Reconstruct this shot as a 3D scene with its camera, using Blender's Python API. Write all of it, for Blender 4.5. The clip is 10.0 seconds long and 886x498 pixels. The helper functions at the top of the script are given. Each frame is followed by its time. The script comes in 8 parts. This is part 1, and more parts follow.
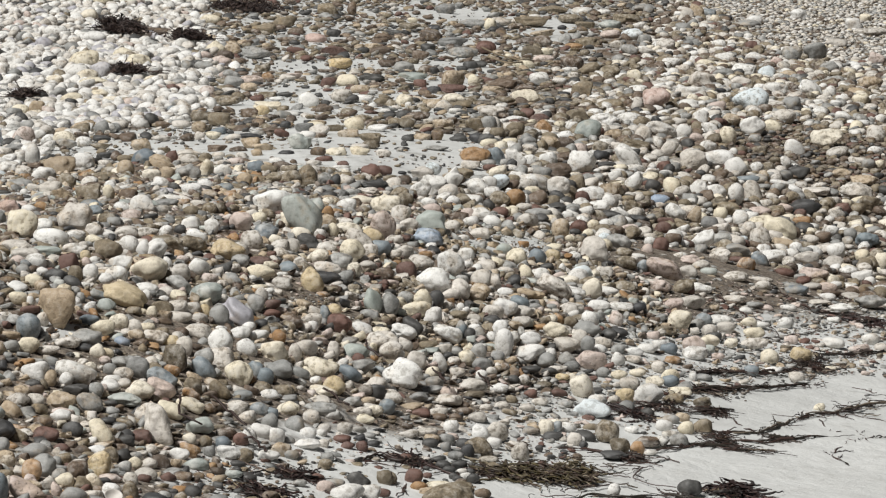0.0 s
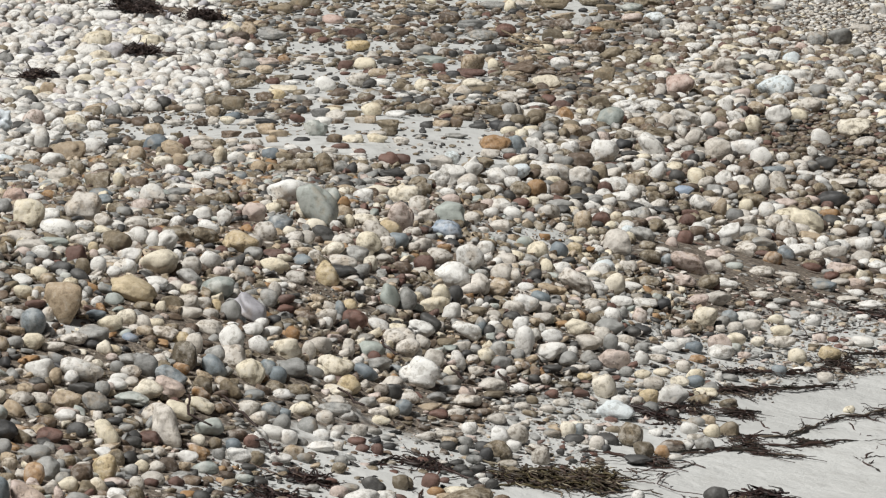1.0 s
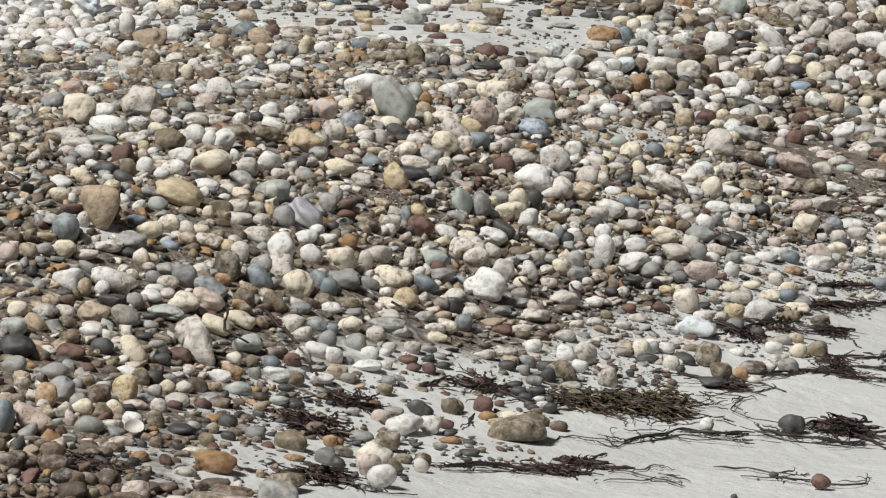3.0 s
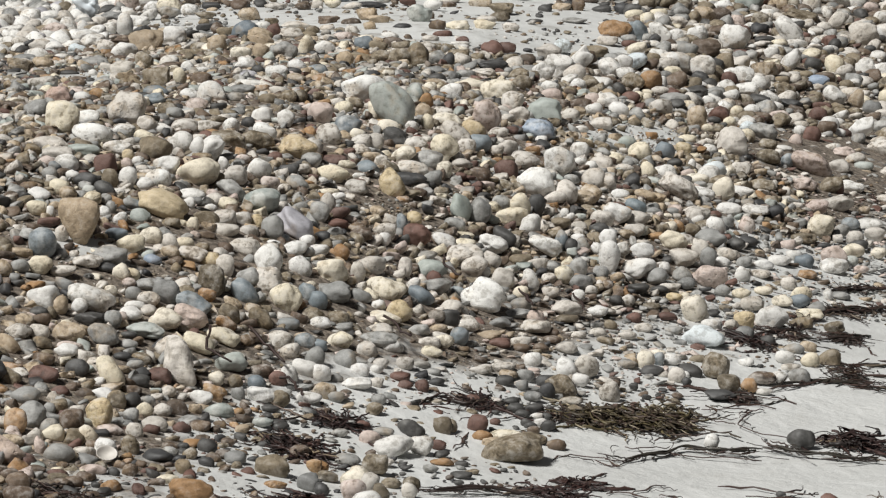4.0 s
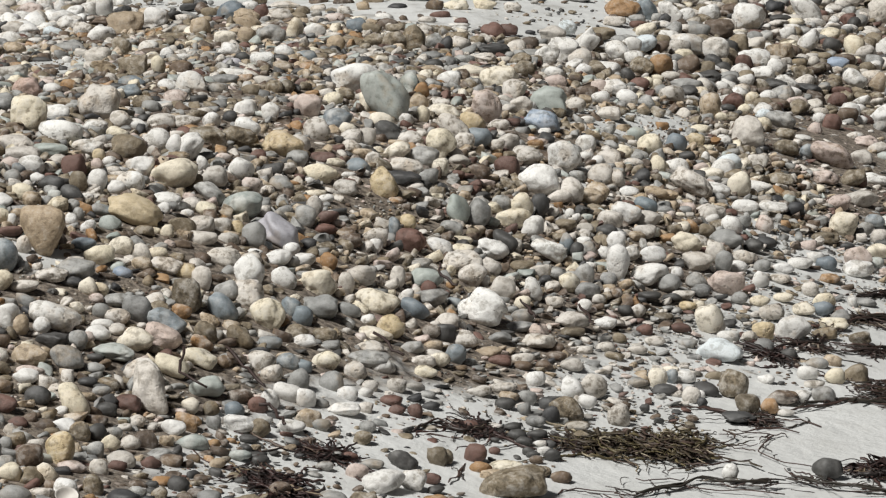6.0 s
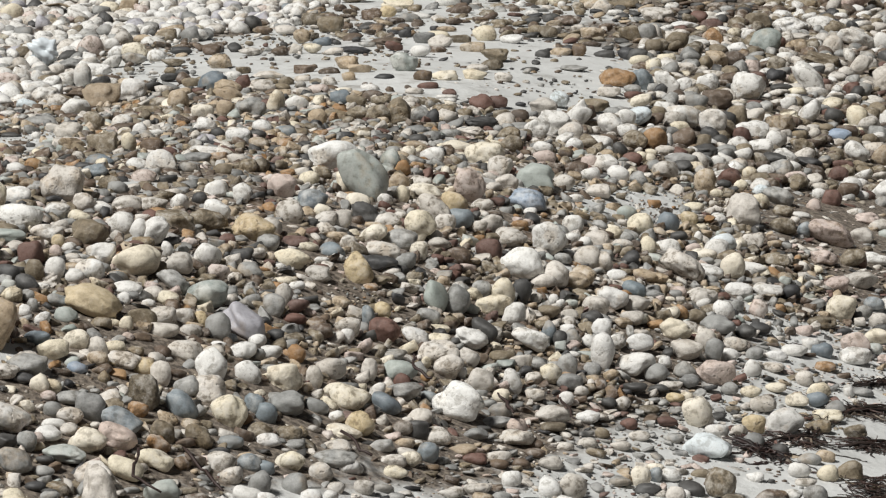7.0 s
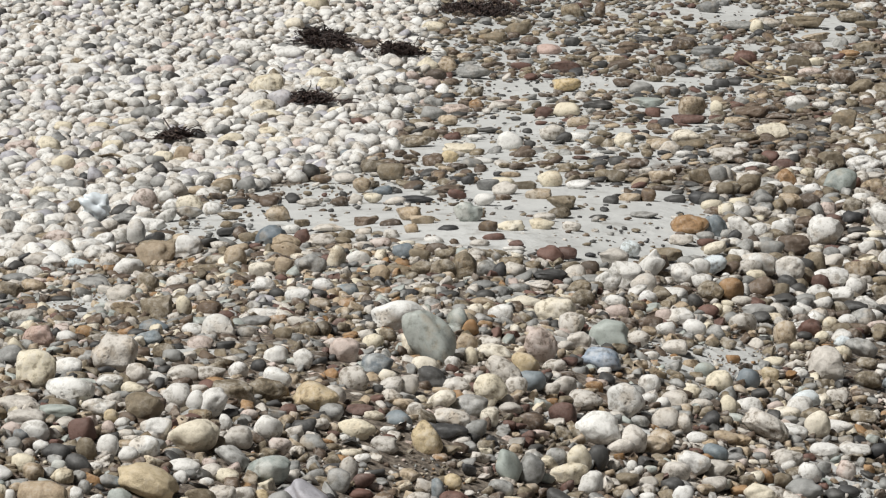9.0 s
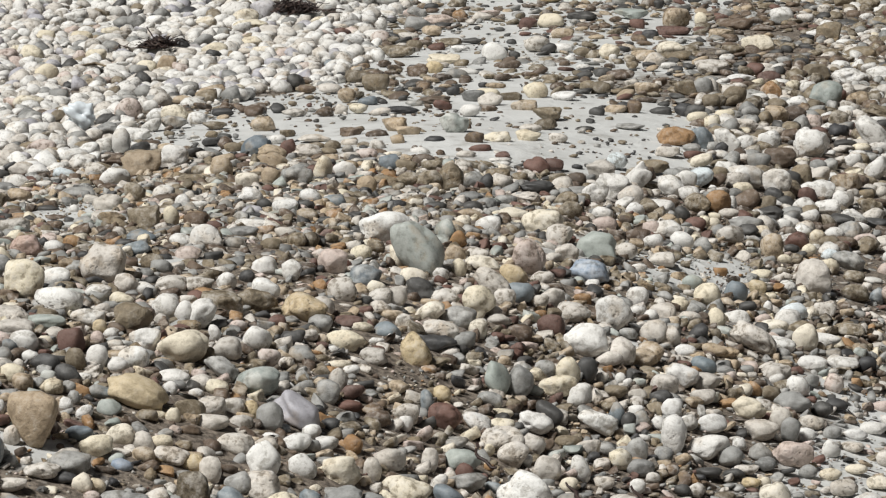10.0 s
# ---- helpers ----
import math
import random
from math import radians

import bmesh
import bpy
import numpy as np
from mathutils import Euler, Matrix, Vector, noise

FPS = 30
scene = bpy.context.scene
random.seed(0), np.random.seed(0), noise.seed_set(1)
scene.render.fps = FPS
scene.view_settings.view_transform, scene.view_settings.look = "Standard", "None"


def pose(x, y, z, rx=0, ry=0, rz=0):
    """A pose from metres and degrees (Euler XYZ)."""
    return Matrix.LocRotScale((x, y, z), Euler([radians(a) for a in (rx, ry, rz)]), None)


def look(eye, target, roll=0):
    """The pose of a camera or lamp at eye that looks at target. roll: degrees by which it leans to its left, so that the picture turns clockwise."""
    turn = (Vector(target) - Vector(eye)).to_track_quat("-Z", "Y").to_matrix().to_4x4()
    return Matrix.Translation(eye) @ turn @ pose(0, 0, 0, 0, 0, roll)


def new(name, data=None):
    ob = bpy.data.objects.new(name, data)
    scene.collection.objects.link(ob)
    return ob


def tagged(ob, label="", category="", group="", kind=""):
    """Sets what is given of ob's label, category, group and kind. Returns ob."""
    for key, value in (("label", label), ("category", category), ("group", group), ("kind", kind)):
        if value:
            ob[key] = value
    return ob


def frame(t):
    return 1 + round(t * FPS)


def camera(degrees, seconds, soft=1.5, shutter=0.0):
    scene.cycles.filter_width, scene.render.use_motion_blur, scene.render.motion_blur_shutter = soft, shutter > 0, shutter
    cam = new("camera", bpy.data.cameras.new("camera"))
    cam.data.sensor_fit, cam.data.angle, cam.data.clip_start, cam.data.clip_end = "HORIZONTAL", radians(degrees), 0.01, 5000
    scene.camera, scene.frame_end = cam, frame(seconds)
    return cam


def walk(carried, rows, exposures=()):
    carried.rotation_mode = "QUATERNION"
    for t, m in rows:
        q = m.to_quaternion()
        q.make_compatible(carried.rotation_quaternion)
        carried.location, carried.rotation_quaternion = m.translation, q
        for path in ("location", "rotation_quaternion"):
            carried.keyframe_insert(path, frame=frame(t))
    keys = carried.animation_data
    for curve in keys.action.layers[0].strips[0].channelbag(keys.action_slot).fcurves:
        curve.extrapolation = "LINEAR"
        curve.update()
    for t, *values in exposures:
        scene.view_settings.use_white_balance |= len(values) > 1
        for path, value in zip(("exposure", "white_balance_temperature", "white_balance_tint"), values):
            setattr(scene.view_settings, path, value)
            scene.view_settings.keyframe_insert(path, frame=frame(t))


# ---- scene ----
cam = camera(13.0, 10.0, soft=1.25)
PATH = [
    (0, (1.1082, -12.408, 1.2784), (1.0183, -10.4231, 1.0506), -0.11),
    (0.5, (1.0758, -12.2503, 1.277), (0.9844, -10.2658, 1.046), -0.01),
    (1, (1.0798, -12.0547, 1.2874), (0.9822, -10.0715, 1.0478), 0.39),
    (1.5, (1.1998, -11.9286, 1.2859), (1.088, -9.9482, 1.0302), 0.91),
    (2, (1.3623, -11.7732, 1.283), (1.222, -9.7973, 1.0071), 1.25),
    (2.5, (1.3813, -11.5999, 1.277), (1.2114, -9.6291, 0.9819), 1.19),
    (3, (1.3513, -11.385, 1.2932), (1.1584, -9.418, 0.9876), 0.77),
    (4.5, (1.4547, -10.8166, 1.2848), (1.2377, -8.8548, 0.9621), -0.12),
    (5, (1.433, -10.6481, 1.2755), (1.2161, -8.6885, 0.9395), -0.06),
    (6.5, (1.3556, -10.0598, 1.3138), (1.1395, -8.0994, 0.9815), -0.05),
    (7, (1.4293, -9.8583, 1.326), (1.2011, -7.8959, 1.0151), -0.08),
    (7.5, (1.4365, -9.7277, 1.334), (1.1939, -7.7628, 1.0505), -0.25),
    (8, (1.39, -9.5585, 1.3339), (1.1351, -7.5914, 1.0778), -0.66),
    (8.5, (1.36, -9.4788, 1.3447), (1.0994, -7.5106, 1.1031), -0.96),
    (9, (1.353, -9.4258, 1.3488), (1.0944, -7.4579, 1.1028), -1.13),
    (9.5, (1.3364, -9.4055, 1.3455), (1.0847, -7.4393, 1.0796), -1.09),
    (10, (1.3188, -9.4065, 1.3485), (1.0728, -7.4433, 1.0566), -0.83),
]
walk(cam, [(t, look(eye, target, roll)) for t, eye, target, roll in PATH])

# ---- light: bright thin overcast, a veiled sun high over the land ----
SUN_EL, SUN_AZ = 54.0, 226.0
world = bpy.data.worlds.new("sky")
world.use_nodes = True
scene.world = world
_n, _l = world.node_tree.nodes, world.node_tree.links
_bg = _n["Background"]
_sky = _n.new("ShaderNodeTexSky")
_sky.sky_type, _sky.sun_disc = "NISHITA", False
_sky.sun_elevation, _sky.sun_rotation = radians(SUN_EL), radians(SUN_AZ)
_sky.air_density, _sky.dust_density, _sky.ozone_density = 1.0, 4.0, 1.0
_mix = _n.new("ShaderNodeMix")
_mix.data_type = "RGBA"
_mix.inputs[0].default_value = 0.6
_mix.inputs[7].default_value = (9.0, 9.0, 9.2, 1)
_l.new(_sky.outputs[0], _mix.inputs[6])
_l.new(_mix.outputs[2], _bg.inputs[0])
_bg.inputs[1].default_value = 0.010
sun = new("sun", bpy.data.lights.new("sun", "SUN"))
sun.data.energy, sun.data.angle, sun.data.color = 4.85, radians(12), (0.992, 0.985, 0.953)
_az, _el = radians(SUN_AZ), radians(SUN_EL)
SUN_DIR = Vector((math.sin(_az) * math.cos(_el), math.cos(_az) * math.cos(_el), math.sin(_el)))
sun.matrix_world = look(SUN_DIR * 50, (0, 0, 0))
scene.view_settings.exposure = -0.09

# ---- materials ----
def nodes_of(name):
    m = bpy.data.materials.new(name)
    m.use_nodes = True
    return m, m.node_tree.nodes, m.node_tree.links


def mix_node(n, l, kind, fac, a, b):
    """A colour mix; fac, a and b are sockets or values."""
    x = n.new("ShaderNodeMix")
    x.data_type, x.blend_type = "RGBA", kind
    for i, v in ((0, fac), (6, a), (7, b)):
        if isinstance(v, bpy.types.NodeSocket):
            l.new(v, x.inputs[i])
        elif i:
            x.inputs[i].default_value = (*v, 1)
        else:
            x.inputs[i].default_value = v
    return x.outputs[2]


def span(n, l, value, a, b, c, d):
    x = n.new("ShaderNodeMapRange")
    for i, v in enumerate((a, b, c, d), 1):
        x.inputs[i].default_value = v
    l.new(value, x.inputs[0])
    return x.outputs[0]


def calc(n, l, op, a, b):
    x = n.new("ShaderNodeMath")
    x.operation = op
    for i, v in enumerate((a, b)):
        if isinstance(v, bpy.types.NodeSocket):
            l.new(v, x.inputs[i])
        else:
            x.inputs[i].default_value = v
    return x.outputs[0]


def grain(n, l, vector, scale, detail=4.0, rough=0.55):
    x = n.new("ShaderNodeTexNoise")
    x.inputs["Scale"].default_value, x.inputs["Detail"].default_value = scale, detail
    x.inputs["Roughness"].default_value = rough
    l.new(vector, x.inputs["Vector"])
    return x.outputs["Fac"]


def stone_material(name, tones, pits=0.0, veins=0.0, blotch=0.3, gloss=0.7, rugged=0.4, joined=False):
    """Beach stone: three tones to choose from by chance, mottling, grain, pits and pale veins."""
    m, n, l = nodes_of(name)
    bsdf = n["Principled BSDF"]
    coord = n.new("ShaderNodeTexCoord").outputs["Object"]
    if joined:
        chance = n.new("ShaderNodeNewGeometry").outputs["Random Per Island"]
    else:
        chance = n.new("ShaderNodeObjectInfo").outputs["Random"]
    move = n.new("ShaderNodeVectorMath")
    move.operation = "MULTIPLY_ADD"
    spread = n.new("ShaderNodeCombineXYZ")
    for i in range(3):
        l.new(chance, spread.inputs[i])
    l.new(spread.outputs[0], move.inputs[0])
    move.inputs[1].default_value = (37.0, 53.0, 71.0)
    l.new(coord, move.inputs[2])
    at = move.outputs[0]
    ramp = n.new("ShaderNodeValToRGB")
    ramp.color_ramp.elements[0].color = (*tones[0], 1)
    ramp.color_ramp.elements[1].color = (*tones[2], 1)
    e = ramp.color_ramp.elements.new(0.5)
    e.color = (*tones[1], 1)
    l.new(chance, ramp.inputs[0])
    shuffled = calc(n, l, "FRACT", calc(n, l, "MULTIPLY", chance, 17.31), 0.0)
    second = calc(n, l, "FRACT", calc(n, l, "MULTIPLY", chance, 91.7), 0.0)
    broad = grain(n, l, at, 18.0, 4.0, 0.6)
    mottle = grain(n, l, at, 58.0, 5.0, 0.66)
    fine = grain(n, l, at, 210.0, 3.0, 0.7)
    # a second mineral in patches, warm on some stones and pale on others
    warm = tuple(0.55 * a + 0.45 * b for a, b in zip(tones[1], (0.42, 0.29, 0.15)))
    share = 0.5 if tones[1][0] > 0.15 else 0.12
    pale = tuple((1 - share) * a + share * b for a, b in zip(tones[1], (0.64, 0.615, 0.57)))
    warm = tones[2] if tones[1][0] < 0.15 else warm
    col = mix_node(n, l, "MIX", calc(n, l, "MULTIPLY", span(n, l, broad, 0.50, 0.62, 0.0, 0.8), span(n, l, shuffled, 0.4, 1.0, 0.0, 1.0)), ramp.outputs[0], warm)
    col = mix_node(n, l, "MIX", calc(n, l, "MULTIPLY", span(n, l, broad, 0.48, 0.38, 0.0, 0.8), span(n, l, second, 0.4, 1.0, 0.0, 1.0)), col, pale)
    if veins:
        wave = n.new("ShaderNodeTexWave")
        wave.inputs["Scale"].default_value, wave.inputs["Distortion"].default_value = 9.0, 2.2
        wave.inputs["Detail"].default_value, wave.inputs["Detail Scale"].default_value = 3.0, 1.4
        l.new(at, wave.inputs["Vector"])
        band = calc(n, l, "MULTIPLY", span(n, l, wave.outputs["Fac"], 0.35, 1.0, 0.0, 0.5), span(n, l, second, 0.5, 0.75, 0.0, veins))
        col = mix_node(n, l, "MIX", band, col, pale)
    # mottling, strong on some stones and hardly there on others
    rough_kind = span(n, l, second, 0.1, 0.7, 0.4, 1.0)
    dark = mix_node(n, l, "MULTIPLY", 1.0, col, (0.40, 0.375, 0.335))
    col = mix_node(n, l, "MIX", calc(n, l, "MULTIPLY", span(n, l, mottle, 0.51, 0.62, 0.0, blotch + 0.45), rough_kind), col, dark)
    light = mix_node(n, l, "MIX", 0.6 * share, col, (0.76, 0.74, 0.71))
    col = mix_node(n, l, "MIX", calc(n, l, "MULTIPLY", span(n, l, mottle, 0.49, 0.38, 0.0, blotch + 0.4), rough_kind), col, light)
    col = mix_node(n, l, "MULTIPLY", span(n, l, fine, 0.50, 0.70, 0.0, 0.4), col, (0.6, 0.58, 0.56))
    relief = calc(n, l, "ADD", calc(n, l, "MULTIPLY", mottle, -1.0), calc(n, l, "MULTIPLY", fine, -0.2))
    if pits:
        cell = n.new("ShaderNodeTexVoronoi")
        cell.inputs["Scale"].default_value = 88.0
        bent = n.new("ShaderNodeVectorMath")
        bent.operation = "MULTIPLY_ADD"
        tint = n.new("ShaderNodeTexNoise")
        tint.inputs["Scale"].default_value = 60.0
        l.new(at, tint.inputs["Vector"])
        l.new(tint.outputs["Color"], bent.inputs[0])
        bent.inputs[1].default_value = (0.022, 0.022, 0.022)
        l.new(at, bent.inputs[2])
        l.new(bent.outputs[0], cell.inputs["Vector"])
        some = calc(n, l, "MULTIPLY", span(n, l, broad, 0.47, 0.60, 0.0, 1.0), span(n, l, shuffled, 0.3, 0.6, 0.0, 1.0))
        pit = calc(n, l, "MULTIPLY", span(n, l, cell.outputs["Distance"], 0.36, 0.16, 0.0, 1.0), some)
        col = mix_node(n, l, "MIX", calc(n, l, "MULTIPLY", pit, 0.8 * pits), col, (0.15, 0.13, 0.11))
        relief = calc(n, l, "SUBTRACT", relief, calc(n, l, "MULTIPLY", pit, 0.5))
    l.new(col, bsdf.inputs["Base Color"])
    l.new(span(n, l, mottle, 0.3, 0.7, gloss + 0.1, gloss - 0.1), bsdf.inputs["Roughness"])
    bump = n.new("ShaderNodeBump")
    bump.inputs["Strength"].default_value, bump.inputs["Distance"].default_value = rugged, 0.007
    l.new(relief, bump.inputs["Height"])
    l.new(bump.outputs[0], bsdf.inputs["Normal"])
    return m


# colour families of the stones: three tones each
TONES = {
    "W": ((0.75, 0.735, 0.705), (0.65, 0.63, 0.595), (0.71, 0.70, 0.68)),
    "S": ((0.82, 0.81, 0.78), (0.76, 0.745, 0.71), (0.79, 0.785, 0.76)),
    "C": ((0.73, 0.66, 0.515), (0.66, 0.59, 0.455), (0.75, 0.69, 0.585)),
    "M": ((0.55, 0.51, 0.455), (0.63, 0.585, 0.53), (0.45, 0.42, 0.38)),
    "G": ((0.25, 0.25, 0.24), (0.33, 0.325, 0.31), (0.19, 0.19, 0.185)),
    "B": ((0.185, 0.22, 0.24), (0.235, 0.265, 0.285), (0.15, 0.18, 0.205)),
    "D": ((0.045, 0.045, 0.048), (0.075, 0.073, 0.07), (0.06, 0.057, 0.054)),
    "T": ((0.40, 0.31, 0.212), (0.48, 0.385, 0.275), (0.34, 0.268, 0.188)),
    "Y": ((0.57, 0.455, 0.275), (0.53, 0.435, 0.29), (0.56, 0.43, 0.24)),
    "O": ((0.36, 0.205, 0.092), (0.30, 0.175, 0.082), (0.40, 0.25, 0.13)),
    "R": ((0.155, 0.080, 0.061), (0.125, 0.072, 0.058), (0.18, 0.10, 0.079)),
    "P": ((0.605, 0.495, 0.44), (0.555, 0.46, 0.413), (0.505, 0.41, 0.367)),
    "N": ((0.34, 0.375, 0.345), (0.42, 0.445, 0.415), (0.28, 0.31, 0.29)),
    "K": ((0.193, 0.155, 0.104), (0.252, 0.205, 0.14), (0.153, 0.125, 0.087)),
    "Br": ((0.115, 0.080, 0.057), (0.155, 0.110, 0.076), (0.090, 0.067, 0.051)),
    "Z": ((0.66, 0.715, 0.73), (0.60, 0.66, 0.69), (0.68, 0.72, 0.73)),
    "L": ((0.43, 0.42, 0.45), (0.38, 0.37, 0.405), (0.46, 0.445, 0.46)),
    "F": ((0.48, 0.345, 0.30), (0.52, 0.385, 0.335), (0.43, 0.305, 0.26)),
    "V": ((0.27, 0.33, 0.42), (0.30, 0.36, 0.44), (0.24, 0.30, 0.39)),
}
KINDS = list(TONES)
LOOK = {
    "S": dict(rugged=0.5, pits=0.9, blotch=0.25), "W": dict(rugged=0.5, pits=0.5, blotch=0.35), "C": dict(rugged=0.5, pits=0.35, blotch=0.4),
    "M": dict(rugged=0.6, pits=0.6, blotch=0.55), "P": dict(rugged=0.55, pits=0.5, blotch=0.5), "T": dict(rugged=0.65, pits=0.4, blotch=0.5),
    "K": dict(rugged=0.65, pits=0.4, blotch=0.5), "O": dict(rugged=0.55, pits=0.3, blotch=0.4), "Y": dict(rugged=0.55, pits=0.3, blotch=0.35),
    "G": dict(rugged=0.35, veins=0.7, blotch=0.25, gloss=0.6), "N": dict(rugged=0.2, veins=0.8, blotch=0.1, gloss=0.58), "B": dict(rugged=0.2, veins=0.7, blotch=0.15, gloss=0.58),
    "V": dict(rugged=0.25, blotch=0.25, gloss=0.6), "D": dict(rugged=0.25, veins=0.4, blotch=0.15, gloss=0.6), "L": dict(rugged=0.2, veins=0.4, blotch=0.1, gloss=0.6),
    "F": dict(rugged=0.5, pits=0.3, blotch=0.4), "Z": dict(rugged=0.4, pits=0.9, blotch=0.5), "Br": dict(rugged=0.5, blotch=0.4), "R": dict(rugged=0.45, blotch=0.35)}
WORDS = {"W": "white", "S": "pitted white", "C": "cream", "M": "mottled beige-grey", "G": "grey", "B": "blue-grey", "D": "dark grey", "T": "tan",
         "Y": "yellow-ochre", "O": "rusty orange", "R": "maroon", "P": "pinkish granite", "N": "green-grey", "K": "olive-brown", "Br": "brown", "L": "lavender-grey", "V": "clear blue", "F": "salmon-pink", "Z": "pale blue-white"}
SINGLE = {k: stone_material("stone " + WORDS[k], TONES[k], **LOOK.get(k, {})) for k in KINDS}
JOINED = {k: stone_material("shingle " + WORDS[k], TONES[k], joined=True, **LOOK.get(k, {})) for k in KINDS}


def sand_material():
    """Pale fine sand that turns to coarse brown grit where the shingle lies."""
    m, n, l = nodes_of("sand")
    bsdf = n["Principled BSDF"]
    at = n.new("ShaderNodeTexCoord").outputs["Object"]
    grit = n.new("ShaderNodeAttribute")
    grit.attribute_name = "grit"
    broad = grain(n, l, at, 3.0, 4.0)
    damp = grain(n, l, at, 11.0, 5.0, 0.6)
    fine = grain(n, l, at, 420.0, 3.0, 0.75)
    mid = grain(n, l, at, 75.0, 4.0, 0.6)
    pale = mix_node(n, l, "MIX", span(n, l, broad, 0.35, 0.65, 0.0, 1.0), (0.575, 0.576, 0.562), (0.50, 0.50, 0.486))
    pale = mix_node(n, l, "MIX", span(n, l, damp, 0.50, 0.70, 0.0, 0.55), pale, (0.46, 0.455, 0.435))
    pale = mix_node(n, l, "MULTIPLY", span(n, l, fine, 0.5, 0.78, 0.0, 0.3), pale, (0.5, 0.48, 0.45))
    brown = mix_node(n, l, "MIX", span(n, l, mid, 0.4, 0.6, 0.0, 1.0), (0.24, 0.20, 0.16), (0.08, 0.064, 0.051))
    brown = mix_node(n, l, "MULTIPLY", span(n, l, fine, 0.45, 0.7, 0.0, 0.7), brown, (0.4, 0.37, 0.34))
    edge = calc(n, l, "ADD", grit.outputs["Fac"], span(n, l, damp, 0.3, 0.7, -0.35, 0.35))
    col = mix_node(n, l, "MIX", span(n, l, edge, 0.3, 0.8, 0.0, 1.0), pale, brown)
    l.new(col, bsdf.inputs["Base Color"])
    bsdf.inputs["Roughness"].default_value = 0.9
    bump = n.new("ShaderNodeBump")
    bump.inputs["Strength"].default_value, bump.inputs["Distance"].default_value = 0.5, 0.006
    dent = grain(n, l, at, 24.0, 3.0, 0.55)
    h = calc(n, l, "ADD", calc(n, l, "MULTIPLY", fine, 0.25), calc(n, l, "ADD", calc(n, l, "MULTIPLY", mid, 0.35), calc(n, l, "ADD", calc(n, l, "MULTIPLY", damp, 3.0), calc(n, l, "MULTIPLY", dent, 2.6))))
    l.new(h, bump.inputs["Height"])
    l.new(bump.outputs[0], bsdf.inputs["Normal"])
    return m


def weed_material(name, tones, gloss):
    m, n, l = nodes_of(name)
    bsdf = n["Principled BSDF"]
    chance = n.new("ShaderNodeNewGeometry").outputs["Random Per Island"]
    ramp = n.new("ShaderNodeValToRGB")
    ramp.color_ramp.interpolation = "CONSTANT"
    els = ramp.color_ramp.elements
    els[0].color = (*tones[0], 1)
    els[1].position, els[1].color = 0.94, (*tones[3], 1)
    for pos, c in ((0.4, tones[1]), (0.72, tones[2])):
        e = els.new(pos)
        e.color = (*c, 1)
    l.new(chance, ramp.inputs[0])
    at = n.new("ShaderNodeTexCoord").outputs["Object"]
    col = mix_node(n, l, "MULTIPLY", span(n, l, grain(n, l, at, 90.0), 0.4, 0.7, 0.0, 0.6), ramp.outputs[0], (0.45, 0.42, 0.38))
    l.new(col, bsdf.inputs["Base Color"])
    bsdf.inputs["Roughness"].default_value = gloss
    return m


SAND = sand_material()
WEED = {
    "olive": weed_material("seaweed olive", ((0.06, 0.045, 0.028), (0.12, 0.095, 0.045), (0.075, 0.048, 0.035), (0.42, 0.36, 0.26)), 0.55),
    "brown": weed_material("seaweed brown", ((0.035, 0.023, 0.019), (0.07, 0.04, 0.032), (0.04, 0.033, 0.025), (0.20, 0.16, 0.12)), 0.5),
    "maroon": weed_material("seaweed maroon", ((0.036, 0.020, 0.018), (0.062, 0.032, 0.027), (0.028, 0.021, 0.019), (0.15, 0.105, 0.08)), 0.5),
    "straw": weed_material("seaweed straw", ((0.30, 0.24, 0.16), (0.22, 0.17, 0.11), (0.12, 0.09, 0.06), (0.45, 0.40, 0.30)), 0.7),
    "black": weed_material("seaweed dry black", ((0.026, 0.016, 0.014), (0.042, 0.024, 0.02), (0.055, 0.032, 0.025), (0.12, 0.085, 0.065)), 0.6),
}

# ---- the lie of the beach ----
# gentle swells: centre x, centre y, spread, height
SWELLS = (
    (-0.9, -1.9, 0.9, 0.234),
    (-0.1, -2.1, 0.8, 0.019),
    (0.55, -2.2, 1, -0.080),
    (1.5, -1.7, 1.3, -0.073),
    (0, -0.3, 1, 0.228),
    (1.3, 0.3, 1.2, -0.133),
    (-1, 1.7, 1.3, 0.085),
    (0.6, 1, 0.9, 0.104),
    (0.8, 2.6, 1.1, 0.163),
    (1.3, 4.2, 1.3, 0.059),
    (2.1, 2.6, 1.2, -0.172),
    (-1.2, 5.2, 1.8, -0.064),
    (0, 5.4, 1.6, 0.074),
    (1.6, 6, 1.8, 0.088),
    (-1.5, 8.3, 2.2, -0.001),
)


# lesser humps and dips, each 0.38 m broad: centre x, centre y, height
HUMPS = ((1.30, -2.40, 0.016), (-0.36, -2.27, 0.036), (-0.66, 1.88, -0.012), (-0.08, 2.07, 0.019), (0.03, 1.09, -0.035), (0.06, -1.74, 0.033), (-0.06, -2.73, -0.050), (0.95, 2.57, 0.012), (0.69, -2.77, -0.023), (0.50, -1.63, -0.033), (0.01, -0.08, 0.014), (0.28, -0.56, 0.014), (1.30, 0.07, -0.008), (1.04, -1.49, 0.004))


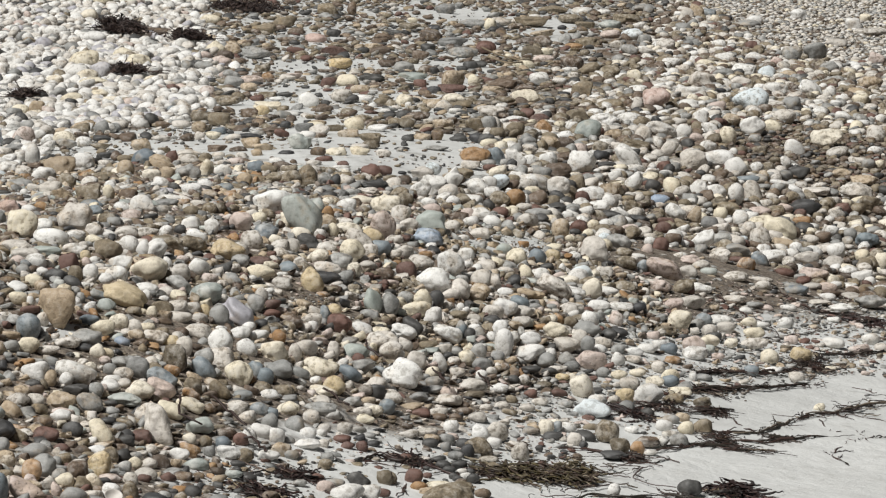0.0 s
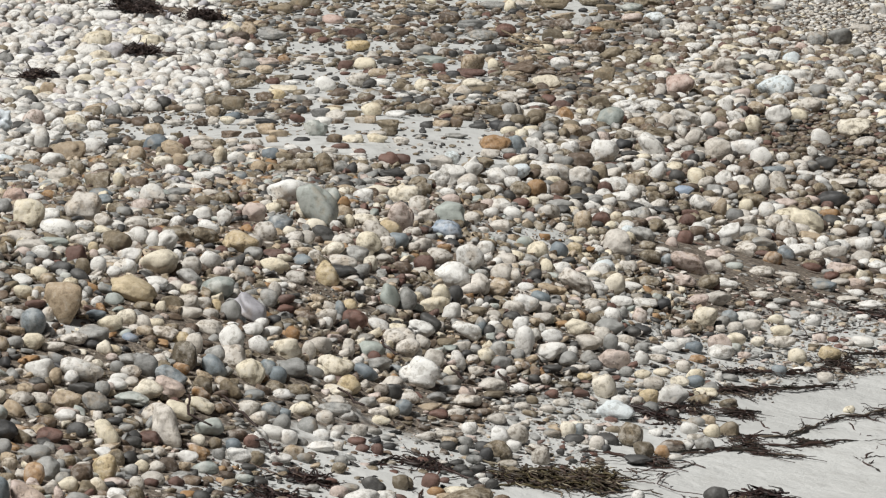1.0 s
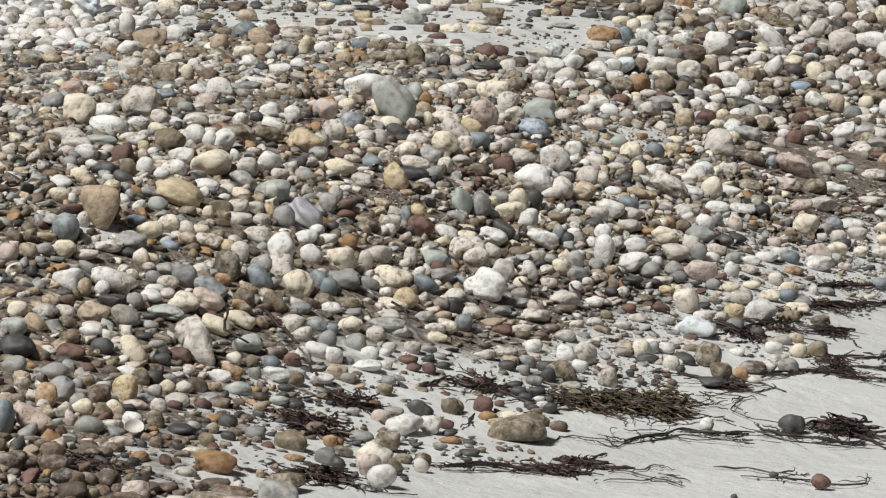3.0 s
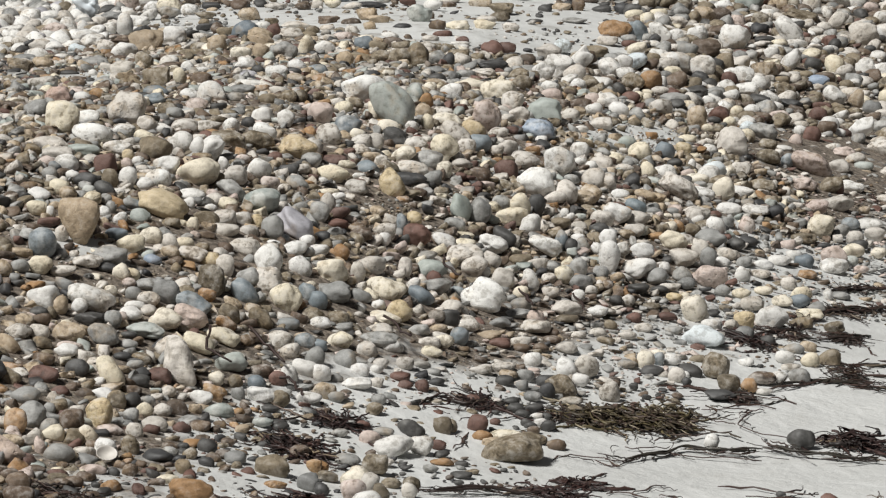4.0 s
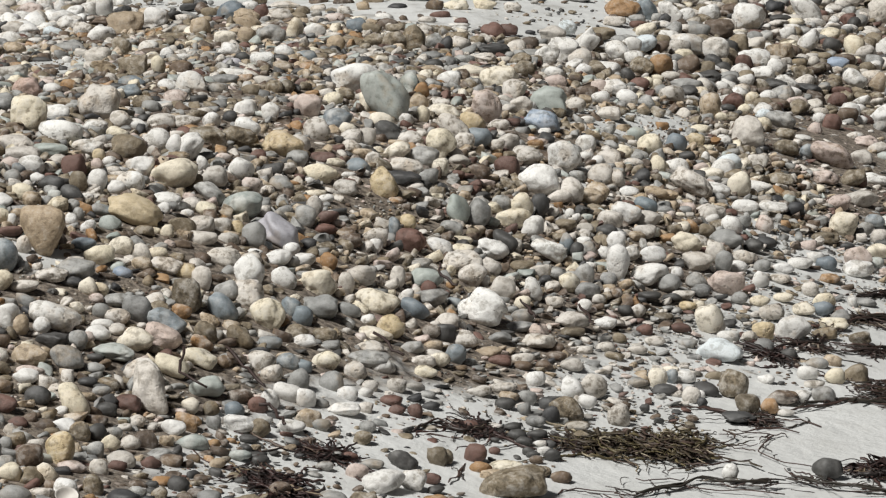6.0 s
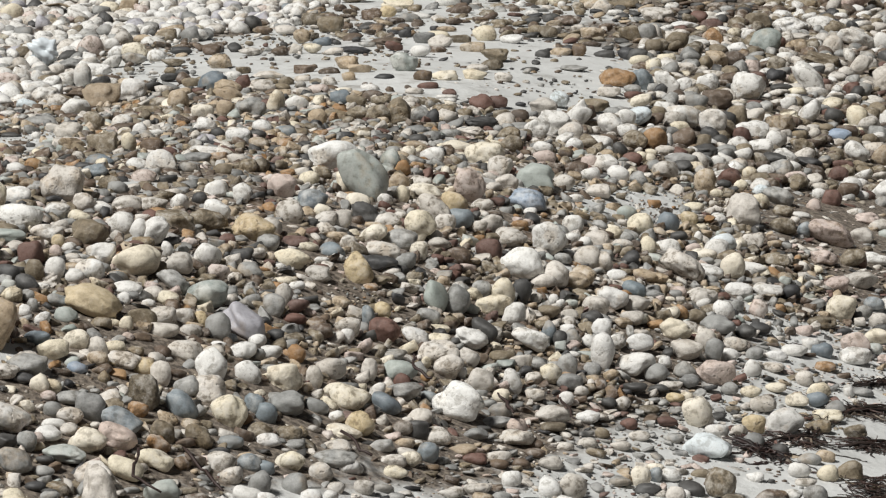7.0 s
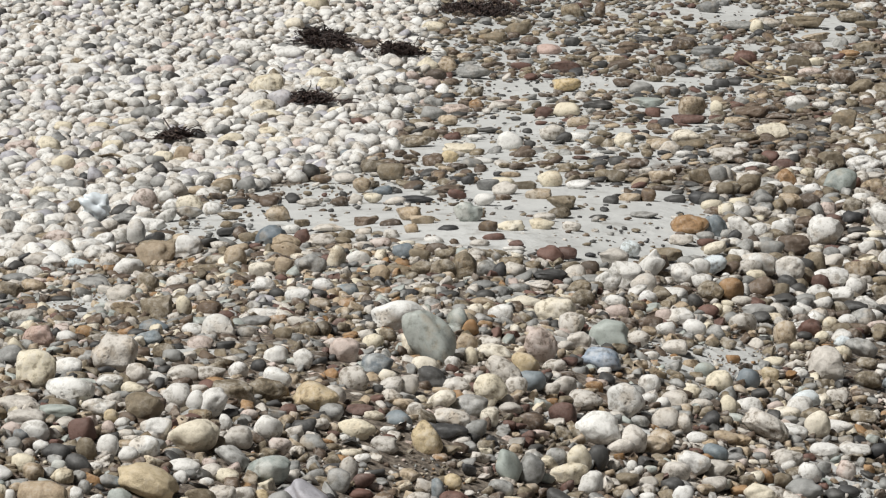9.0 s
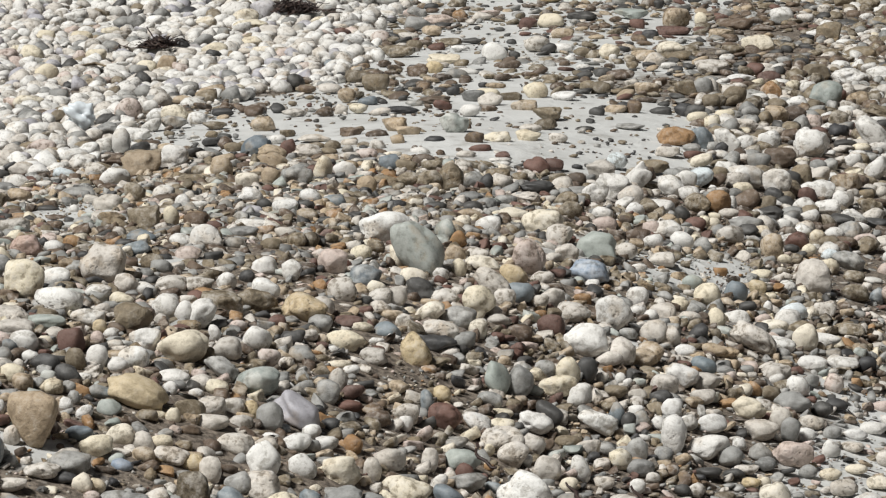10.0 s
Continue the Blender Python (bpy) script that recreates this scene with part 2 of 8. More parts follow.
def lie(x, y):
    """Height of the ground at x, y (numbers or arrays)."""
    x, y = np.asarray(x, float), np.asarray(y, float)
    z = -0.2937 - 0.0653 * 6 * np.tanh(x / 6) + 0.0167 * 20 * np.tanh(y / 20)
    for cx, cy, s, h in SWELLS:
        z = z + h * np.exp(-((x - cx) ** 2 + (0.8 * (y - cy)) ** 2) / (2 * s * s))
    for cx, cy, h in HUMPS:
        z = z + h * np.exp(-((x - cx) ** 2 + (0.8 * (y - cy)) ** 2) / (2 * 0.38 ** 2))
    return z


def bank_edge(y):
    """Where the white shingle bank ends towards the brown stones."""
    return np.interp(y, (0.6, 1.2, 1.7, 2.4, 3.2, 3.6, 4.2, 5.1, 6.5, 8.8, 11.9, 17.0), (-1.9, -1.35, -1.12, -1.15, -1.2, -1.0, -0.78, -0.76, -0.92, -1.08, -1.48, -2.1))


def wash_edge(x):
    """Where the shingle ends towards the bare wet sand."""
    return np.interp(x, (-1.5, -0.3, -0.05, 0.06, 0.17, 0.41, 0.62, 0.76, 0.92, 1.05, 1.21, 1.31, 1.43, 1.71, 2.3, 3.2),
                     (-6.0, -4.7, -3.75, -3.2, -2.9, -2.6, -2.42, -2.2, -2.02, -1.75, -1.4, -1.12, -0.72, -0.3, 0.35, 1.2))


def ridge_edge(y):
    """Where the mixed shingle ridge begins beyond the brown stones."""
    return np.interp(y, (1.0, 1.6, 2.2, 2.8, 3.6, 5.0, 7.0, 10.0, 13.0, 17.0), (0.1, 0.3, 0.48, 0.56, 0.55, 0.75, 0.95, 1.25, 1.35, 1.5))


# bare sand among the brown stones: centre x, centre y, half width, half depth
STRIPS = ((0.32, 2.63, 0.26, 0.75), (-0.61, 2.43, 0.32, 0.45), (-0.31, 8.3, 0.28, 0.5), (-0.64, 7.9, 0.28, 0.45), (-0.43, 6.16, 0.28, 0.5), (-0.36, 5.35, 0.22, 0.42),
          (-0.93, 3.6, 0.26, 0.25), (0.25, 8.48, 0.2, 0.5), (0.46, 2.0, 0.16, 0.2), (0.06, 13.1, 0.25, 0.7), (-0.45, 3.15, 0.28, 0.28), (-0.96, 2.54, 0.15, 0.35), (-0.14, 3.79, 0.16, 0.28))


def shade_of_patch(x, y):
    """1 in the sand patch behind the mound, 0 away from it."""
    a = np.exp(-(((x - 0.06 + 0.08 * (y - 2.5)) / 0.64) ** 2 + ((y - 2.52) / 1.25) ** 2) ** 2)
    return np.clip(0.75 * a + sum(np.exp(-(((x - p) / u) ** 2 + ((y - q) / v) ** 2) ** 2) for p, q, u, v in STRIPS), 0, 1)


# sandy hollows among the stones of the mound: centre x, centre y, half width, half depth
HOLLOWS = ((-0.86, 0.28, 0.12, 0.2), (-0.21, 0.62, 0.1, 0.12), (0.76, 0.75, 0.12, 0.18), (-0.54, 0.0, 0.07, 0.07), (0.67, 0.43, 0.28, 0.23), (1.14, -0.19, 0.14, 0.2), (-0.85, 0.16, 0.15, 0.47), (-0.37, -2.26, 0.1, 0.09), (-0.41, -0.65, 0.09, 0.11), (-0.12, 0.25, 0.1, 0.18), (0.64, -0.38, 0.08, 0.09))


def hollow(x, y):
    """1 in the middle of a sandy hollow, 0 away from them."""
    return sum(np.exp(-((x - a) / c) ** 2 - ((y - b) / d) ** 2) for a, b, c, d in HOLLOWS)


# bare brown grit with hardly a pebble: centre x, centre y, half width, half depth
GRITTY = ((0.21, -1.17, 0.14, 0.16), (-0.28, -2.37, 0.11, 0.12), (-0.10, -1.92, 0.10, 0.09), (0.81, 0.66, 0.13, 0.19), (0.41, -0.08, 0.09, 0.13))


def gritty(x, y):
    """1 in the middle of a patch of grit, 0 away from them."""
    return sum(np.exp(-(((x - a) / c) ** 2 + ((y - b) / d) ** 2) ** 2) for a, b, c, d in GRITTY)


def zone(x, y):
    """Which kind of beach lies at x, y: sand, wash, bank, patch, field, ridge, fine, damp or mound."""
    below = wash_edge(x) - y
    if below > -0.3 and below < 1.6 and x < 0.16 + 0.12 * noise.noise((3 * x, 3 * y, 7.0)):
        return "drift"
    if below > 0:
        return "litter" if below < 1.1 - 0.9 * max(0.0, x) + 0.5 * noise.noise((5 * x, 5 * y, 2.0)) else "sand"
    if below > -0.8 - 0.45 * min(1.0, max(0.0, (x - 0.6) / 0.4)) + 0.5 * noise.noise((4 * x, 4 * y, 1.0)) and x > -0.1:
        return "wash"
    if shade_of_patch(x, y) > 0.55 and x > bank_edge(y):
        return "patch"
    if ((x - 1.55) / 0.5) ** 2 + ((y - 0.95) / 0.6) ** 2 < 1 + 0.5 * noise.noise((4 * x, 4 * y, 3.0)):
        return "wash"
    if y > 11 and x > np.interp(y, (11.2, 11.9, 13.4, 15.6, 17.5), (2.4, 2.08, 1.95, 1.7, 1.5)):
        return "fine"
    if ((x - 1.95) / 0.42) ** 2 + ((y - 4.5) / 1.0) ** 2 < 1 + 0.8 * noise.noise((3 * x, 2 * y, 8.0)):
        return "damp"
    stray = 0.16 * noise.noise((3.0 * x, 1.6 * y, 0.0)) + 0.1 * noise.noise((11.0 * x, 6.0 * y, 4.0))
    if x < bank_edge(y) + stray:
        return "bank"
    if y > 1.75 + 0.25 * x and x < ridge_edge(y) + 1.5 * stray:
        return "field"
    if y > 1.2 and x > ridge_edge(y) + 1.5 * stray:
        return "ridge"
    return "mound"


def build_ground():
    """One sheet from the shore to the horizon, fine where it is near."""
    def steps(lo, hi, step, far):
        inner = np.arange(lo, hi + step / 2, step)
        out = []
        s, v = step, hi
        while v < far:
            s *= 1.22
            v += s
            out.append(v)
        inn = []
        s, v = step, lo
        while v > -far:
            s *= 1.22
            v -= s
            inn.append(v)
        return np.array(inn[::-1] + list(inner) + out)
    xs, ys = steps(-2.6, 2.8, 0.03, 900.0), steps(-4.6, 9.0, 0.04, 900.0)
    X, Y = np.meshgrid(xs, ys)
    near = np.exp(-((X / 9.0) ** 2 + ((Y - 3.0) / 16.0) ** 2))
    Z = lie(X, Y) + near * (0.007 * np.sin(3.1 * X + 1.3 * np.sin(2.2 * Y)) * np.sin(2.4 * Y + X) + 0.003 * np.sin(17 * X + 5 * Y) * np.sin(13 * Y - 6 * X)
                               + 0.0007 * np.sin(41 * X + 3 * np.sin(19 * Y)) * np.sin(37 * Y + 2 * np.sin(23 * X)))
    V = np.stack([X.ravel(), Y.ravel(), Z.ravel()], 1)
    r, c = len(ys), len(xs)
    i = (np.arange(r - 1)[:, None] * c + np.arange(c - 1)[None]).ravel()
    F = np.stack([i, i + 1, i + c + 1, i + c], 1)
    me = bpy.data.meshes.new("ground")
    me.from_pydata(V.tolist(), [], F.tolist())
    me.polygons.foreach_set("use_smooth", np.ones(len(F), bool))
    grit = me.attributes.new("grit", "FLOAT", "POINT")
    below = wash_edge(X) - Y
    g = np.clip((-below - 0.08 - 0.77 * np.clip((X - 0.6) / 0.5, 0, 1)) / 0.5, 0, 1)
    left = np.clip((0.2 - X + 0.06 * np.sin(9 * Y) + 0.05 * np.sin(23 * X + 5 * Y)) / 0.25, 0, 1) * np.clip((-2.6 - Y) / 0.4, 0, 1)
    g = np.maximum(g, 0.8 * left)
    g = g * (1 - 0.85 * np.clip(shade_of_patch(X, Y) * 1.4, 0, 1))
    field = (X > bank_edge(Y)) & (X < ridge_edge(Y)) & (Y > 1.8)
    g = np.where(field, np.minimum(g, 0.18 + 0.75 * np.clip((X - ridge_edge(Y) + 0.55 + 0.15 * np.sin(5 * Y)) / 0.45, 0, 1)), g)
    shore = np.clip((Y + 5.6 + 0.5 * np.sin(2.1 * X) + 0.3 * np.sin(5.3 * X + 1)) / 0.8, 0, 1)
    g = g * shore * (1 - 0.8 * np.clip(1.3 * hollow(X, Y), 0, 1))
    grit.data.foreach_set("value", g.ravel().astype(np.float32))
    me.materials.append(SAND)
    return tagged(new("ground", me), "pale grey sand and brown grit of a shingle beach", "beach", kind="structure")


GROUND = build_ground()

# ---- stones ----
def ball(level):
    bm = bmesh.new()
    bmesh.ops.create_icosphere(bm, subdivisions=level, radius=1.0)
    v = np.array([p.co[:] for p in bm.verts])
    f = np.array([[p.index for p in q.verts] for q in bm.faces])
    bm.free()
    return v, f


BALLS = {k: ball(k) for k in (1, 2, 3, 4)}


def pebble_shape(rng, level, blocky):
    """A worn stone of unit half sizes: a ball with swells, dents and a few worn-flat faces."""
    v = BALLS[level][0].copy()
    r = np.ones(len(v))
    for k, amp in ((1.3, 0.13), (2.2, 0.11), (3.6, 0.06 + 0.03 * blocky)):
        for _ in range(3):
            d = rng.normal(size=3)
            d /= np.linalg.norm(d)
            r += amp * rng.uniform(-1, 1) * np.sin(k * (v @ d) * 1.6 + rng.uniform(0, 6.28))
    if level > 2:
        for k, amp in ((4.2, 0.012), (8.0, 0.007), (14.0, 0.004)):
            for _ in range(4):
                d = rng.normal(size=3)
                r += amp * (0.4 + 1.2 * blocky) * np.sin(k * (v @ d) + rng.uniform(0, 6.28))
    if level > 3:
        off = Vector(rng.uniform(-50, 50, 3))
        rough = 0.05 + 0.16 * blocky
        r += rough * np.array([noise.noise(Vector(p) * 1.9 + off) + 0.45 * noise.noise(Vector(p) * 4.5 + off) + 0.2 * noise.noise(Vector(p) * 10 + off) for p in v])
    v *= r[:, None]
    for _ in range(2 + int(5 * blocky)):
        d = rng.normal(size=3)
        d /= np.linalg.norm(d)
        over = v @ d - rng.uniform(0.66 - 0.2 * blocky, 0.95 - 0.1 * blocky)
        v -= np.clip(over, 0, None)[:, None] * d * (0.35 + 0.45 * blocky)
    v -= (v.max(0) + v.min(0)) / 2
    v = v / ((v.max(0) - v.min(0)) / 2)
    if level > 1:
        v = np.sign(v) * np.abs(v) ** (1 - 0.17 * blocky)
        v[:, 0] *= 1 + rng.uniform(-0.14, 0.14) * v[:, 2]
        v[:, 2] *= 1 + rng.uniform(-0.12, 0.12) * v[:, 0]
        v -= (v.max(0) + v.min(0)) / 2
        v = v / ((v.max(0) - v.min(0)) / 2)
    return v


def turn_about(axis, a):
    c, s = math.cos(a), math.sin(a)
    return np.array({"x": ((1, 0, 0), (0, c, -s), (0, s, c)), "y": ((c, 0, s), (0, 1, 0), (-s, 0, c)), "z": ((c, -s, 0), (s, c, 0), (0, 0, 1))}[axis])


def worn_stone(rng, level, w, d, h, lean, blocky):
    """Vertices of a stone w wide, d deep and h high, its long axis leaning by that many degrees."""
    v = pebble_shape(rng, level, blocky)
    a = radians(lean)
    if abs(lean) > 3:
        long = 0.9 * math.hypot(w, h)
        short = 0.56 * long
        size = (long / 2, d / 2, short / 2) if w >= h else (short / 2, d / 2, long / 2)
        v = (v * size) @ turn_about("y", a).T
        ext = v.max(0) - v.min(0)
        v = v * (w / ext[0], 1, h / ext[2])
    else:
        v = v * (w / 2, d / 2, h / 2)
    return v


def mesh_of(name, v, f, materials, slots=None):
    me = bpy.data.meshes.new(name)
    me.vertices.add(len(v))
    me.vertices.foreach_set("co", np.asarray(v, np.float32).ravel())
    me.loops.add(f.size)
    me.loops.foreach_set("vertex_index", f.ravel().astype(np.int32))
    me.polygons.add(len(f))
    me.polygons.foreach_set("loop_start", np.arange(0, f.size, f.shape[1], dtype=np.int32))
    for m in materials:
        me.materials.append(m)
    if slots is not None:
        me.polygons.foreach_set("material_index", slots.astype(np.int32))
    me.polygons.foreach_set("use_smooth", np.ones(len(f), bool))
    me.update(calc_edges=True)
    return me


STONES = []          # footprint of every placed stone: x, y, half width, height
LOOSE = {}           # vertices, faces and slots of the smaller stones, by heap


def heap_up(heap, v, level, kind):
    LOOSE.setdefault(heap, []).append((v, level, KINDS.index(kind)))


def manner(kind, w, h, lean):
    size = "large" if w > 0.105 else "small" if w < 0.062 else "hand-sized"
    form = "upright" if h > 1.05 * w else "flat" if h < 0.48 * w else "tilted oval" if abs(lean) > 14 else "rounded"
    return size, form


RNG = np.random.default_rng(7)
BLOCKY = {"T": 0.8, "K": 0.8, "M": 0.6, "P": 0.55, "O": 0.55, "Y": 0.55, "Br": 0.6, "R": 0.55, "S": 0.4, "C": 0.5}


def seat(x, y, h):
    """Height of a stone's middle: proud on bare sand, bedded in the shingle."""
    return float(lie(x, y)) + h * (0.45 if zone(x, y) in ("field", "patch", "sand") else 0.39)


def edges(kind, x, y):
    """How angular a stone is; those of the field and the ridge are the least worn."""
    return BLOCKY.get(kind, 0.42) * RNG.uniform(0.5, 1.3) * (1.35 if y > 1.2 and x > bank_edge(y) + 0.1 else 1.0)


def stone(kind, x, y, w, h, lean=0, flare=0.0):
    """A stone that is a thing of its own, w wide and h high, bedded in the ground; flare makes it a block wider at its top."""
    blocky = edges(kind, x, y)
    d = RNG.uniform(0.75, 1.0) * max(0.8 * w, 0.8 * h)
    v = worn_stone(RNG, 4 if w > 0.07 else 3, w, d, h * 1.09, lean, blocky)
    if flare:
        v = pebble_shape(RNG, 4, 0.3)
        v = np.sign(v) * np.abs(v) ** 0.82
        v[:, 0] *= 1 + flare * v[:, 2]
        v = v / np.abs(v).max(0) * (w / 2, d / 2, h * 0.52)
    ob = new("stone", mesh_of("stone", v, BALLS[4 if w > 0.07 else 3][1], [SINGLE[kind]]))
    ob.location = (x, y, seat(x, y, h))
    size, form = manner(kind, w, h, lean)
    where = "on the bare sand" if zone(x, y) in ("sand", "litter", "drift") else "bedded among the shingle"
    tagged(ob, f"{size} {form} {WORDS[kind]} beach stone {where}", "stone", "stones on the beach")
    STONES.append((x, y, w / 2, h))
    return ob


def laid(kind, x, y, w, h, lean=0):
    """A lesser stone that is a piece of the beach."""
    blocky = edges(kind, x, y)
    d = RNG.uniform(0.75, 1.0) * max(0.8 * w, 0.8 * h)
    level = 4 if w > 0.075 else 3
    ob = new("pebble", mesh_of("pebble", worn_stone(RNG, level, w, d, h * 1.09, lean, blocky), BALLS[level][1], [SINGLE[kind]]))
    ob.location, ob.parent = (x, y, seat(x, y, h)), GROUND
    STONES.append((x, y, w / 2, h))


def pebble(kind, x, y, w, h, lean=0):
    """A lesser stone, joined with its neighbours."""
    blocky = edges(kind, x, y)
    d = RNG.uniform(0.75, 1.0) * max(0.8 * w, 0.8 * h)
    level = 3 if w > 0.075 else 2
    v = worn_stone(RNG, level, w, d, h * 1.09, lean, blocky) + (x, y, seat(x, y, h))
    heap_up("pebbles", v, level, kind)
    STONES.append((x, y, w / 2, h))


stone("K", 0.682, -2.787, 0.136, 0.059, -5)
stone("P", 0.249, -4.006, 0.113, 0.044)
stone("K", 0.178, -3.958, 0.101, 0.031)
stone("Y", -0.238, -1.923, 0.125, 0.073, 32)
stone("W", -0.284, -2.568, 0.109, 0.061, 20)
stone("S", 0.006, -0.030, 0.138, 0.078)
stone("S", 0.509, -1.661, 0.117, 0.085)
stone("Br", 0.197, -3.859, 0.089, 0.026)
stone("O", 0.133, -3.669, 0.091, 0.053)
stone("P", -0.255, -3.617, 0.090, 0.066, 34)
stone("N", 0.122, -0.319, 0.128, 0.128, -24)
stone("K", 0.282, -3.719, 0.086, 0.040)
stone("G", 0.293, -3.878, 0.084, 0.058)
stone("Z", 1.038, -1.452, 0.111, 0.049, 8)
stone("Y", -0.051, -0.974, 0.115, 0.066)
stone("C", -0.216, -1.553, 0.108, 0.068)
stone("P", 1.268, 0.856, 0.134, 0.074, 25)
stone("T", -0.374, -2.238, 0.101, 0.111, flare=0.42)
stone("C", 0.293, -1.870, 0.104, 0.052, 15)
stone("G", 0.316, -2.209, 0.101, 0.033)
stone("M", -0.509, -0.948, 0.110, 0.089)
stone("Br", -0.077, -4.198, 0.074, 0.030)
stone("Br", 0.031, -4.111, 0.074, 0.051)
stone("S", -0.520, -1.354, 0.102, 0.061)
stone("M", 0.908, -0.050, 0.115, 0.078, 30)
stone("L", 0.053, -1.725, 0.098, 0.082, 25)
stone("N", -0.151, -2.611, 0.089, 0.034, 8)
stone("W", 0.440, -2.929, 0.086, 0.046)
stone("D", -0.394, -3.126, 0.082, 0.056)
stone("S", 0.543, -0.570, 0.107, 0.077)
stone("N", -0.047, -1.622, 0.097, 0.062)
stone("K", -0.216, -1.089, 0.099, 0.054)
stone("N", 0.484, 0.376, 0.113, 0.074)
stone("G", -0.292, -2.312, 0.087, 0.042)
stone("M", -0.078, -2.678, 0.084, 0.055)
stone("M", 0.435, -1.370, 0.096, 0.055)
stone("C", 0.650, -2.640, 0.084, 0.026)
stone("T", -0.882, 1.324, 0.122, 0.074)
stone("G", -0.260, -3.342, 0.076, 0.056)
stone("M", -0.592, -1.507, 0.093, 0.038)
stone("C", 0.333, 0.552, 0.112, 0.069)
stone("C", -0.124, -2.541, 0.083, 0.051)
stone("C", -0.618, -1.253, 0.092, 0.092)
stone("B", -0.080, -2.408, 0.081, 0.052, 25)
stone("C", 0.169, -1.929, 0.086, 0.060)
stone("W", 0.848, -0.987, 0.094, 0.054, -10)
stone("P", 1.029, -0.875, 0.095, 0.058)
stone("K", 0.240, -3.321, 0.073, 0.046)
stone("C", 1.663, 2.459, 0.130, 0.056)
stone("C", 1.723, 2.341, 0.129, 0.095, 20)
stone("M", 1.600, 1.269, 0.120, 0.024)
stone("G", 1.998, 1.255, 0.120, 0.048)
stone("W", -0.314, -0.094, 0.098, 0.028, 8)
stone("G", -0.934, 0.718, 0.107, 0.031)
stone("O", 0.560, 2.424, 0.122, 0.056)
stone("V", 0.493, 0.084, 0.101, 0.057)
stone("C", 0.060, -1.097, 0.091, 0.045)
stone("P", -0.073, -2.482, 0.078, 0.054, 25)
stone("T", -0.291, -2.767, 0.076, 0.047)
stone("W", 1.199, -1.140, 0.090, 0.062)
stone("M", -0.048, -2.785, 0.076, 0.099, -15)
stone("M", 0.120, -4.030, 0.063, 0.036)
stone("Br", -0.091, -4.043, 0.063, 0.033)
stone("Br", -0.163, -3.882, 0.064, 0.039)
stone("K", -0.156, -0.999, 0.089, 0.054)
stone("N", -0.507, -1.521, 0.084, 0.033)
stone("M", -0.555, -1.615, 0.084, 0.035)
stone("W", 0.800, 1.942, 0.114, 0.070, 20)
stone("C", 0.102, -2.213, 0.078, 0.068)
stone("C", 0.006, -2.508, 0.076, 0.041, 25)
stone("G", 0.196, -2.053, 0.079, 0.056)
stone("N", 0.044, -2.640, 0.074, 0.046)
stone("W", -1.293, 4.230, 0.161, 0.039)
stone("Br", 0.151, -3.792, 0.064, 0.021)
stone("Z", 1.734, 6.065, 0.177, 0.118)
stone("Br", 0.064, -3.891, 0.062, 0.020)
stone("G", -0.296, -3.207, 0.068, 0.042)
stone("Br", -0.242, -3.904, 0.062, 0.038)
stone("P", 0.026, -3.994, 0.061, 0.043)
stone("K", -0.349, -1.406, 0.083, 0.063)
stone("W", 0.452, 1.355, 0.105, 0.074)
stone("C", 0.257, -0.148, 0.093, 0.040, 25)
stone("M", 0.303, -0.354, 0.091, 0.070, 30)
stone("G", 0.259, -0.693, 0.088, 0.053)
stone("M", 0.234, -0.813, 0.087, 0.049, 20)
stone("D", 0.240, -0.902, 0.086, 0.040)
stone("M", -0.332, -2.365, 0.074, 0.030)
stone("M", -0.128, -2.137, 0.076, 0.036)
stone("M", -0.031, -1.983, 0.077, 0.039)
stone("M", 0.046, -2.142, 0.076, 0.058)
stone("W", -0.376, -2.640, 0.072, 0.055)
stone("D", -0.273, -2.652, 0.072, 0.029)
stone("N", 0.370, -1.579, 0.081, 0.048)
stone("C", 0.315, -2.053, 0.077, 0.033)
stone("C", 0.509, -0.911, 0.086, 0.049)
stone("S", 0.608, -1.056, 0.085, 0.057, 20)
stone("G", 0.394, -1.676, 0.080, 0.040)
stone("G", 0.590, -1.623, 0.080, 0.021)
stone("M", 0.638, -1.703, 0.080, 0.032)
stone("M", 0.699, -1.479, 0.081, 0.041)
stone("G", 1.014, -0.445, 0.090, 0.045)
stone("R", -0.292, -3.039, 0.069, 0.039)
stone("G", -0.152, -3.551, 0.064, 0.043)
stone("D", 0.015, -3.400, 0.066, 0.026)
stone("W", 0.133, -2.764, 0.071, 0.035)
stone("W", 0.308, -2.520, 0.073, 0.029)
stone("K", 0.740, -2.173, 0.076, 0.053, 12)
stone("C", 0.406, -3.278, 0.066, 0.044)
stone("W", 0.460, -3.534, 0.064, 0.049)
stone("D", 1.100, -1.965, 0.077, 0.023)
stone("P", 1.817, 1.625, 0.111, 0.049)
stone("Br", -1.518, 9.763, 0.214, 0.051)
stone("W", -0.372, -0.423, 0.086, 0.062)
stone("W", 0.584, -0.286, 0.088, 0.085)
stone("M", 1.028, 0.772, 0.097, 0.087)
stone("G", -0.226, -2.724, 0.069, 0.048, 15)
stone("W", 0.967, 2.662, 0.114, 0.097)
stone("W", 1.457, 6.441, 0.164, 0.071)
stone("W", 1.298, 4.407, 0.147, 0.073, 28)
stone("C", 2.030, 4.809, 0.150, 0.085)
stone("M", 2.086, 3.568, 0.139, 0.074)
stone("M", 1.908, 3.486, 0.139, 0.032)
stone("K", 0.549, 12.465, 0.226, 0.067)
stone("M", 2.782, 13.593, 0.226, 0.053)
stone("D", 1.851, 3.008, 0.135, 0.067)
stone("M", -0.897, -0.191, 0.087, 0.044)
stone("D", 0.246, 1.290, 0.098, 0.035)
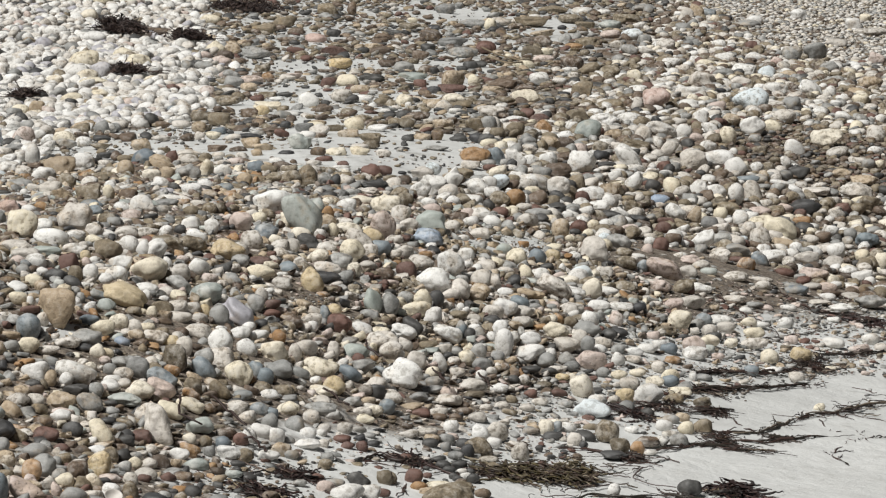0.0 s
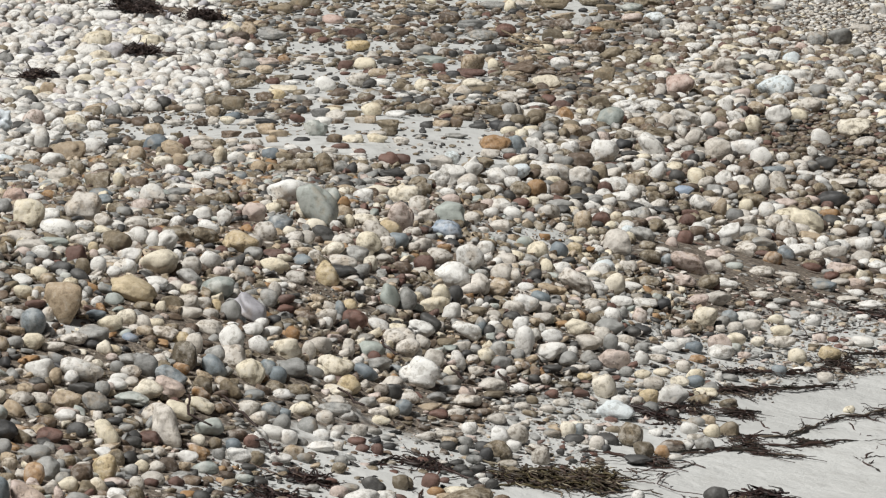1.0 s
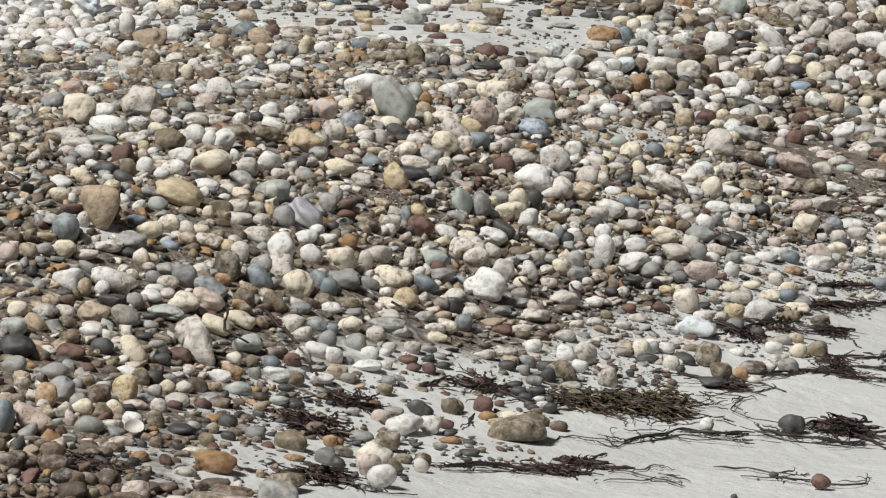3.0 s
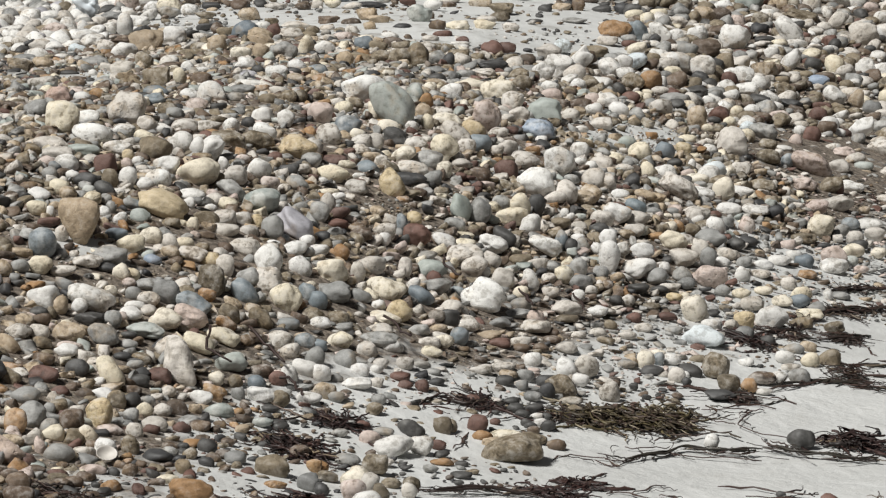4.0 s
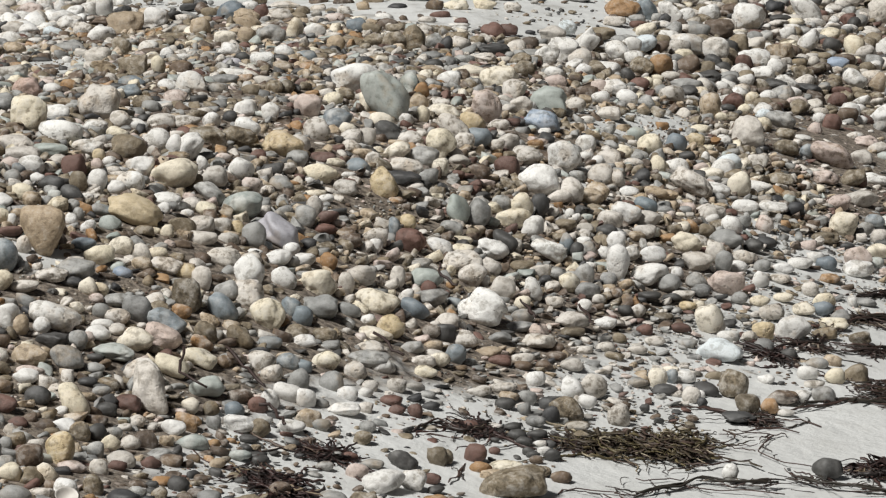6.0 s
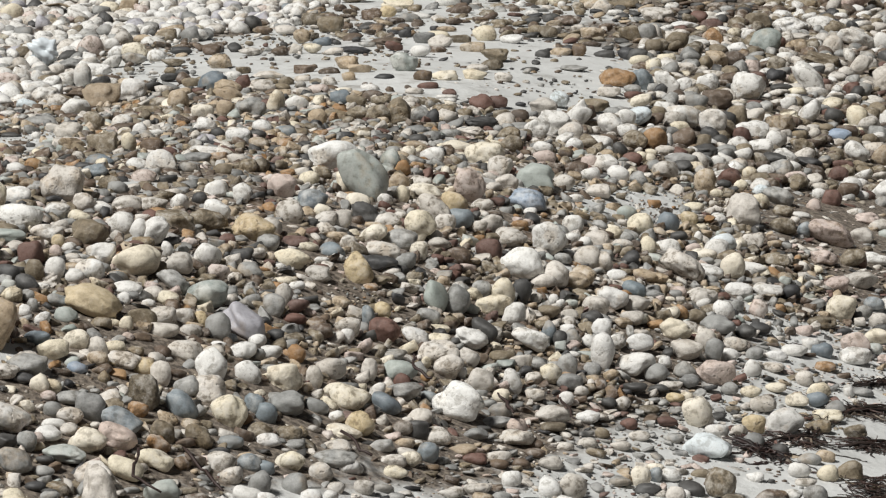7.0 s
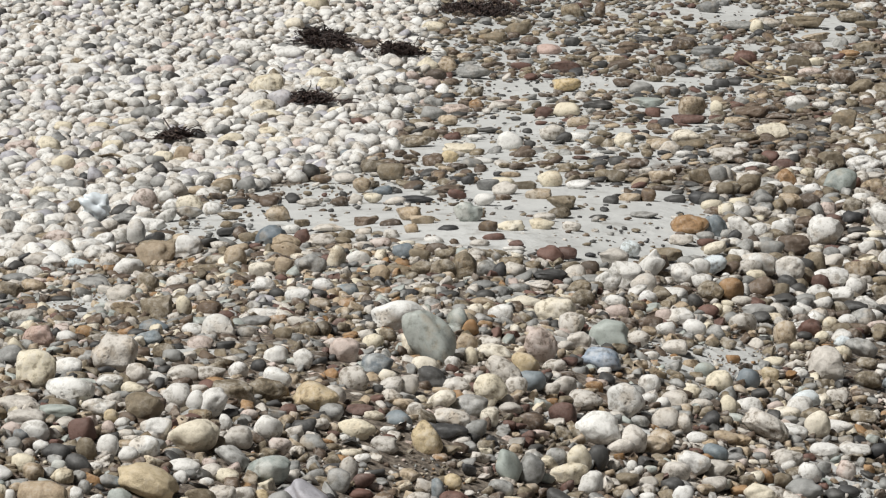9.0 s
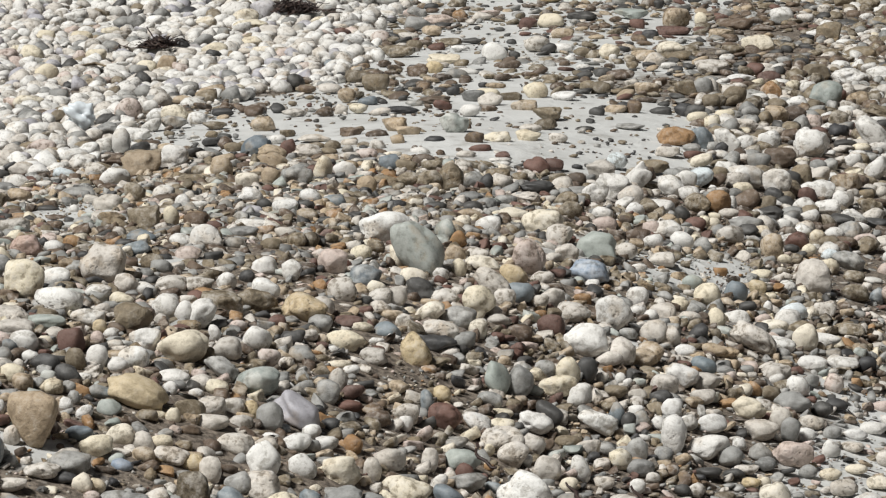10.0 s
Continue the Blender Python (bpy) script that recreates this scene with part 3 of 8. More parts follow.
stone("P", 0.355, -0.044, 0.087, 0.094)
stone("M", 0.493, -0.349, 0.085, 0.049)
stone("G", 0.826, 1.273, 0.098, 0.042)
stone("C", -0.036, -2.600, 0.068, 0.048, 25)
stone("W", 0.485, -1.178, 0.078, 0.048, 25)
stone("M", 0.954, -0.746, 0.082, 0.044)
stone("W", 1.350, -0.361, 0.084, 0.045)
stone("C", -0.167, -2.938, 0.065, 0.070, -25)
stone("N", 0.068, -2.941, 0.065, 0.032)
stone("P", -0.079, -3.585, 0.060, 0.021)
stone("Br", 1.189, -1.738, 0.074, 0.032)
stone("G", -0.390, 1.040, 0.094, 0.062)
stone("K", -0.672, 0.995, 0.094, 0.031)
stone("K", -0.579, -0.151, 0.084, 0.064)
stone("D", -0.357, 2.964, 0.115, 0.024)
stone("M", -0.506, 2.088, 0.107, 0.025)
stone("M", -0.470, 1.706, 0.099, 0.040)
stone("C", 0.237, 0.716, 0.090, 0.036)
stone("K", 0.532, 1.835, 0.100, 0.040)
stone("W", -1.100, 1.565, 0.099, 0.043)
stone("K", -1.129, 0.580, 0.091, 0.051)
stone("W", -1.378, 1.562, 0.099, 0.043)
stone("W", 1.005, 2.008, 0.105, 0.059)
stone("M", 1.801, 1.936, 0.105, 0.046)
stone("M", 1.891, 2.273, 0.107, 0.034)
stone("M", 1.518, 1.177, 0.099, 0.036)
stone("M", 1.356, 0.474, 0.094, 0.041)
stone("M", 1.549, 0.051, 0.091, 0.036)
stone("W", -0.438, -1.441, 0.074, 0.041)
stone("G", -0.126, -1.599, 0.073, 0.054, 25)
stone("C", 0.294, -0.568, 0.080, 0.080)
stone("M", 0.616, -0.552, 0.080, 0.065)
stone("B", -0.433, -2.378, 0.067, 0.069)
stone("C", -0.260, -2.212, 0.068, 0.043)
stone("S", 0.037, -2.043, 0.069, 0.077)
stone("W", 0.761, -0.548, 0.080, 0.054, 20)
stone("C", 0.920, -0.617, 0.080, 0.050)
stone("W", 1.446, 0.348, 0.087, 0.026, 10)
stone("D", 1.297, -2.369, 0.066, 0.042)
stone("W", -0.824, 1.490, 0.095, 0.075)
stone("F", -0.753, -0.651, 0.077, 0.053)
stone("Br", -0.045, -3.917, 0.054, 0.038)
stone("N", -0.429, -2.991, 0.061, 0.043)
stone("T", -0.260, -3.506, 0.057, 0.027)
stone("K", -0.355, -3.103, 0.060, 0.042, 34)
stone("M", -0.392, -2.828, 0.062, 0.032)
stone("W", 1.525, 3.724, 0.132, 0.080)
stone("W", -0.235, -1.248, 0.073, 0.067, 20)
stone("M", -0.354, -0.958, 0.075, 0.037)
stone("M", -0.296, -0.939, 0.075, 0.040)
stone("W", -0.297, -1.539, 0.071, 0.049)
stone("W", -0.202, -1.723, 0.069, 0.029)
stone("B", 0.029, -0.564, 0.077, 0.054)
stone("Br", 0.882, 2.374, 0.099, 0.064)
stone("D", 1.074, 1.702, 0.094, 0.036)
stone("G", 1.112, 1.147, 0.090, 0.059, 20)
stone("M", -0.086, -1.914, 0.068, 0.034)
stone("B", 0.014, -2.260, 0.065, 0.058, 25)
stone("R", 0.311, -1.368, 0.072, 0.058)
stone("C", 0.242, -2.310, 0.065, 0.042)
stone("W", 1.118, 0.061, 0.082, 0.031, 15)
stone("C", 1.308, 0.050, 0.081, 0.069)
stone("C", 1.293, -0.966, 0.074, 0.031)
stone("Y", -0.134, -3.241, 0.058, 0.069)
stone("P", -0.103, -3.282, 0.058, 0.027)
stone("D", 0.457, -2.740, 0.062, 0.040, 15)
stone("K", 0.424, -3.121, 0.059, 0.043)
stone("K", 1.080, -1.751, 0.068, 0.063)
stone("G", -0.315, -0.229, 0.077, 0.030)
stone("W", -0.891, 1.002, 0.088, 0.056)
stone("W", -1.478, 2.045, 0.097, 0.038)
stone("W", -2.578, 7.844, 0.169, 0.075)
stone("C", -1.428, 6.306, 0.153, 0.053)
stone("T", 1.083, 2.230, 0.098, 0.060)
stone("W", 1.048, 4.619, 0.134, 0.055)
stone("C", -1.636, 7.432, 0.160, 0.098)
stone("Br", -0.128, -3.943, 0.051, 0.031)
stone("B", -0.534, -0.392, 0.076, 0.033)
stone("G", -0.743, -0.985, 0.072, 0.052)
stone("S", -0.290, -1.699, 0.067, 0.048)
stone("D", -0.439, -1.845, 0.066, 0.037)
stone("W", 0.509, 1.528, 0.089, 0.085, 30)
stone("P", -0.054, -0.529, 0.075, 0.066)
stone("D", 0.158, -0.561, 0.074, 0.054, 20)
stone("M", 0.215, -0.575, 0.074, 0.048)
stone("C", 0.195, -0.717, 0.073, 0.050, -20)
stone("Y", 0.207, -1.039, 0.071, 0.077)
stone("K", 0.246, -1.010, 0.071, 0.020)
stone("W", 0.592, 1.250, 0.087, 0.042, 15)
stone("W", 0.631, 0.931, 0.085, 0.047)
stone("D", 1.179, 1.822, 0.091, 0.029)
stone("Z", 0.985, 0.395, 0.081, 0.042)
stone("W", 1.416, 1.662, 0.090, 0.079, -30)
stone("M", -0.369, -2.456, 0.061, 0.027)
stone("K", -0.139, -1.887, 0.065, 0.039)
stone("K", -0.059, -2.278, 0.063, 0.075)
stone("G", -0.142, -2.410, 0.062, 0.059)
stone("M", -0.178, -2.448, 0.061, 0.032)
stone("M", 0.120, -2.413, 0.062, 0.037)
stone("P", -0.280, -2.821, 0.059, 0.024)
stone("G", -0.191, -2.378, 0.062, 0.027)
stone("M", 0.244, -1.754, 0.066, 0.048)
stone("B", 0.371, -1.814, 0.066, 0.045, 25)
stone("Y", 0.341, -2.002, 0.064, 0.057)
stone("M", 0.312, -2.128, 0.063, 0.025)
stone("T", 0.665, -0.500, 0.075, 0.039)
stone("M", 0.462, -1.428, 0.068, 0.055)
stone("M", 0.489, -1.874, 0.065, 0.039)
stone("T", 0.542, -1.876, 0.065, 0.021)
stone("M", 0.967, -0.235, 0.076, 0.040)
stone("K", 1.262, -0.078, 0.077, 0.028)
stone("P", 1.349, -0.243, 0.076, 0.055)
stone("C", 1.003, -1.232, 0.069, 0.067)
stone("W", 0.194, -2.535, 0.061, 0.041, 20)
stone("W", -0.164, -3.038, 0.057, 0.028)
stone("M", -0.030, -3.166, 0.056, 0.034)
stone("G", 0.022, -3.044, 0.057, 0.018)
stone("W", 0.224, -2.692, 0.060, 0.026)
stone("M", 0.081, -3.744, 0.052, 0.021)
stone("M", 0.596, -2.098, 0.064, 0.023)
stone("G", 0.363, -3.085, 0.057, 0.023)
stone("P", 0.421, -3.438, 0.054, 0.048)
stone("Br", 0.037, -3.918, 0.051, 0.023)
stone("Br", -0.183, -3.784, 0.052, 0.035)
stone("T", -0.529, 1.460, 0.088, 0.045)
stone("T", -0.677, -0.057, 0.076, 0.039)
stone("P", -1.330, 2.016, 0.093, 0.048)
stone("B", -0.649, 1.845, 0.094, 0.056, -15)
stone("M", -0.768, 0.331, 0.079, 0.044)
stone("Br", -0.216, -3.894, 0.050, 0.026)
stone("K", 1.532, 2.583, 0.096, 0.052)
stone("G", 1.543, 1.690, 0.091, 0.053)
stone("W", 1.680, 1.787, 0.091, 0.050)
stone("B", 2.072, 2.596, 0.096, 0.057)
stone("B", 1.737, 1.209, 0.087, 0.036)
stone("W", 1.888, 1.072, 0.087, 0.028)
stone("W", 1.390, 0.778, 0.085, 0.035)
stone("M", 1.505, 0.758, 0.085, 0.027)
stone("M", 1.812, 1.114, 0.087, 0.020)
stone("G", -0.378, -3.232, 0.054, 0.042)
stone("Br", -0.108, -3.943, 0.049, 0.028)
stone("T", -0.392, -2.923, 0.056, 0.043, 34)
stone("B", -0.505, -0.608, 0.072, 0.039)
stone("S", -0.592, -1.062, 0.068, 0.043)
stone("M", -0.142, -1.441, 0.066, 0.049)
stone("M", 0.401, 1.578, 0.086, 0.064)
stone("M", 0.001, -0.752, 0.070, 0.061)
stone("R", 0.041, -0.929, 0.069, 0.026)
stone("W", 0.888, 1.908, 0.088, 0.084)
stone("K", 1.131, 0.414, 0.078, 0.032)
stone("M", 0.816, -0.527, 0.071, 0.045)
stone("W", 1.048, -0.040, 0.075, 0.037)
stone("N", -0.094, 2.180, 0.093, 0.066)
stone("Br", -0.894, 4.139, 0.121, 0.036)
stone("Br", -0.301, 3.319, 0.118, 0.024)
stone("Br", -1.623, 10.031, 0.172, 0.040)
stone("G", -0.841, 8.469, 0.164, 0.068)
stone("K", -0.677, 5.233, 0.135, 0.048)
stone("C", -0.464, 4.921, 0.132, 0.039)
stone("N", 0.077, 7.048, 0.151, 0.044)
stone("G", 0.139, 10.300, 0.180, 0.058)
stone("G", 0.234, 9.419, 0.172, 0.061)
stone("R", 0.312, 6.171, 0.142, 0.038)
stone("K", 0.660, 13.973, 0.212, 0.050)
stone("G", 0.201, 12.106, 0.196, 0.052)
stone("F", 1.285, 5.597, 0.131, 0.110)
stone("M", 1.532, 7.689, 0.146, 0.093)
stone("K", 1.071, 5.469, 0.130, 0.047)
stone("W", 1.899, 7.383, 0.144, 0.075)
stone("N", 0.979, 3.920, 0.119, 0.090)
stone("M", 1.073, 4.351, 0.122, 0.029)
stone("W", 1.149, 3.167, 0.113, 0.100, 40)
stone("K", 1.181, 3.781, 0.118, 0.057, 35)
laid("M", 1.418, 3.520, 0.116, 0.093)
laid("T", 2.143, 3.931, 0.119, 0.043)
laid("B", 1.630, 3.460, 0.116, 0.032)
laid("K", 1.164, 13.327, 0.194, 0.069)
laid("M", 0.552, 4.616, 0.129, 0.046)
laid("Br", 0.544, 6.568, 0.144, 0.046)
laid("D", -0.356, 0.105, 0.071, 0.014)
laid("W", -0.315, -1.214, 0.064, 0.053)
laid("S", -0.151, -0.894, 0.066, 0.058, 20)
laid("W", -0.507, -1.744, 0.061, 0.048)
laid("W", -0.102, -1.302, 0.064, 0.053)
laid("K", -0.039, 1.170, 0.080, 0.059)
laid("K", 0.011, 1.189, 0.080, 0.084)
laid("C", 0.126, -0.461, 0.069, 0.045)
laid("W", 0.605, 1.538, 0.082, 0.061, 20)
laid("M", 0.708, -0.270, 0.070, 0.049)
laid("W", 0.969, 0.047, 0.072, 0.038, 25)
laid("P", 1.253, 0.604, 0.076, 0.039)
laid("C", -0.416, -2.468, 0.056, 0.042)
laid("W", 0.072, -1.854, 0.060, 0.037)
laid("W", 0.102, -1.978, 0.059, 0.052)
laid("K", 0.067, -2.356, 0.057, 0.050, 30)
laid("C", 0.418, -1.273, 0.064, 0.036)
laid("G", 0.714, -1.225, 0.064, 0.036)
laid("M", 0.728, -0.649, 0.068, 0.044)
laid("W", 0.846, -0.807, 0.067, 0.041)
laid("Br", 0.109, -2.617, 0.055, 0.031)
laid("D", -0.240, -2.942, 0.053, 0.039)
laid("W", -0.282, -2.857, 0.054, 0.031)
laid("Br", -0.178, -3.301, 0.051, 0.047)
laid("M", 0.784, -1.967, 0.059, 0.057)
laid("W", 0.494, -2.877, 0.053, 0.042)
laid("K", 0.136, 2.731, 0.093, 0.043)
laid("C", 0.053, 2.024, 0.088, 0.034)
laid("G", 0.092, 0.977, 0.077, 0.034)
laid("M", 0.234, 1.101, 0.078, 0.031)
laid("T", 0.138, 0.594, 0.074, 0.030)
laid("G", 0.404, 2.639, 0.092, 0.020)
laid("Y", -1.228, 1.645, 0.083, 0.030)
laid("W", -1.106, 2.375, 0.088, 0.039)
laid("K", -0.968, 1.703, 0.083, 0.040)
laid("C", -1.081, 2.846, 0.095, 0.061)
laid("T", -0.558, 1.626, 0.082, 0.049)
laid("G", -1.201, 0.969, 0.078, 0.031)
laid("M", 1.326, 7.461, 0.139, 0.035)
laid("W", 1.799, 9.221, 0.151, 0.075)
laid("C", 0.679, 5.528, 0.130, 0.062)
laid("O", -0.271, -3.409, 0.049, 0.056)
laid("W", -0.288, 0.218, 0.069, 0.043)
laid("W", 0.713, 2.480, 0.084, 0.077, 35)
laid("W", 1.433, 2.849, 0.089, 0.071)
laid("W", 1.490, 2.855, 0.089, 0.067)
laid("W", -0.480, -1.145, 0.062, 0.031)
laid("R", -0.425, -1.669, 0.059, 0.051)
laid("G", -0.006, -1.290, 0.061, 0.036)
laid("R", 0.218, 1.570, 0.079, 0.050)
laid("W", 0.410, 1.265, 0.077, 0.056)
laid("Y", 0.335, -0.192, 0.068, 0.052)
laid("B", 0.366, -0.346, 0.067, 0.052)
laid("B", 0.128, -0.920, 0.063, 0.037)
laid("R", 0.457, -0.528, 0.066, 0.054)
laid("M", 0.678, -0.282, 0.067, 0.055)
laid("T", 0.684, -0.464, 0.066, 0.054)
laid("M", 0.434, -0.286, 0.067, 0.046)
laid("M", 0.126, -1.131, 0.062, 0.037)
laid("Z", 0.671, 1.787, 0.080, 0.054)
laid("W", 0.740, 2.026, 0.081, 0.048)
laid("K", 0.687, 1.390, 0.077, 0.053)
laid("W", 1.037, 1.832, 0.080, 0.044)
laid("K", 1.161, 1.961, 0.081, 0.059)
laid("D", 0.885, 1.506, 0.078, 0.043)
laid("M", 0.794, 1.054, 0.075, 0.051)
laid("W", 1.324, 2.136, 0.082, 0.063, 25)
laid("R", 1.278, 1.925, 0.081, 0.033)
laid("K", 1.136, 0.798, 0.074, 0.047)
laid("C", 0.777, 0.246, 0.070, 0.058)
laid("M", 0.685, -0.058, 0.068, 0.044)
laid("C", 0.947, 0.189, 0.070, 0.035)
laid("W", 0.975, 0.266, 0.070, 0.054)
laid("W", 0.856, 0.159, 0.070, 0.035)
laid("K", 1.330, 0.673, 0.073, 0.050)
laid("P", 1.366, 1.249, 0.076, 0.038)
laid("W", -0.515, -2.029, 0.057, 0.031)
laid("R", -0.454, -2.201, 0.056, 0.025)
laid("B", -0.302, -2.166, 0.056, 0.028)
laid("C", -0.229, -2.130, 0.056, 0.043)
laid("D", -0.289, -2.360, 0.055, 0.022)
laid("M", -0.102, -1.839, 0.058, 0.039)
laid("G", 0.009, -1.802, 0.058, 0.061)
laid("G", 0.003, -2.152, 0.056, 0.041)
laid("W", -0.195, -2.555, 0.053, 0.032)
laid("B", 0.171, -2.379, 0.054, 0.035)
laid("M", 0.019, -1.930, 0.057, 0.031)
laid("W", 0.374, -1.314, 0.061, 0.050, 30)
laid("Br", 0.188, -1.519, 0.060, 0.033)
laid("M", 0.236, -1.434, 0.060, 0.046)
laid("G", 0.343, -1.467, 0.060, 0.027)
laid("W", 0.187, -2.235, 0.055, 0.028)
laid("G", 0.431, -0.995, 0.063, 0.071)
laid("M", 0.597, -0.588, 0.065, 0.033)
laid("D", 0.506, -1.108, 0.062, 0.051, 20)
laid("M", 0.534, -1.438, 0.060, 0.055)
laid("G", 0.590, -1.553, 0.059, 0.030)
laid("K", 0.557, -1.200, 0.061, 0.025)
laid("D", 0.445, -1.890, 0.057, 0.042)
laid("M", 0.424, -2.097, 0.056, 0.025)
laid("K", 0.165, -2.212, 0.055, 0.033)
laid("K", 0.704, -1.540, 0.059, 0.019)
laid("W", 1.202, -0.447, 0.066, 0.030)
laid("C", 1.401, -0.080, 0.068, 0.037)
laid("M", 1.145, -1.001, 0.062, 0.037)
laid("K", 1.274, -1.071, 0.062, 0.031)
laid("Br", -0.315, -2.936, 0.051, 0.028)
laid("O", 0.039, -2.836, 0.052, 0.040, 25)
laid("W", 0.019, -2.882, 0.051, 0.030)
laid("R", -0.082, -2.830, 0.052, 0.033)
laid("C", -0.195, -3.403, 0.048, 0.037)
laid("W", -0.074, -3.469, 0.048, 0.050)
laid("M", -0.116, -3.487, 0.048, 0.028)
laid("C", 0.067, -3.559, 0.047, 0.021)
laid("Br", 0.264, -3.118, 0.050, 0.029)
laid("G", 0.323, -3.392, 0.048, 0.037)
laid("O", 0.263, -3.432, 0.048, 0.017)
laid("Br", -0.114, -3.725, 0.046, 0.021)
laid("G", 0.268, -2.411, 0.054, 0.044)
laid("T", 0.251, -2.631, 0.053, 0.036)
laid("M", 0.552, -2.166, 0.056, 0.023)
laid("K", 0.767, -2.235, 0.055, 0.018)
laid("O", 0.546, -2.939, 0.051, 0.016)
laid("K", 0.345, -3.278, 0.049, 0.024)
laid("D", 0.931, -1.824, 0.057, 0.024)
laid("D", 1.020, -1.771, 0.058, 0.032, 20)
laid("K", 1.115, -1.857, 0.057, 0.039)
laid("G", 1.279, -1.668, 0.058, 0.037)
laid("K", 1.349, -1.428, 0.060, 0.043)
laid("P", 1.662, 2.741, 0.088, 0.040)
laid("O", 1.828, 2.750, 0.088, 0.040)
laid("T", 1.725, 2.126, 0.085, 0.047)
laid("G", 1.485, 1.843, 0.083, 0.050)
laid("M", 1.907, 1.965, 0.084, 0.050)
laid("W", 2.001, 1.789, 0.083, 0.046)
laid("M", 1.475, 1.469, 0.081, 0.053)
laid("C", 1.555, 0.225, 0.074, 0.037)
laid("Y", 1.697, -0.011, 0.073, 0.047)
laid("W", 1.818, 0.315, 0.074, 0.037)
laid("P", 1.900, 0.299, 0.074, 0.030)
laid("R", 0.118, -1.421, 0.060, 0.032)
laid("T", -1.134, 3.776, 0.110, 0.047)
laid("C", -2.153, 11.919, 0.176, 0.107)
laid("R", -0.455, 8.985, 0.157, 0.055)
laid("P", -0.710, 6.694, 0.138, 0.039)
laid("M", -1.240, 1.376, 0.078, 0.047)
laid("K", -0.102, 1.190, 0.076, 0.042)
laid("M", 0.387, 0.431, 0.070, 0.059)
laid("T", 2.464, 8.598, 0.140, 0.085)
laid("W", 1.705, 4.892, 0.116, 0.091)
laid("W", -1.582, 6.777, 0.132, 0.081)
laid("C", -1.374, 7.609, 0.138, 0.074)
laid("W", -2.585, 8.233, 0.144, 0.077)
laid("M", 0.645, 0.510, 0.070, 0.039)
laid("P", -2.154, 4.969, 0.118, 0.063)
laid("W", -1.978, 7.439, 0.137, 0.073)
laid("W", 1.078, 0.222, 0.068, 0.038)
laid("C", -1.694, 3.410, 0.105, 0.052)
laid("W", -0.196, -0.648, 0.063, 0.044)
laid("Br", -0.180, -3.649, 0.045, 0.016)
laid("W", -0.295, 1.288, 0.073, 0.048)
laid("W", -0.419, 0.465, 0.068, 0.047)
laid("Br", -0.455, -0.113, 0.064, 0.045)
laid("G", -0.309, -0.398, 0.062, 0.030)
laid("T", -0.735, 2.506, 0.085, 0.046)
laid("Br", -0.083, -3.930, 0.043, 0.026)
laid("D", 0.596, -3.032, 0.048, 0.014)
laid("W", -1.176, 1.047, 0.073, 0.045)
laid("P", -0.384, -0.588, 0.063, 0.033)
laid("C", -0.417, -1.199, 0.059, 0.034)
laid("D", -0.384, -1.887, 0.055, 0.039)
laid("M", 0.507, 1.281, 0.073, 0.059)
laid("W", 0.208, 0.399, 0.068, 0.045)
laid("M", 0.422, 0.247, 0.067, 0.045)
laid("O", 0.741, 1.436, 0.074, 0.067)
laid("W", 1.117, 1.780, 0.076, 0.047, 30)
laid("T", 0.820, -0.214, 0.064, 0.031, 20)
laid("C", 1.025, 0.141, 0.066, 0.066)
laid("B", 0.123, -2.311, 0.052, 0.027)
laid("B", 0.804, -0.383, 0.063, 0.039, 25)
laid("G", 0.158, -3.288, 0.047, 0.031)
laid("K", 0.219, -2.165, 0.053, 0.031)
laid("M", 0.443, -1.802, 0.055, 0.039)
laid("G", 0.401, -2.789, 0.049, 0.018)
laid("G", 0.393, -2.043, 0.053, 0.027)
laid("D", 0.856, -1.123, 0.058, 0.024)
laid("M", 0.722, -1.799, 0.054, 0.028)
laid("K", 0.921, 11.089, 0.156, 0.050)
laid("W", 1.157, 4.802, 0.110, 0.050)
laid("G", 2.284, 10.981, 0.149, 0.122)
laid("W", 2.089, 7.414, 0.127, 0.109, 30)
laid("K", 0.795, 12.974, 0.169, 0.068)
laid("T", 0.638, 11.625, 0.160, 0.045)
laid("W", 0.672, 4.310, 0.107, 0.034)
laid("K", 0.923, 4.682, 0.110, 0.055)
laid("G", 1.285, 14.759, 0.180, 0.051)
laid("G", 1.980, 13.756, 0.167, 0.053)
laid("C", 0.437, -2.159, 0.052, 0.027)
laid("M", 1.061, -0.546, 0.061, 0.032)
laid("T", -0.494, -2.535, 0.050, 0.036)
laid("W", -0.896, 5.268, 0.114, 0.058)
laid("M", -0.070, -1.790, 0.054, 0.033)
laid("C", -0.445, -2.873, 0.048, 0.037)
laid("G", 0.558, -1.754, 0.054, 0.025)
laid("Br", -0.012, -3.005, 0.047, 0.036)
laid("W", -1.624, 4.535, 0.108, 0.054)
laid("K", 0.170, -2.764, 0.048, 0.037)
laid("D", -0.118, 6.890, 0.129, 0.041)
laid("C", -0.493, 0.835, 0.067, 0.052)
laid("M", -0.708, 2.948, 0.084, 0.027)
laid("T", -0.286, 2.249, 0.079, 0.048)
laid("T", -0.227, 2.134, 0.078, 0.032)
laid("C", 0.140, 2.088, 0.078, 0.038)
laid("Br", -0.108, 1.557, 0.072, 0.036)
laid("K", 0.119, 1.429, 0.071, 0.029)
laid("M", 0.751, 2.968, 0.080, 0.044)
laid("B", 0.637, 2.446, 0.077, 0.070)
laid("W", 0.832, 2.676, 0.078, 0.060)
laid("M", 0.551, 2.172, 0.075, 0.031)
laid("W", 0.973, 1.743, 0.072, 0.049)
laid("W", -1.157, 1.865, 0.075, 0.051)
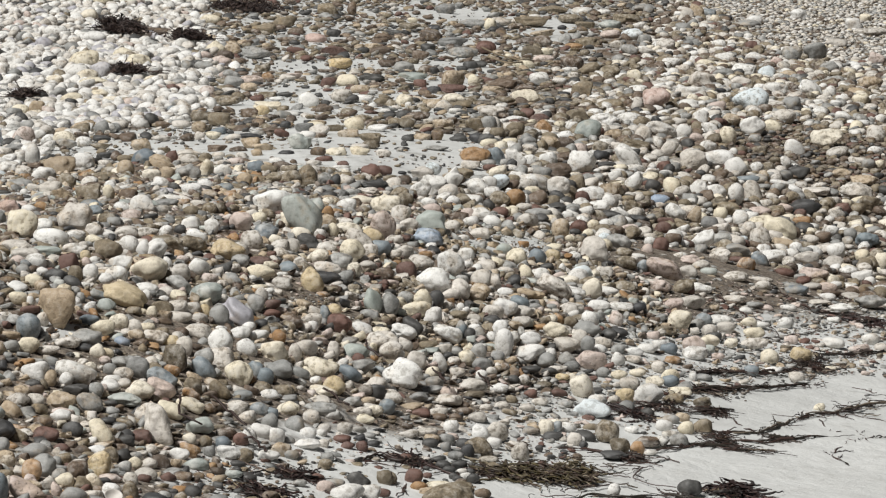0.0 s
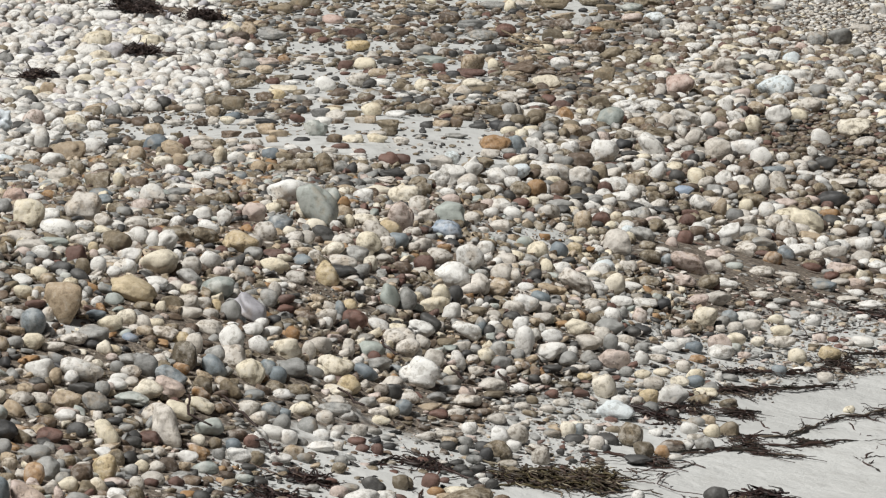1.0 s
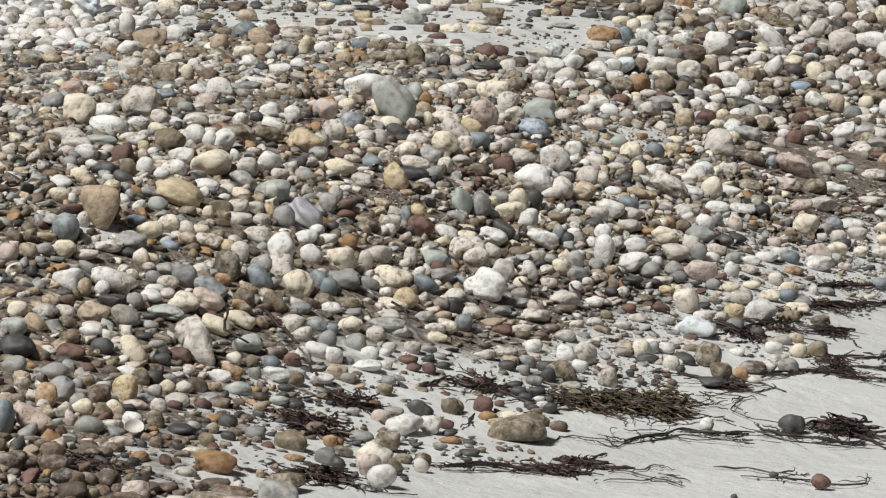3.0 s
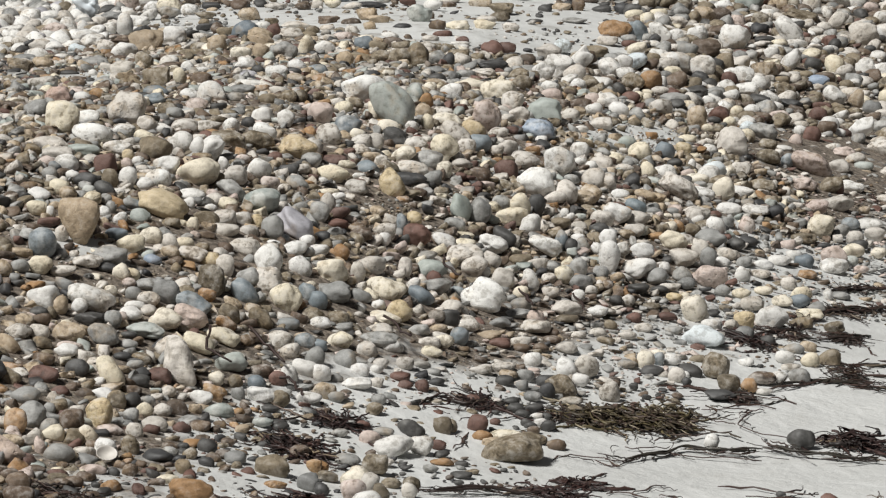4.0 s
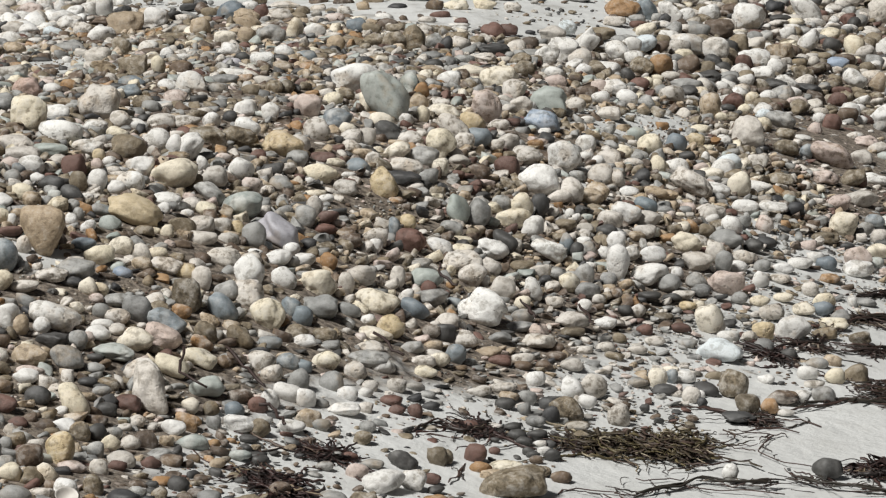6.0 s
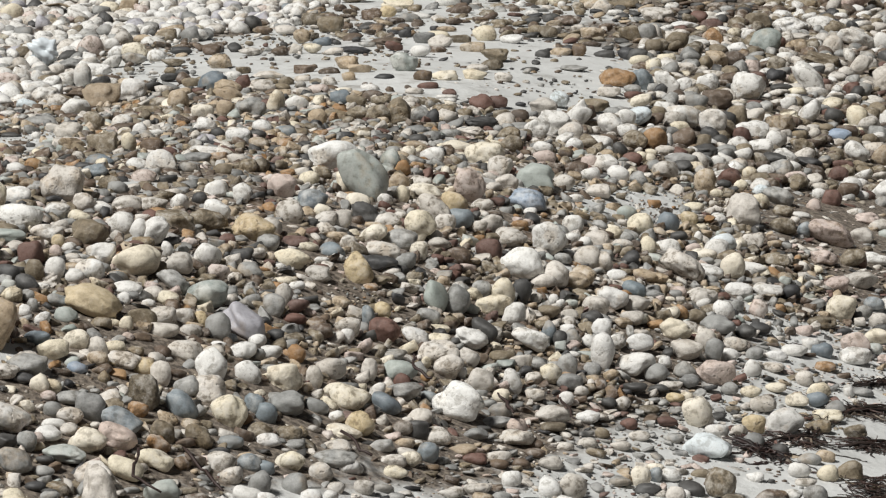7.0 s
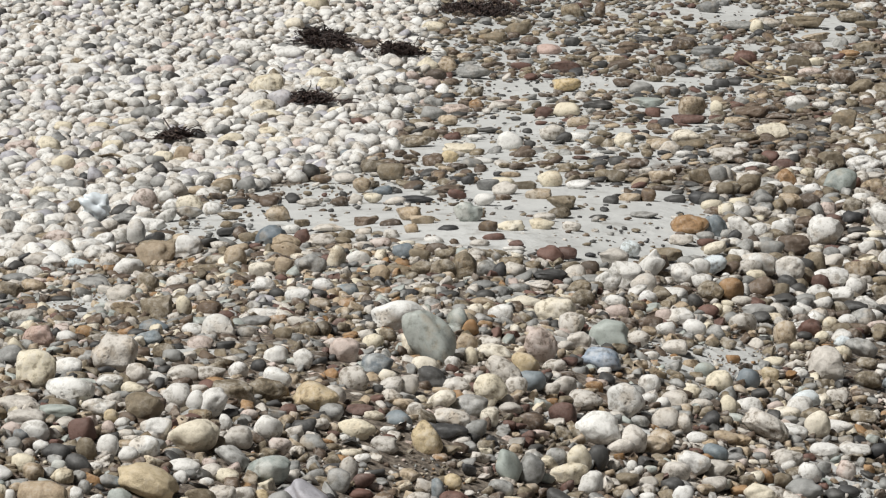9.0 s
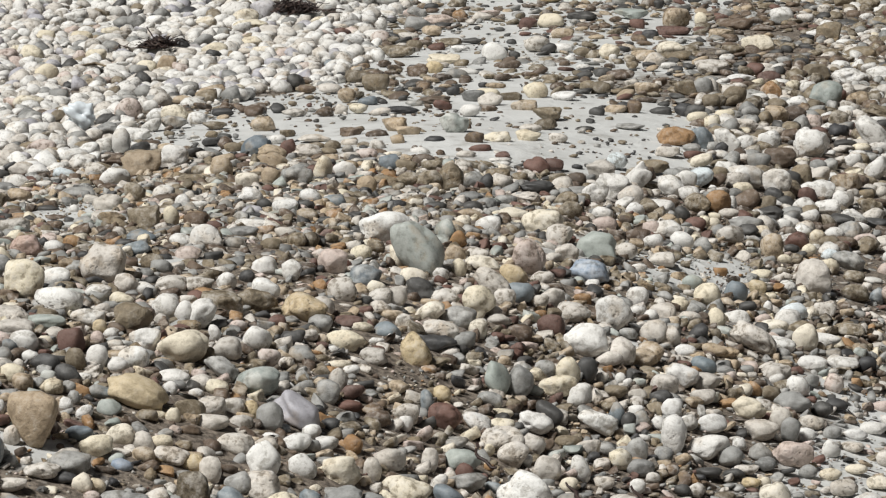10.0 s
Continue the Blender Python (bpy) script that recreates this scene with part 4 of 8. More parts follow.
laid("G", -1.226, 2.516, 0.079, 0.039)
laid("K", -0.911, 2.626, 0.082, 0.023)
laid("G", -1.050, 2.686, 0.083, 0.040)
laid("T", -1.074, 0.638, 0.067, 0.046)
laid("K", 0.154, 2.443, 0.080, 0.036)
laid("P", -0.528, -2.583, 0.049, 0.045)
laid("Br", 0.050, -3.081, 0.046, 0.024)
laid("P", 0.382, -2.869, 0.047, 0.029)
laid("M", -1.368, 1.818, 0.074, 0.057)
laid("Br", -0.405, 2.174, 0.078, 0.029)
laid("W", -1.190, 1.358, 0.071, 0.039)
laid("M", -0.437, -1.045, 0.057, 0.046)
laid("W", -0.398, -1.037, 0.057, 0.029, 25)
laid("D", -0.043, -1.189, 0.056, 0.034)
laid("K", -0.164, 1.164, 0.070, 0.031)
laid("G", 0.066, 1.276, 0.070, 0.046)
laid("K", 0.372, 0.914, 0.068, 0.051)
laid("K", 0.343, 1.103, 0.069, 0.045)
laid("M", 0.232, -0.061, 0.062, 0.037)
laid("M", 0.112, -0.678, 0.059, 0.050)
laid("M", -0.021, -0.905, 0.058, 0.049)
laid("M", 0.342, -0.576, 0.059, 0.027)
laid("W", 0.632, 1.717, 0.072, 0.051)
laid("G", 0.821, 2.270, 0.075, 0.049)
laid("K", 0.949, 2.119, 0.074, 0.074)
laid("Br", 0.816, 1.620, 0.072, 0.054)
laid("M", 0.894, 2.533, 0.077, 0.042)
laid("M", 1.000, 2.243, 0.075, 0.056)
laid("C", 1.098, 2.454, 0.076, 0.034)
laid("V", 1.267, 2.359, 0.076, 0.042)
laid("P", 1.151, 1.523, 0.071, 0.039)
laid("M", 1.351, 1.003, 0.068, 0.041)
laid("T", 0.850, -0.200, 0.061, 0.031)
laid("K", 1.009, 0.221, 0.064, 0.048)
laid("M", 1.062, 0.521, 0.065, 0.039)
laid("C", -0.116, -1.716, 0.053, 0.035)
laid("N", -0.275, -2.008, 0.052, 0.034)
laid("B", -0.309, -1.935, 0.052, 0.029)
laid("C", -0.495, -2.142, 0.051, 0.036)
laid("T", -0.176, -2.176, 0.051, 0.033)
laid("Y", -0.151, -2.149, 0.051, 0.018)
laid("K", -0.001, -2.393, 0.049, 0.047)
laid("O", 0.000, -2.439, 0.049, 0.037, 20)
laid("M", -0.350, -2.805, 0.047, 0.035)
laid("W", -0.197, -2.501, 0.049, 0.022)
laid("R", 0.128, -1.499, 0.054, 0.024)
laid("N", 0.384, -1.029, 0.057, 0.074, -20)
laid("G", 0.382, -1.142, 0.056, 0.039)
laid("C", 0.521, -0.815, 0.058, 0.064)
laid("W", 0.557, -0.929, 0.057, 0.052)
laid("M", 0.600, -1.207, 0.056, 0.034)
laid("W", 0.354, -2.225, 0.050, 0.033)
laid("M", 0.304, -2.303, 0.050, 0.037)
laid("W", 0.770, -1.415, 0.055, 0.027)
laid("R", 0.572, -1.914, 0.052, 0.023)
laid("M", 0.618, -1.854, 0.052, 0.026)
laid("G", 0.247, -1.978, 0.052, 0.034)
laid("W", 0.773, -1.012, 0.057, 0.085)
laid("M", 0.815, -0.630, 0.059, 0.035)
laid("G", 0.896, -0.997, 0.057, 0.043)
laid("G", 0.958, -0.896, 0.057, 0.037)
laid("P", 1.294, 0.340, 0.064, 0.042)
laid("M", 1.462, 0.202, 0.063, 0.038)
laid("W", 1.160, -0.538, 0.059, 0.027)
laid("M", 1.155, -0.644, 0.059, 0.021)
laid("Y", 1.130, -1.187, 0.056, 0.042)
laid("C", 1.268, -0.756, 0.058, 0.035)
laid("C", 1.220, -0.889, 0.057, 0.032)
laid("K", 1.358, -1.057, 0.056, 0.031)
laid("W", 1.051, -1.293, 0.055, 0.030)
laid("G", 1.369, -0.665, 0.059, 0.023)
laid("G", 1.260, -1.360, 0.055, 0.025)
laid("M", 0.933, -1.028, 0.057, 0.020)
pebble("M", 0.788, -1.383, 0.055, 0.016)
pebble("Br", -0.199, -3.068, 0.046, 0.025)
pebble("K", -0.226, -3.210, 0.045, 0.034)
pebble("G", -0.219, -3.346, 0.044, 0.029)
pebble("D", -0.106, -3.039, 0.046, 0.034)
pebble("R", -0.034, -3.202, 0.045, 0.025)
pebble("C", -0.128, -3.378, 0.044, 0.044)
pebble("R", -0.136, -3.647, 0.042, 0.015)
pebble("N", 0.160, -2.934, 0.046, 0.021)
pebble("R", -0.246, -3.091, 0.046, 0.023)
pebble("R", 0.390, -2.389, 0.049, 0.022)
pebble("W", 0.738, -1.992, 0.051, 0.046)
pebble("R", 0.588, -2.602, 0.048, 0.041)
pebble("O", 0.605, -2.669, 0.048, 0.024)
pebble("M", 0.441, -3.332, 0.044, 0.044)
pebble("K", 0.473, -3.235, 0.044, 0.022)
pebble("T", 0.630, -2.683, 0.048, 0.014)
pebble("W", 1.242, -1.487, 0.054, 0.035)
pebble("W", 1.228, -1.711, 0.053, 0.032)
pebble("G", 0.870, -1.804, 0.052, 0.021)
pebble("R", 1.368, -2.977, 0.045, 0.034)
pebble("M", 0.848, -2.137, 0.051, 0.051)
pebble("W", -1.308, 8.371, 0.134, 0.055)
pebble("W", 0.986, 1.610, 0.071, 0.044)
pebble("W", -1.960, 7.835, 0.130, 0.054)
pebble("W", 1.169, 2.556, 0.079, 0.074, 30)
pebble("M", 1.356, 2.657, 0.079, 0.057)
pebble("M", 1.639, 2.091, 0.076, 0.072)
pebble("M", 1.492, 2.109, 0.076, 0.042)
pebble("C", 1.958, 1.944, 0.075, 0.033)
pebble("O", 1.567, 1.471, 0.073, 0.049)
pebble("R", 1.711, 1.544, 0.073, 0.033)
pebble("W", 1.580, 0.424, 0.068, 0.023)
pebble("G", 1.731, 1.287, 0.072, 0.032)
pebble("P", 1.857, 1.405, 0.073, 0.040)
pebble("G", 1.573, 0.755, 0.069, 0.023)
pebble("W", 1.599, -0.306, 0.064, 0.021)
pebble("Br", 0.568, 0.735, 0.066, 0.044)
pebble("Z", -1.095, 1.281, 0.070, 0.036)
pebble("W", -2.050, 9.282, 0.140, 0.072)
pebble("W", -1.794, 9.038, 0.138, 0.071)
pebble("P", -1.271, 3.026, 0.094, 0.075)
pebble("Br", -0.363, -2.733, 0.047, 0.027)
pebble("P", -1.586, 9.393, 0.140, 0.072)
pebble("K", 0.722, -2.622, 0.047, 0.022)
pebble("M", 1.874, 5.561, 0.110, 0.068)
pebble("M", 0.395, -0.091, 0.061, 0.031)
pebble("P", 0.472, 0.818, 0.066, 0.041)
pebble("M", 0.148, -2.462, 0.048, 0.036)
pebble("W", -1.529, 3.635, 0.098, 0.044)
pebble("K", -0.686, 4.251, 0.105, 0.045)
pebble("Br", 0.245, 4.286, 0.105, 0.033)
pebble("Br", 0.888, 3.412, 0.094, 0.053)
pebble("G", 0.681, 3.261, 0.093, 0.026)
pebble("M", -1.572, 3.948, 0.100, 0.032)
pebble("Y", -0.346, 7.863, 0.132, 0.061)
pebble("K", -0.988, 10.533, 0.152, 0.049)
pebble("C", 0.358, 5.308, 0.112, 0.048)
pebble("C", 0.891, 0.711, 0.065, 0.027)
pebble("M", 0.746, 0.004, 0.061, 0.031)
pebble("D", 1.112, -0.337, 0.059, 0.030)
pebble("M", 0.079, -0.697, 0.057, 0.041)
pebble("C", 0.068, -1.248, 0.054, 0.019)
pebble("T", -0.629, 1.194, 0.067, 0.064)
pebble("W", -0.277, 0.555, 0.063, 0.042)
pebble("B", -0.207, 0.511, 0.062, 0.033)
pebble("Br", 0.398, -0.647, 0.057, 0.041)
pebble("G", 0.288, -0.824, 0.056, 0.040)
pebble("G", -0.008, -1.021, 0.055, 0.039)
pebble("K", 0.629, -0.798, 0.056, 0.029)
pebble("T", 0.122, -0.788, 0.056, 0.026)
pebble("D", 0.727, -0.740, 0.056, 0.035)
pebble("M", -0.148, -1.708, 0.051, 0.031)
pebble("G", 0.083, -1.503, 0.052, 0.051)
pebble("C", 0.071, -0.937, 0.055, 0.026)
pebble("W", 1.951, 0.498, 0.062, 0.038)
pebble("P", -0.563, -1.712, 0.051, 0.029)
pebble("K", -0.437, -0.747, 0.056, 0.038)
pebble("C", -0.482, -1.954, 0.049, 0.039)
pebble("W", 0.679, 0.806, 0.064, 0.050)
pebble("T", 0.909, 0.994, 0.065, 0.075)
pebble("B", 0.841, 0.398, 0.062, 0.052)
pebble("W", 0.754, -0.312, 0.058, 0.030)
pebble("C", 0.672, -1.228, 0.053, 0.047)
pebble("Br", 0.418, -1.907, 0.049, 0.034)
pebble("B", 1.268, -0.376, 0.057, 0.036)
pebble("B", 1.267, -0.852, 0.055, 0.037)
pebble("D", 0.091, -3.234, 0.042, 0.031)
pebble("W", 0.970, -1.696, 0.050, 0.029)
pebble("T", -0.392, -2.762, 0.045, 0.029)
pebble("Y", -0.086, -2.140, 0.048, 0.037)
pebble("W", -1.895, 5.711, 0.109, 0.051)
pebble("M", -0.187, -2.128, 0.048, 0.042)
pebble("K", -0.131, -3.068, 0.043, 0.041)
pebble("G", 0.207, -2.470, 0.046, 0.052)
pebble("C", -0.157, -2.085, 0.048, 0.027)
pebble("C", -1.398, 5.291, 0.105, 0.064)
pebble("C", -1.505, 6.603, 0.114, 0.069)
pebble("P", 0.632, -1.632, 0.050, 0.036)
pebble("C", 1.319, 2.690, 0.075, 0.075)
pebble("B", 1.623, 1.629, 0.070, 0.057, 20)
pebble("W", 1.930, 2.197, 0.072, 0.064)
pebble("M", 1.399, 1.213, 0.068, 0.036)
pebble("C", 1.590, -0.158, 0.061, 0.050)
pebble("K", 1.059, 8.024, 0.119, 0.077)
pebble("K", 0.934, 6.139, 0.108, 0.081)
pebble("G", 1.681, 8.889, 0.124, 0.056)
pebble("W", 1.915, 10.479, 0.133, 0.066)
pebble("M", 2.488, 12.344, 0.143, 0.057)
pebble("G", 2.292, 9.078, 0.125, 0.044)
pebble("M", 1.745, 7.972, 0.118, 0.065)
pebble("M", 2.063, 4.550, 0.099, 0.049)
pebble("W", 1.593, 3.641, 0.093, 0.075)
pebble("W", 1.776, 3.537, 0.093, 0.032, 25)
pebble("N", 1.054, 12.718, 0.152, 0.060)
pebble("Z", 1.197, 11.881, 0.147, 0.071)
pebble("Br", 0.853, 8.875, 0.129, 0.074)
pebble("T", 0.301, 6.539, 0.115, 0.086)
pebble("M", 0.354, 12.319, 0.150, 0.060)
pebble("K", 2.130, 3.355, 0.092, 0.069)
pebble("D", 0.693, -2.377, 0.046, 0.025)
pebble("Br", 0.683, -1.750, 0.049, 0.018)
pebble("D", 0.186, -2.901, 0.043, 0.015)
pebble("Br", 0.620, -1.894, 0.048, 0.019)
pebble("Br", 0.130, -3.268, 0.041, 0.023)
pebble("Br", 0.766, -2.642, 0.044, 0.024)
pebble("G", -0.174, -2.704, 0.044, 0.022)
pebble("L", -0.365, 0.180, 0.057, 0.026)
pebble("T", -0.218, 0.142, 0.057, 0.031)
pebble("W", -0.525, 0.310, 0.058, 0.023)
pebble("K", -0.223, -0.377, 0.054, 0.033)
pebble("W", -0.435, -0.420, 0.054, 0.032)
pebble("M", -0.220, -0.189, 0.055, 0.028)
pebble("W", -0.676, 0.597, 0.060, 0.039)
pebble("R", 0.025, 1.822, 0.067, 0.023)
pebble("M", 0.125, 2.319, 0.072, 0.026)
pebble("W", 0.099, 1.681, 0.066, 0.013)
pebble("P", -0.285, 1.642, 0.066, 0.033)
pebble("K", -0.143, 1.449, 0.065, 0.036)
pebble("K", -0.073, 1.472, 0.065, 0.036)
pebble("D", 0.032, 0.715, 0.060, 0.024)
pebble("G", 0.189, 1.009, 0.062, 0.031)
pebble("Br", -0.318, 2.108, 0.071, 0.025)
pebble("M", 0.841, 2.971, 0.073, 0.033)
pebble("C", 0.657, 2.097, 0.068, 0.044, -20)
pebble("C", 0.798, 1.799, 0.066, 0.036)
pebble("W", -1.539, 2.370, 0.071, 0.039)
pebble("M", -1.002, 1.272, 0.064, 0.048)
pebble("M", -0.761, 1.682, 0.066, 0.030)
pebble("D", -0.938, 0.384, 0.059, 0.015)
pebble("Br", -0.860, 0.140, 0.058, 0.012)
pebble("Br", -0.639, 0.433, 0.059, 0.027)
pebble("C", 0.456, -2.063, 0.047, 0.032)
pebble("W", -1.127, 5.667, 0.105, 0.048)
pebble("D", 0.612, -2.206, 0.046, 0.026)
pebble("Br", -0.217, -3.720, 0.038, 0.021)
pebble("T", -0.339, -3.333, 0.040, 0.033)
pebble("L", -1.462, 6.786, 0.111, 0.095)
pebble("K", -0.741, 0.535, 0.060, 0.056)
pebble("W", -0.312, -1.745, 0.048, 0.032)
pebble("P", -0.058, -1.403, 0.049, 0.041)
pebble("B", -0.192, 1.468, 0.064, 0.046)
pebble("R", 0.257, 1.634, 0.065, 0.036)
pebble("Br", 0.337, 1.457, 0.064, 0.039)
pebble("N", 0.128, 0.141, 0.057, 0.054)
pebble("W", 0.452, 0.982, 0.061, 0.038)
pebble("M", 0.557, 0.478, 0.059, 0.046)
pebble("C", -0.019, -0.312, 0.055, 0.034)
pebble("T", 0.185, -0.131, 0.056, 0.046)
pebble("M", 0.337, -0.415, 0.054, 0.045)
pebble("W", 0.620, -0.016, 0.056, 0.053)
pebble("M", 0.263, -0.912, 0.052, 0.023)
pebble("W", 0.657, 1.508, 0.064, 0.046)
pebble("G", 0.942, 1.618, 0.064, 0.036)
pebble("R", 0.696, 1.110, 0.062, 0.038)
pebble("M", 0.775, 1.396, 0.063, 0.028)
pebble("W", 0.977, 1.409, 0.063, 0.039)
pebble("G", 1.451, 2.130, 0.067, 0.052)
pebble("R", 1.271, 1.773, 0.065, 0.043)
pebble("K", 1.130, 1.010, 0.061, 0.034)
pebble("W", 1.176, 1.067, 0.062, 0.017, 20)
pebble("N", 1.427, 1.136, 0.062, 0.031)
pebble("R", 1.260, 1.351, 0.063, 0.052)
pebble("C", -0.398, -1.981, 0.047, 0.034)
pebble("M", -0.040, -1.851, 0.047, 0.029)
pebble("M", -0.049, -2.151, 0.046, 0.053)
pebble("O", -0.063, -2.327, 0.045, 0.032)
pebble("D", -0.376, -2.698, 0.043, 0.026)
pebble("W", 0.123, -1.790, 0.047, 0.032)
pebble("B", 0.166, -2.134, 0.046, 0.046)
pebble("G", 0.471, -0.819, 0.052, 0.038)
pebble("G", 0.701, -1.148, 0.051, 0.056)
pebble("B", 0.484, -2.003, 0.046, 0.044)
pebble("M", 0.783, -1.592, 0.048, 0.024)
pebble("M", 0.440, -2.018, 0.046, 0.021)
pebble("M", 0.650, -1.374, 0.049, 0.027)
pebble("W", 0.754, -0.810, 0.052, 0.049)
pebble("K", 0.961, -0.435, 0.054, 0.039)
pebble("W", 1.022, -0.317, 0.055, 0.052)
pebble("M", 0.992, -0.626, 0.053, 0.053)
pebble("G", 0.973, -0.963, 0.051, 0.029)
pebble("D", 1.081, -0.426, 0.054, 0.039)
pebble("B", 1.391, 0.264, 0.057, 0.035)
pebble("O", 1.278, -0.507, 0.054, 0.024)
pebble("D", 1.416, 0.023, 0.056, 0.028)
pebble("G", 1.310, -0.856, 0.052, 0.029)
pebble("G", 1.135, -1.311, 0.050, 0.036)
pebble("D", 1.191, -1.339, 0.049, 0.030)
pebble("C", 1.113, -0.904, 0.052, 0.026)
pebble("M", 0.888, -1.449, 0.049, 0.024)
pebble("K", 0.806, -1.637, 0.048, 0.019)
pebble("T", 1.293, -1.315, 0.049, 0.030)
pebble("C", 1.168, -0.813, 0.052, 0.023)
pebble("D", 0.908, -1.079, 0.051, 0.020)
pebble("K", 0.896, -1.238, 0.050, 0.019)
pebble("R", 0.941, -1.300, 0.050, 0.022)
pebble("M", 0.853, -1.545, 0.048, 0.019)
pebble("G", 0.961, -1.405, 0.049, 0.019)
pebble("D", -0.112, -2.892, 0.042, 0.030)
pebble("R", 0.149, -2.640, 0.043, 0.036)
pebble("C", -0.069, -3.079, 0.041, 0.034)
pebble("M", -0.037, -3.040, 0.041, 0.030)
pebble("M", -0.058, -3.253, 0.040, 0.036)
pebble("R", 0.020, -3.129, 0.041, 0.027)
pebble("K", -0.040, -3.386, 0.039, 0.046)
pebble("D", 0.159, -2.815, 0.042, 0.016)
pebble("G", 0.035, -3.357, 0.040, 0.029)
pebble("W", 0.304, -2.435, 0.044, 0.032)
pebble("W", 0.231, -2.538, 0.044, 0.041)
pebble("G", 0.424, -2.262, 0.045, 0.020)
pebble("T", 0.614, -2.149, 0.046, 0.023)
pebble("G", 0.682, -2.271, 0.045, 0.022)
pebble("K", 0.780, -2.318, 0.045, 0.025)
pebble("K", 0.519, -2.677, 0.043, 0.040)
pebble("M", 0.436, -3.032, 0.041, 0.014)
pebble("C", 1.303, -1.476, 0.049, 0.038)
pebble("M", 1.257, -1.553, 0.048, 0.019)
pebble("W", 1.199, -1.849, 0.047, 0.016)
pebble("K", -0.577, 3.916, 0.095, 0.058)
pebble("K", -0.912, 11.046, 0.144, 0.066)
pebble("C", -0.214, 6.514, 0.112, 0.060)
pebble("G", -0.460, -2.493, 0.044, 0.030)
pebble("T", -0.351, -3.284, 0.040, 0.030)
pebble("B", -0.305, -3.665, 0.038, 0.079)
pebble("K", -0.327, -3.445, 0.039, 0.027)
pebble("D", 0.121, 0.781, 0.060, 0.031)
pebble("D", -0.057, 0.588, 0.059, 0.027)
pebble("W", 0.105, 1.612, 0.064, 0.015)
pebble("W", 1.439, 5.716, 0.100, 0.058)
pebble("W", 1.874, 4.454, 0.093, 0.069, 15)
pebble("D", 1.866, 3.828, 0.090, 0.052)
pebble("D", -0.173, -2.780, 0.042, 0.020)
pebble("C", -0.253, -2.371, 0.044, 0.040)
pebble("G", 0.147, 0.883, 0.060, 0.034)
pebble("N", 0.734, 0.366, 0.057, 0.039)
pebble("Z", 1.064, 1.200, 0.061, 0.035)
pebble("D", 0.653, -2.396, 0.043, 0.023)
pebble("W", -0.113, 2.777, 0.071, 0.040)
pebble("G", 0.652, -2.128, 0.044, 0.029)
pebble("M", 0.495, -1.312, 0.048, 0.046)
pebble("M", -0.732, 3.881, 0.090, 0.029)
pebble("C", 0.026, 3.459, 0.087, 0.059)
pebble("T", 0.031, 3.050, 0.084, 0.034)
pebble("W", 0.128, 3.385, 0.086, 0.035)
pebble("G", -0.346, 4.304, 0.093, 0.037)
pebble("W", -0.322, 4.448, 0.094, 0.026)
pebble("T", 0.375, 3.754, 0.089, 0.043)
pebble("K", 0.679, 3.662, 0.084, 0.065)
pebble("T", 0.835, 3.338, 0.082, 0.056)
pebble("C", -1.347, 10.903, 0.132, 0.066)
pebble("F", -0.632, 9.921, 0.130, 0.057)
pebble("W", -1.030, 6.915, 0.106, 0.048)
pebble("S", -0.286, 5.045, 0.098, 0.071)
pebble("M", -0.163, 5.424, 0.100, 0.060)
pebble("K", -0.548, 5.772, 0.103, 0.025)
pebble("W", -0.876, 6.013, 0.100, 0.041)
pebble("P", -0.533, 7.031, 0.111, 0.031)
pebble("Br", -0.006, 10.652, 0.134, 0.065)
pebble("Br", -0.225, 9.303, 0.125, 0.045)
pebble("K", 0.615, 9.853, 0.128, 0.062)
pebble("Br", 0.559, 10.929, 0.135, 0.044)
pebble("C", 0.594, 8.680, 0.121, 0.044)
pebble("T", 0.272, 5.015, 0.097, 0.039)
pebble("K", 0.407, 5.057, 0.097, 0.035)
pebble("T", 0.512, 6.046, 0.103, 0.042)
pebble("K", -0.184, 11.579, 0.140, 0.039)
pebble("P", 0.687, 9.383, 0.125, 0.040)
pebble("M", -1.809, 5.516, 0.098, 0.050)
pebble("W", -2.195, 6.459, 0.104, 0.058)
pebble("W", -1.890, 6.985, 0.107, 0.055)
pebble("C", -1.528, 8.169, 0.114, 0.059)
pebble("W", -1.714, 5.107, 0.095, 0.049)
pebble("M", -0.418, 2.891, 0.071, 0.027)
pebble("C", -0.131, 3.422, 0.086, 0.040)
pebble("C", -2.070, 5.083, 0.095, 0.068)
pebble("C", -1.319, 5.662, 0.098, 0.050)
pebble("G", -1.433, 2.399, 0.066, 0.036)
pebble("M", -1.785, 4.490, 0.091, 0.052)
pebble("G", -0.760, 6.398, 0.106, 0.058)
pebble("M", -0.095, 3.186, 0.084, 0.046)
pebble("W", -0.699, -0.608, 0.051, 0.033)
pebble("W", -0.127, -0.664, 0.050, 0.056)
pebble("W", -0.247, -0.860, 0.049, 0.044)
pebble("O", -0.274, -0.975, 0.049, 0.026)
pebble("W", -0.354, -1.751, 0.045, 0.050)
pebble("K", -0.390, -1.790, 0.045, 0.045)
pebble("Z", 0.429, 1.806, 0.062, 0.047)
pebble("W", 0.608, 0.714, 0.057, 0.040)
pebble("M", 0.092, -0.773, 0.050, 0.035)
pebble("G", 0.730, 0.852, 0.057, 0.040)
pebble("W", 1.133, 1.652, 0.061, 0.039)
pebble("T", -0.455, -1.990, 0.044, 0.034)
pebble("V", -0.205, -2.237, 0.043, 0.025)
pebble("B", 0.138, -2.115, 0.043, 0.048)
pebble("G", -0.225, -2.619, 0.041, 0.039)
pebble("B", 0.201, -2.372, 0.042, 0.030)
pebble("D", 0.560, -0.757, 0.050, 0.058)
pebble("T", 0.431, -1.972, 0.044, 0.021)
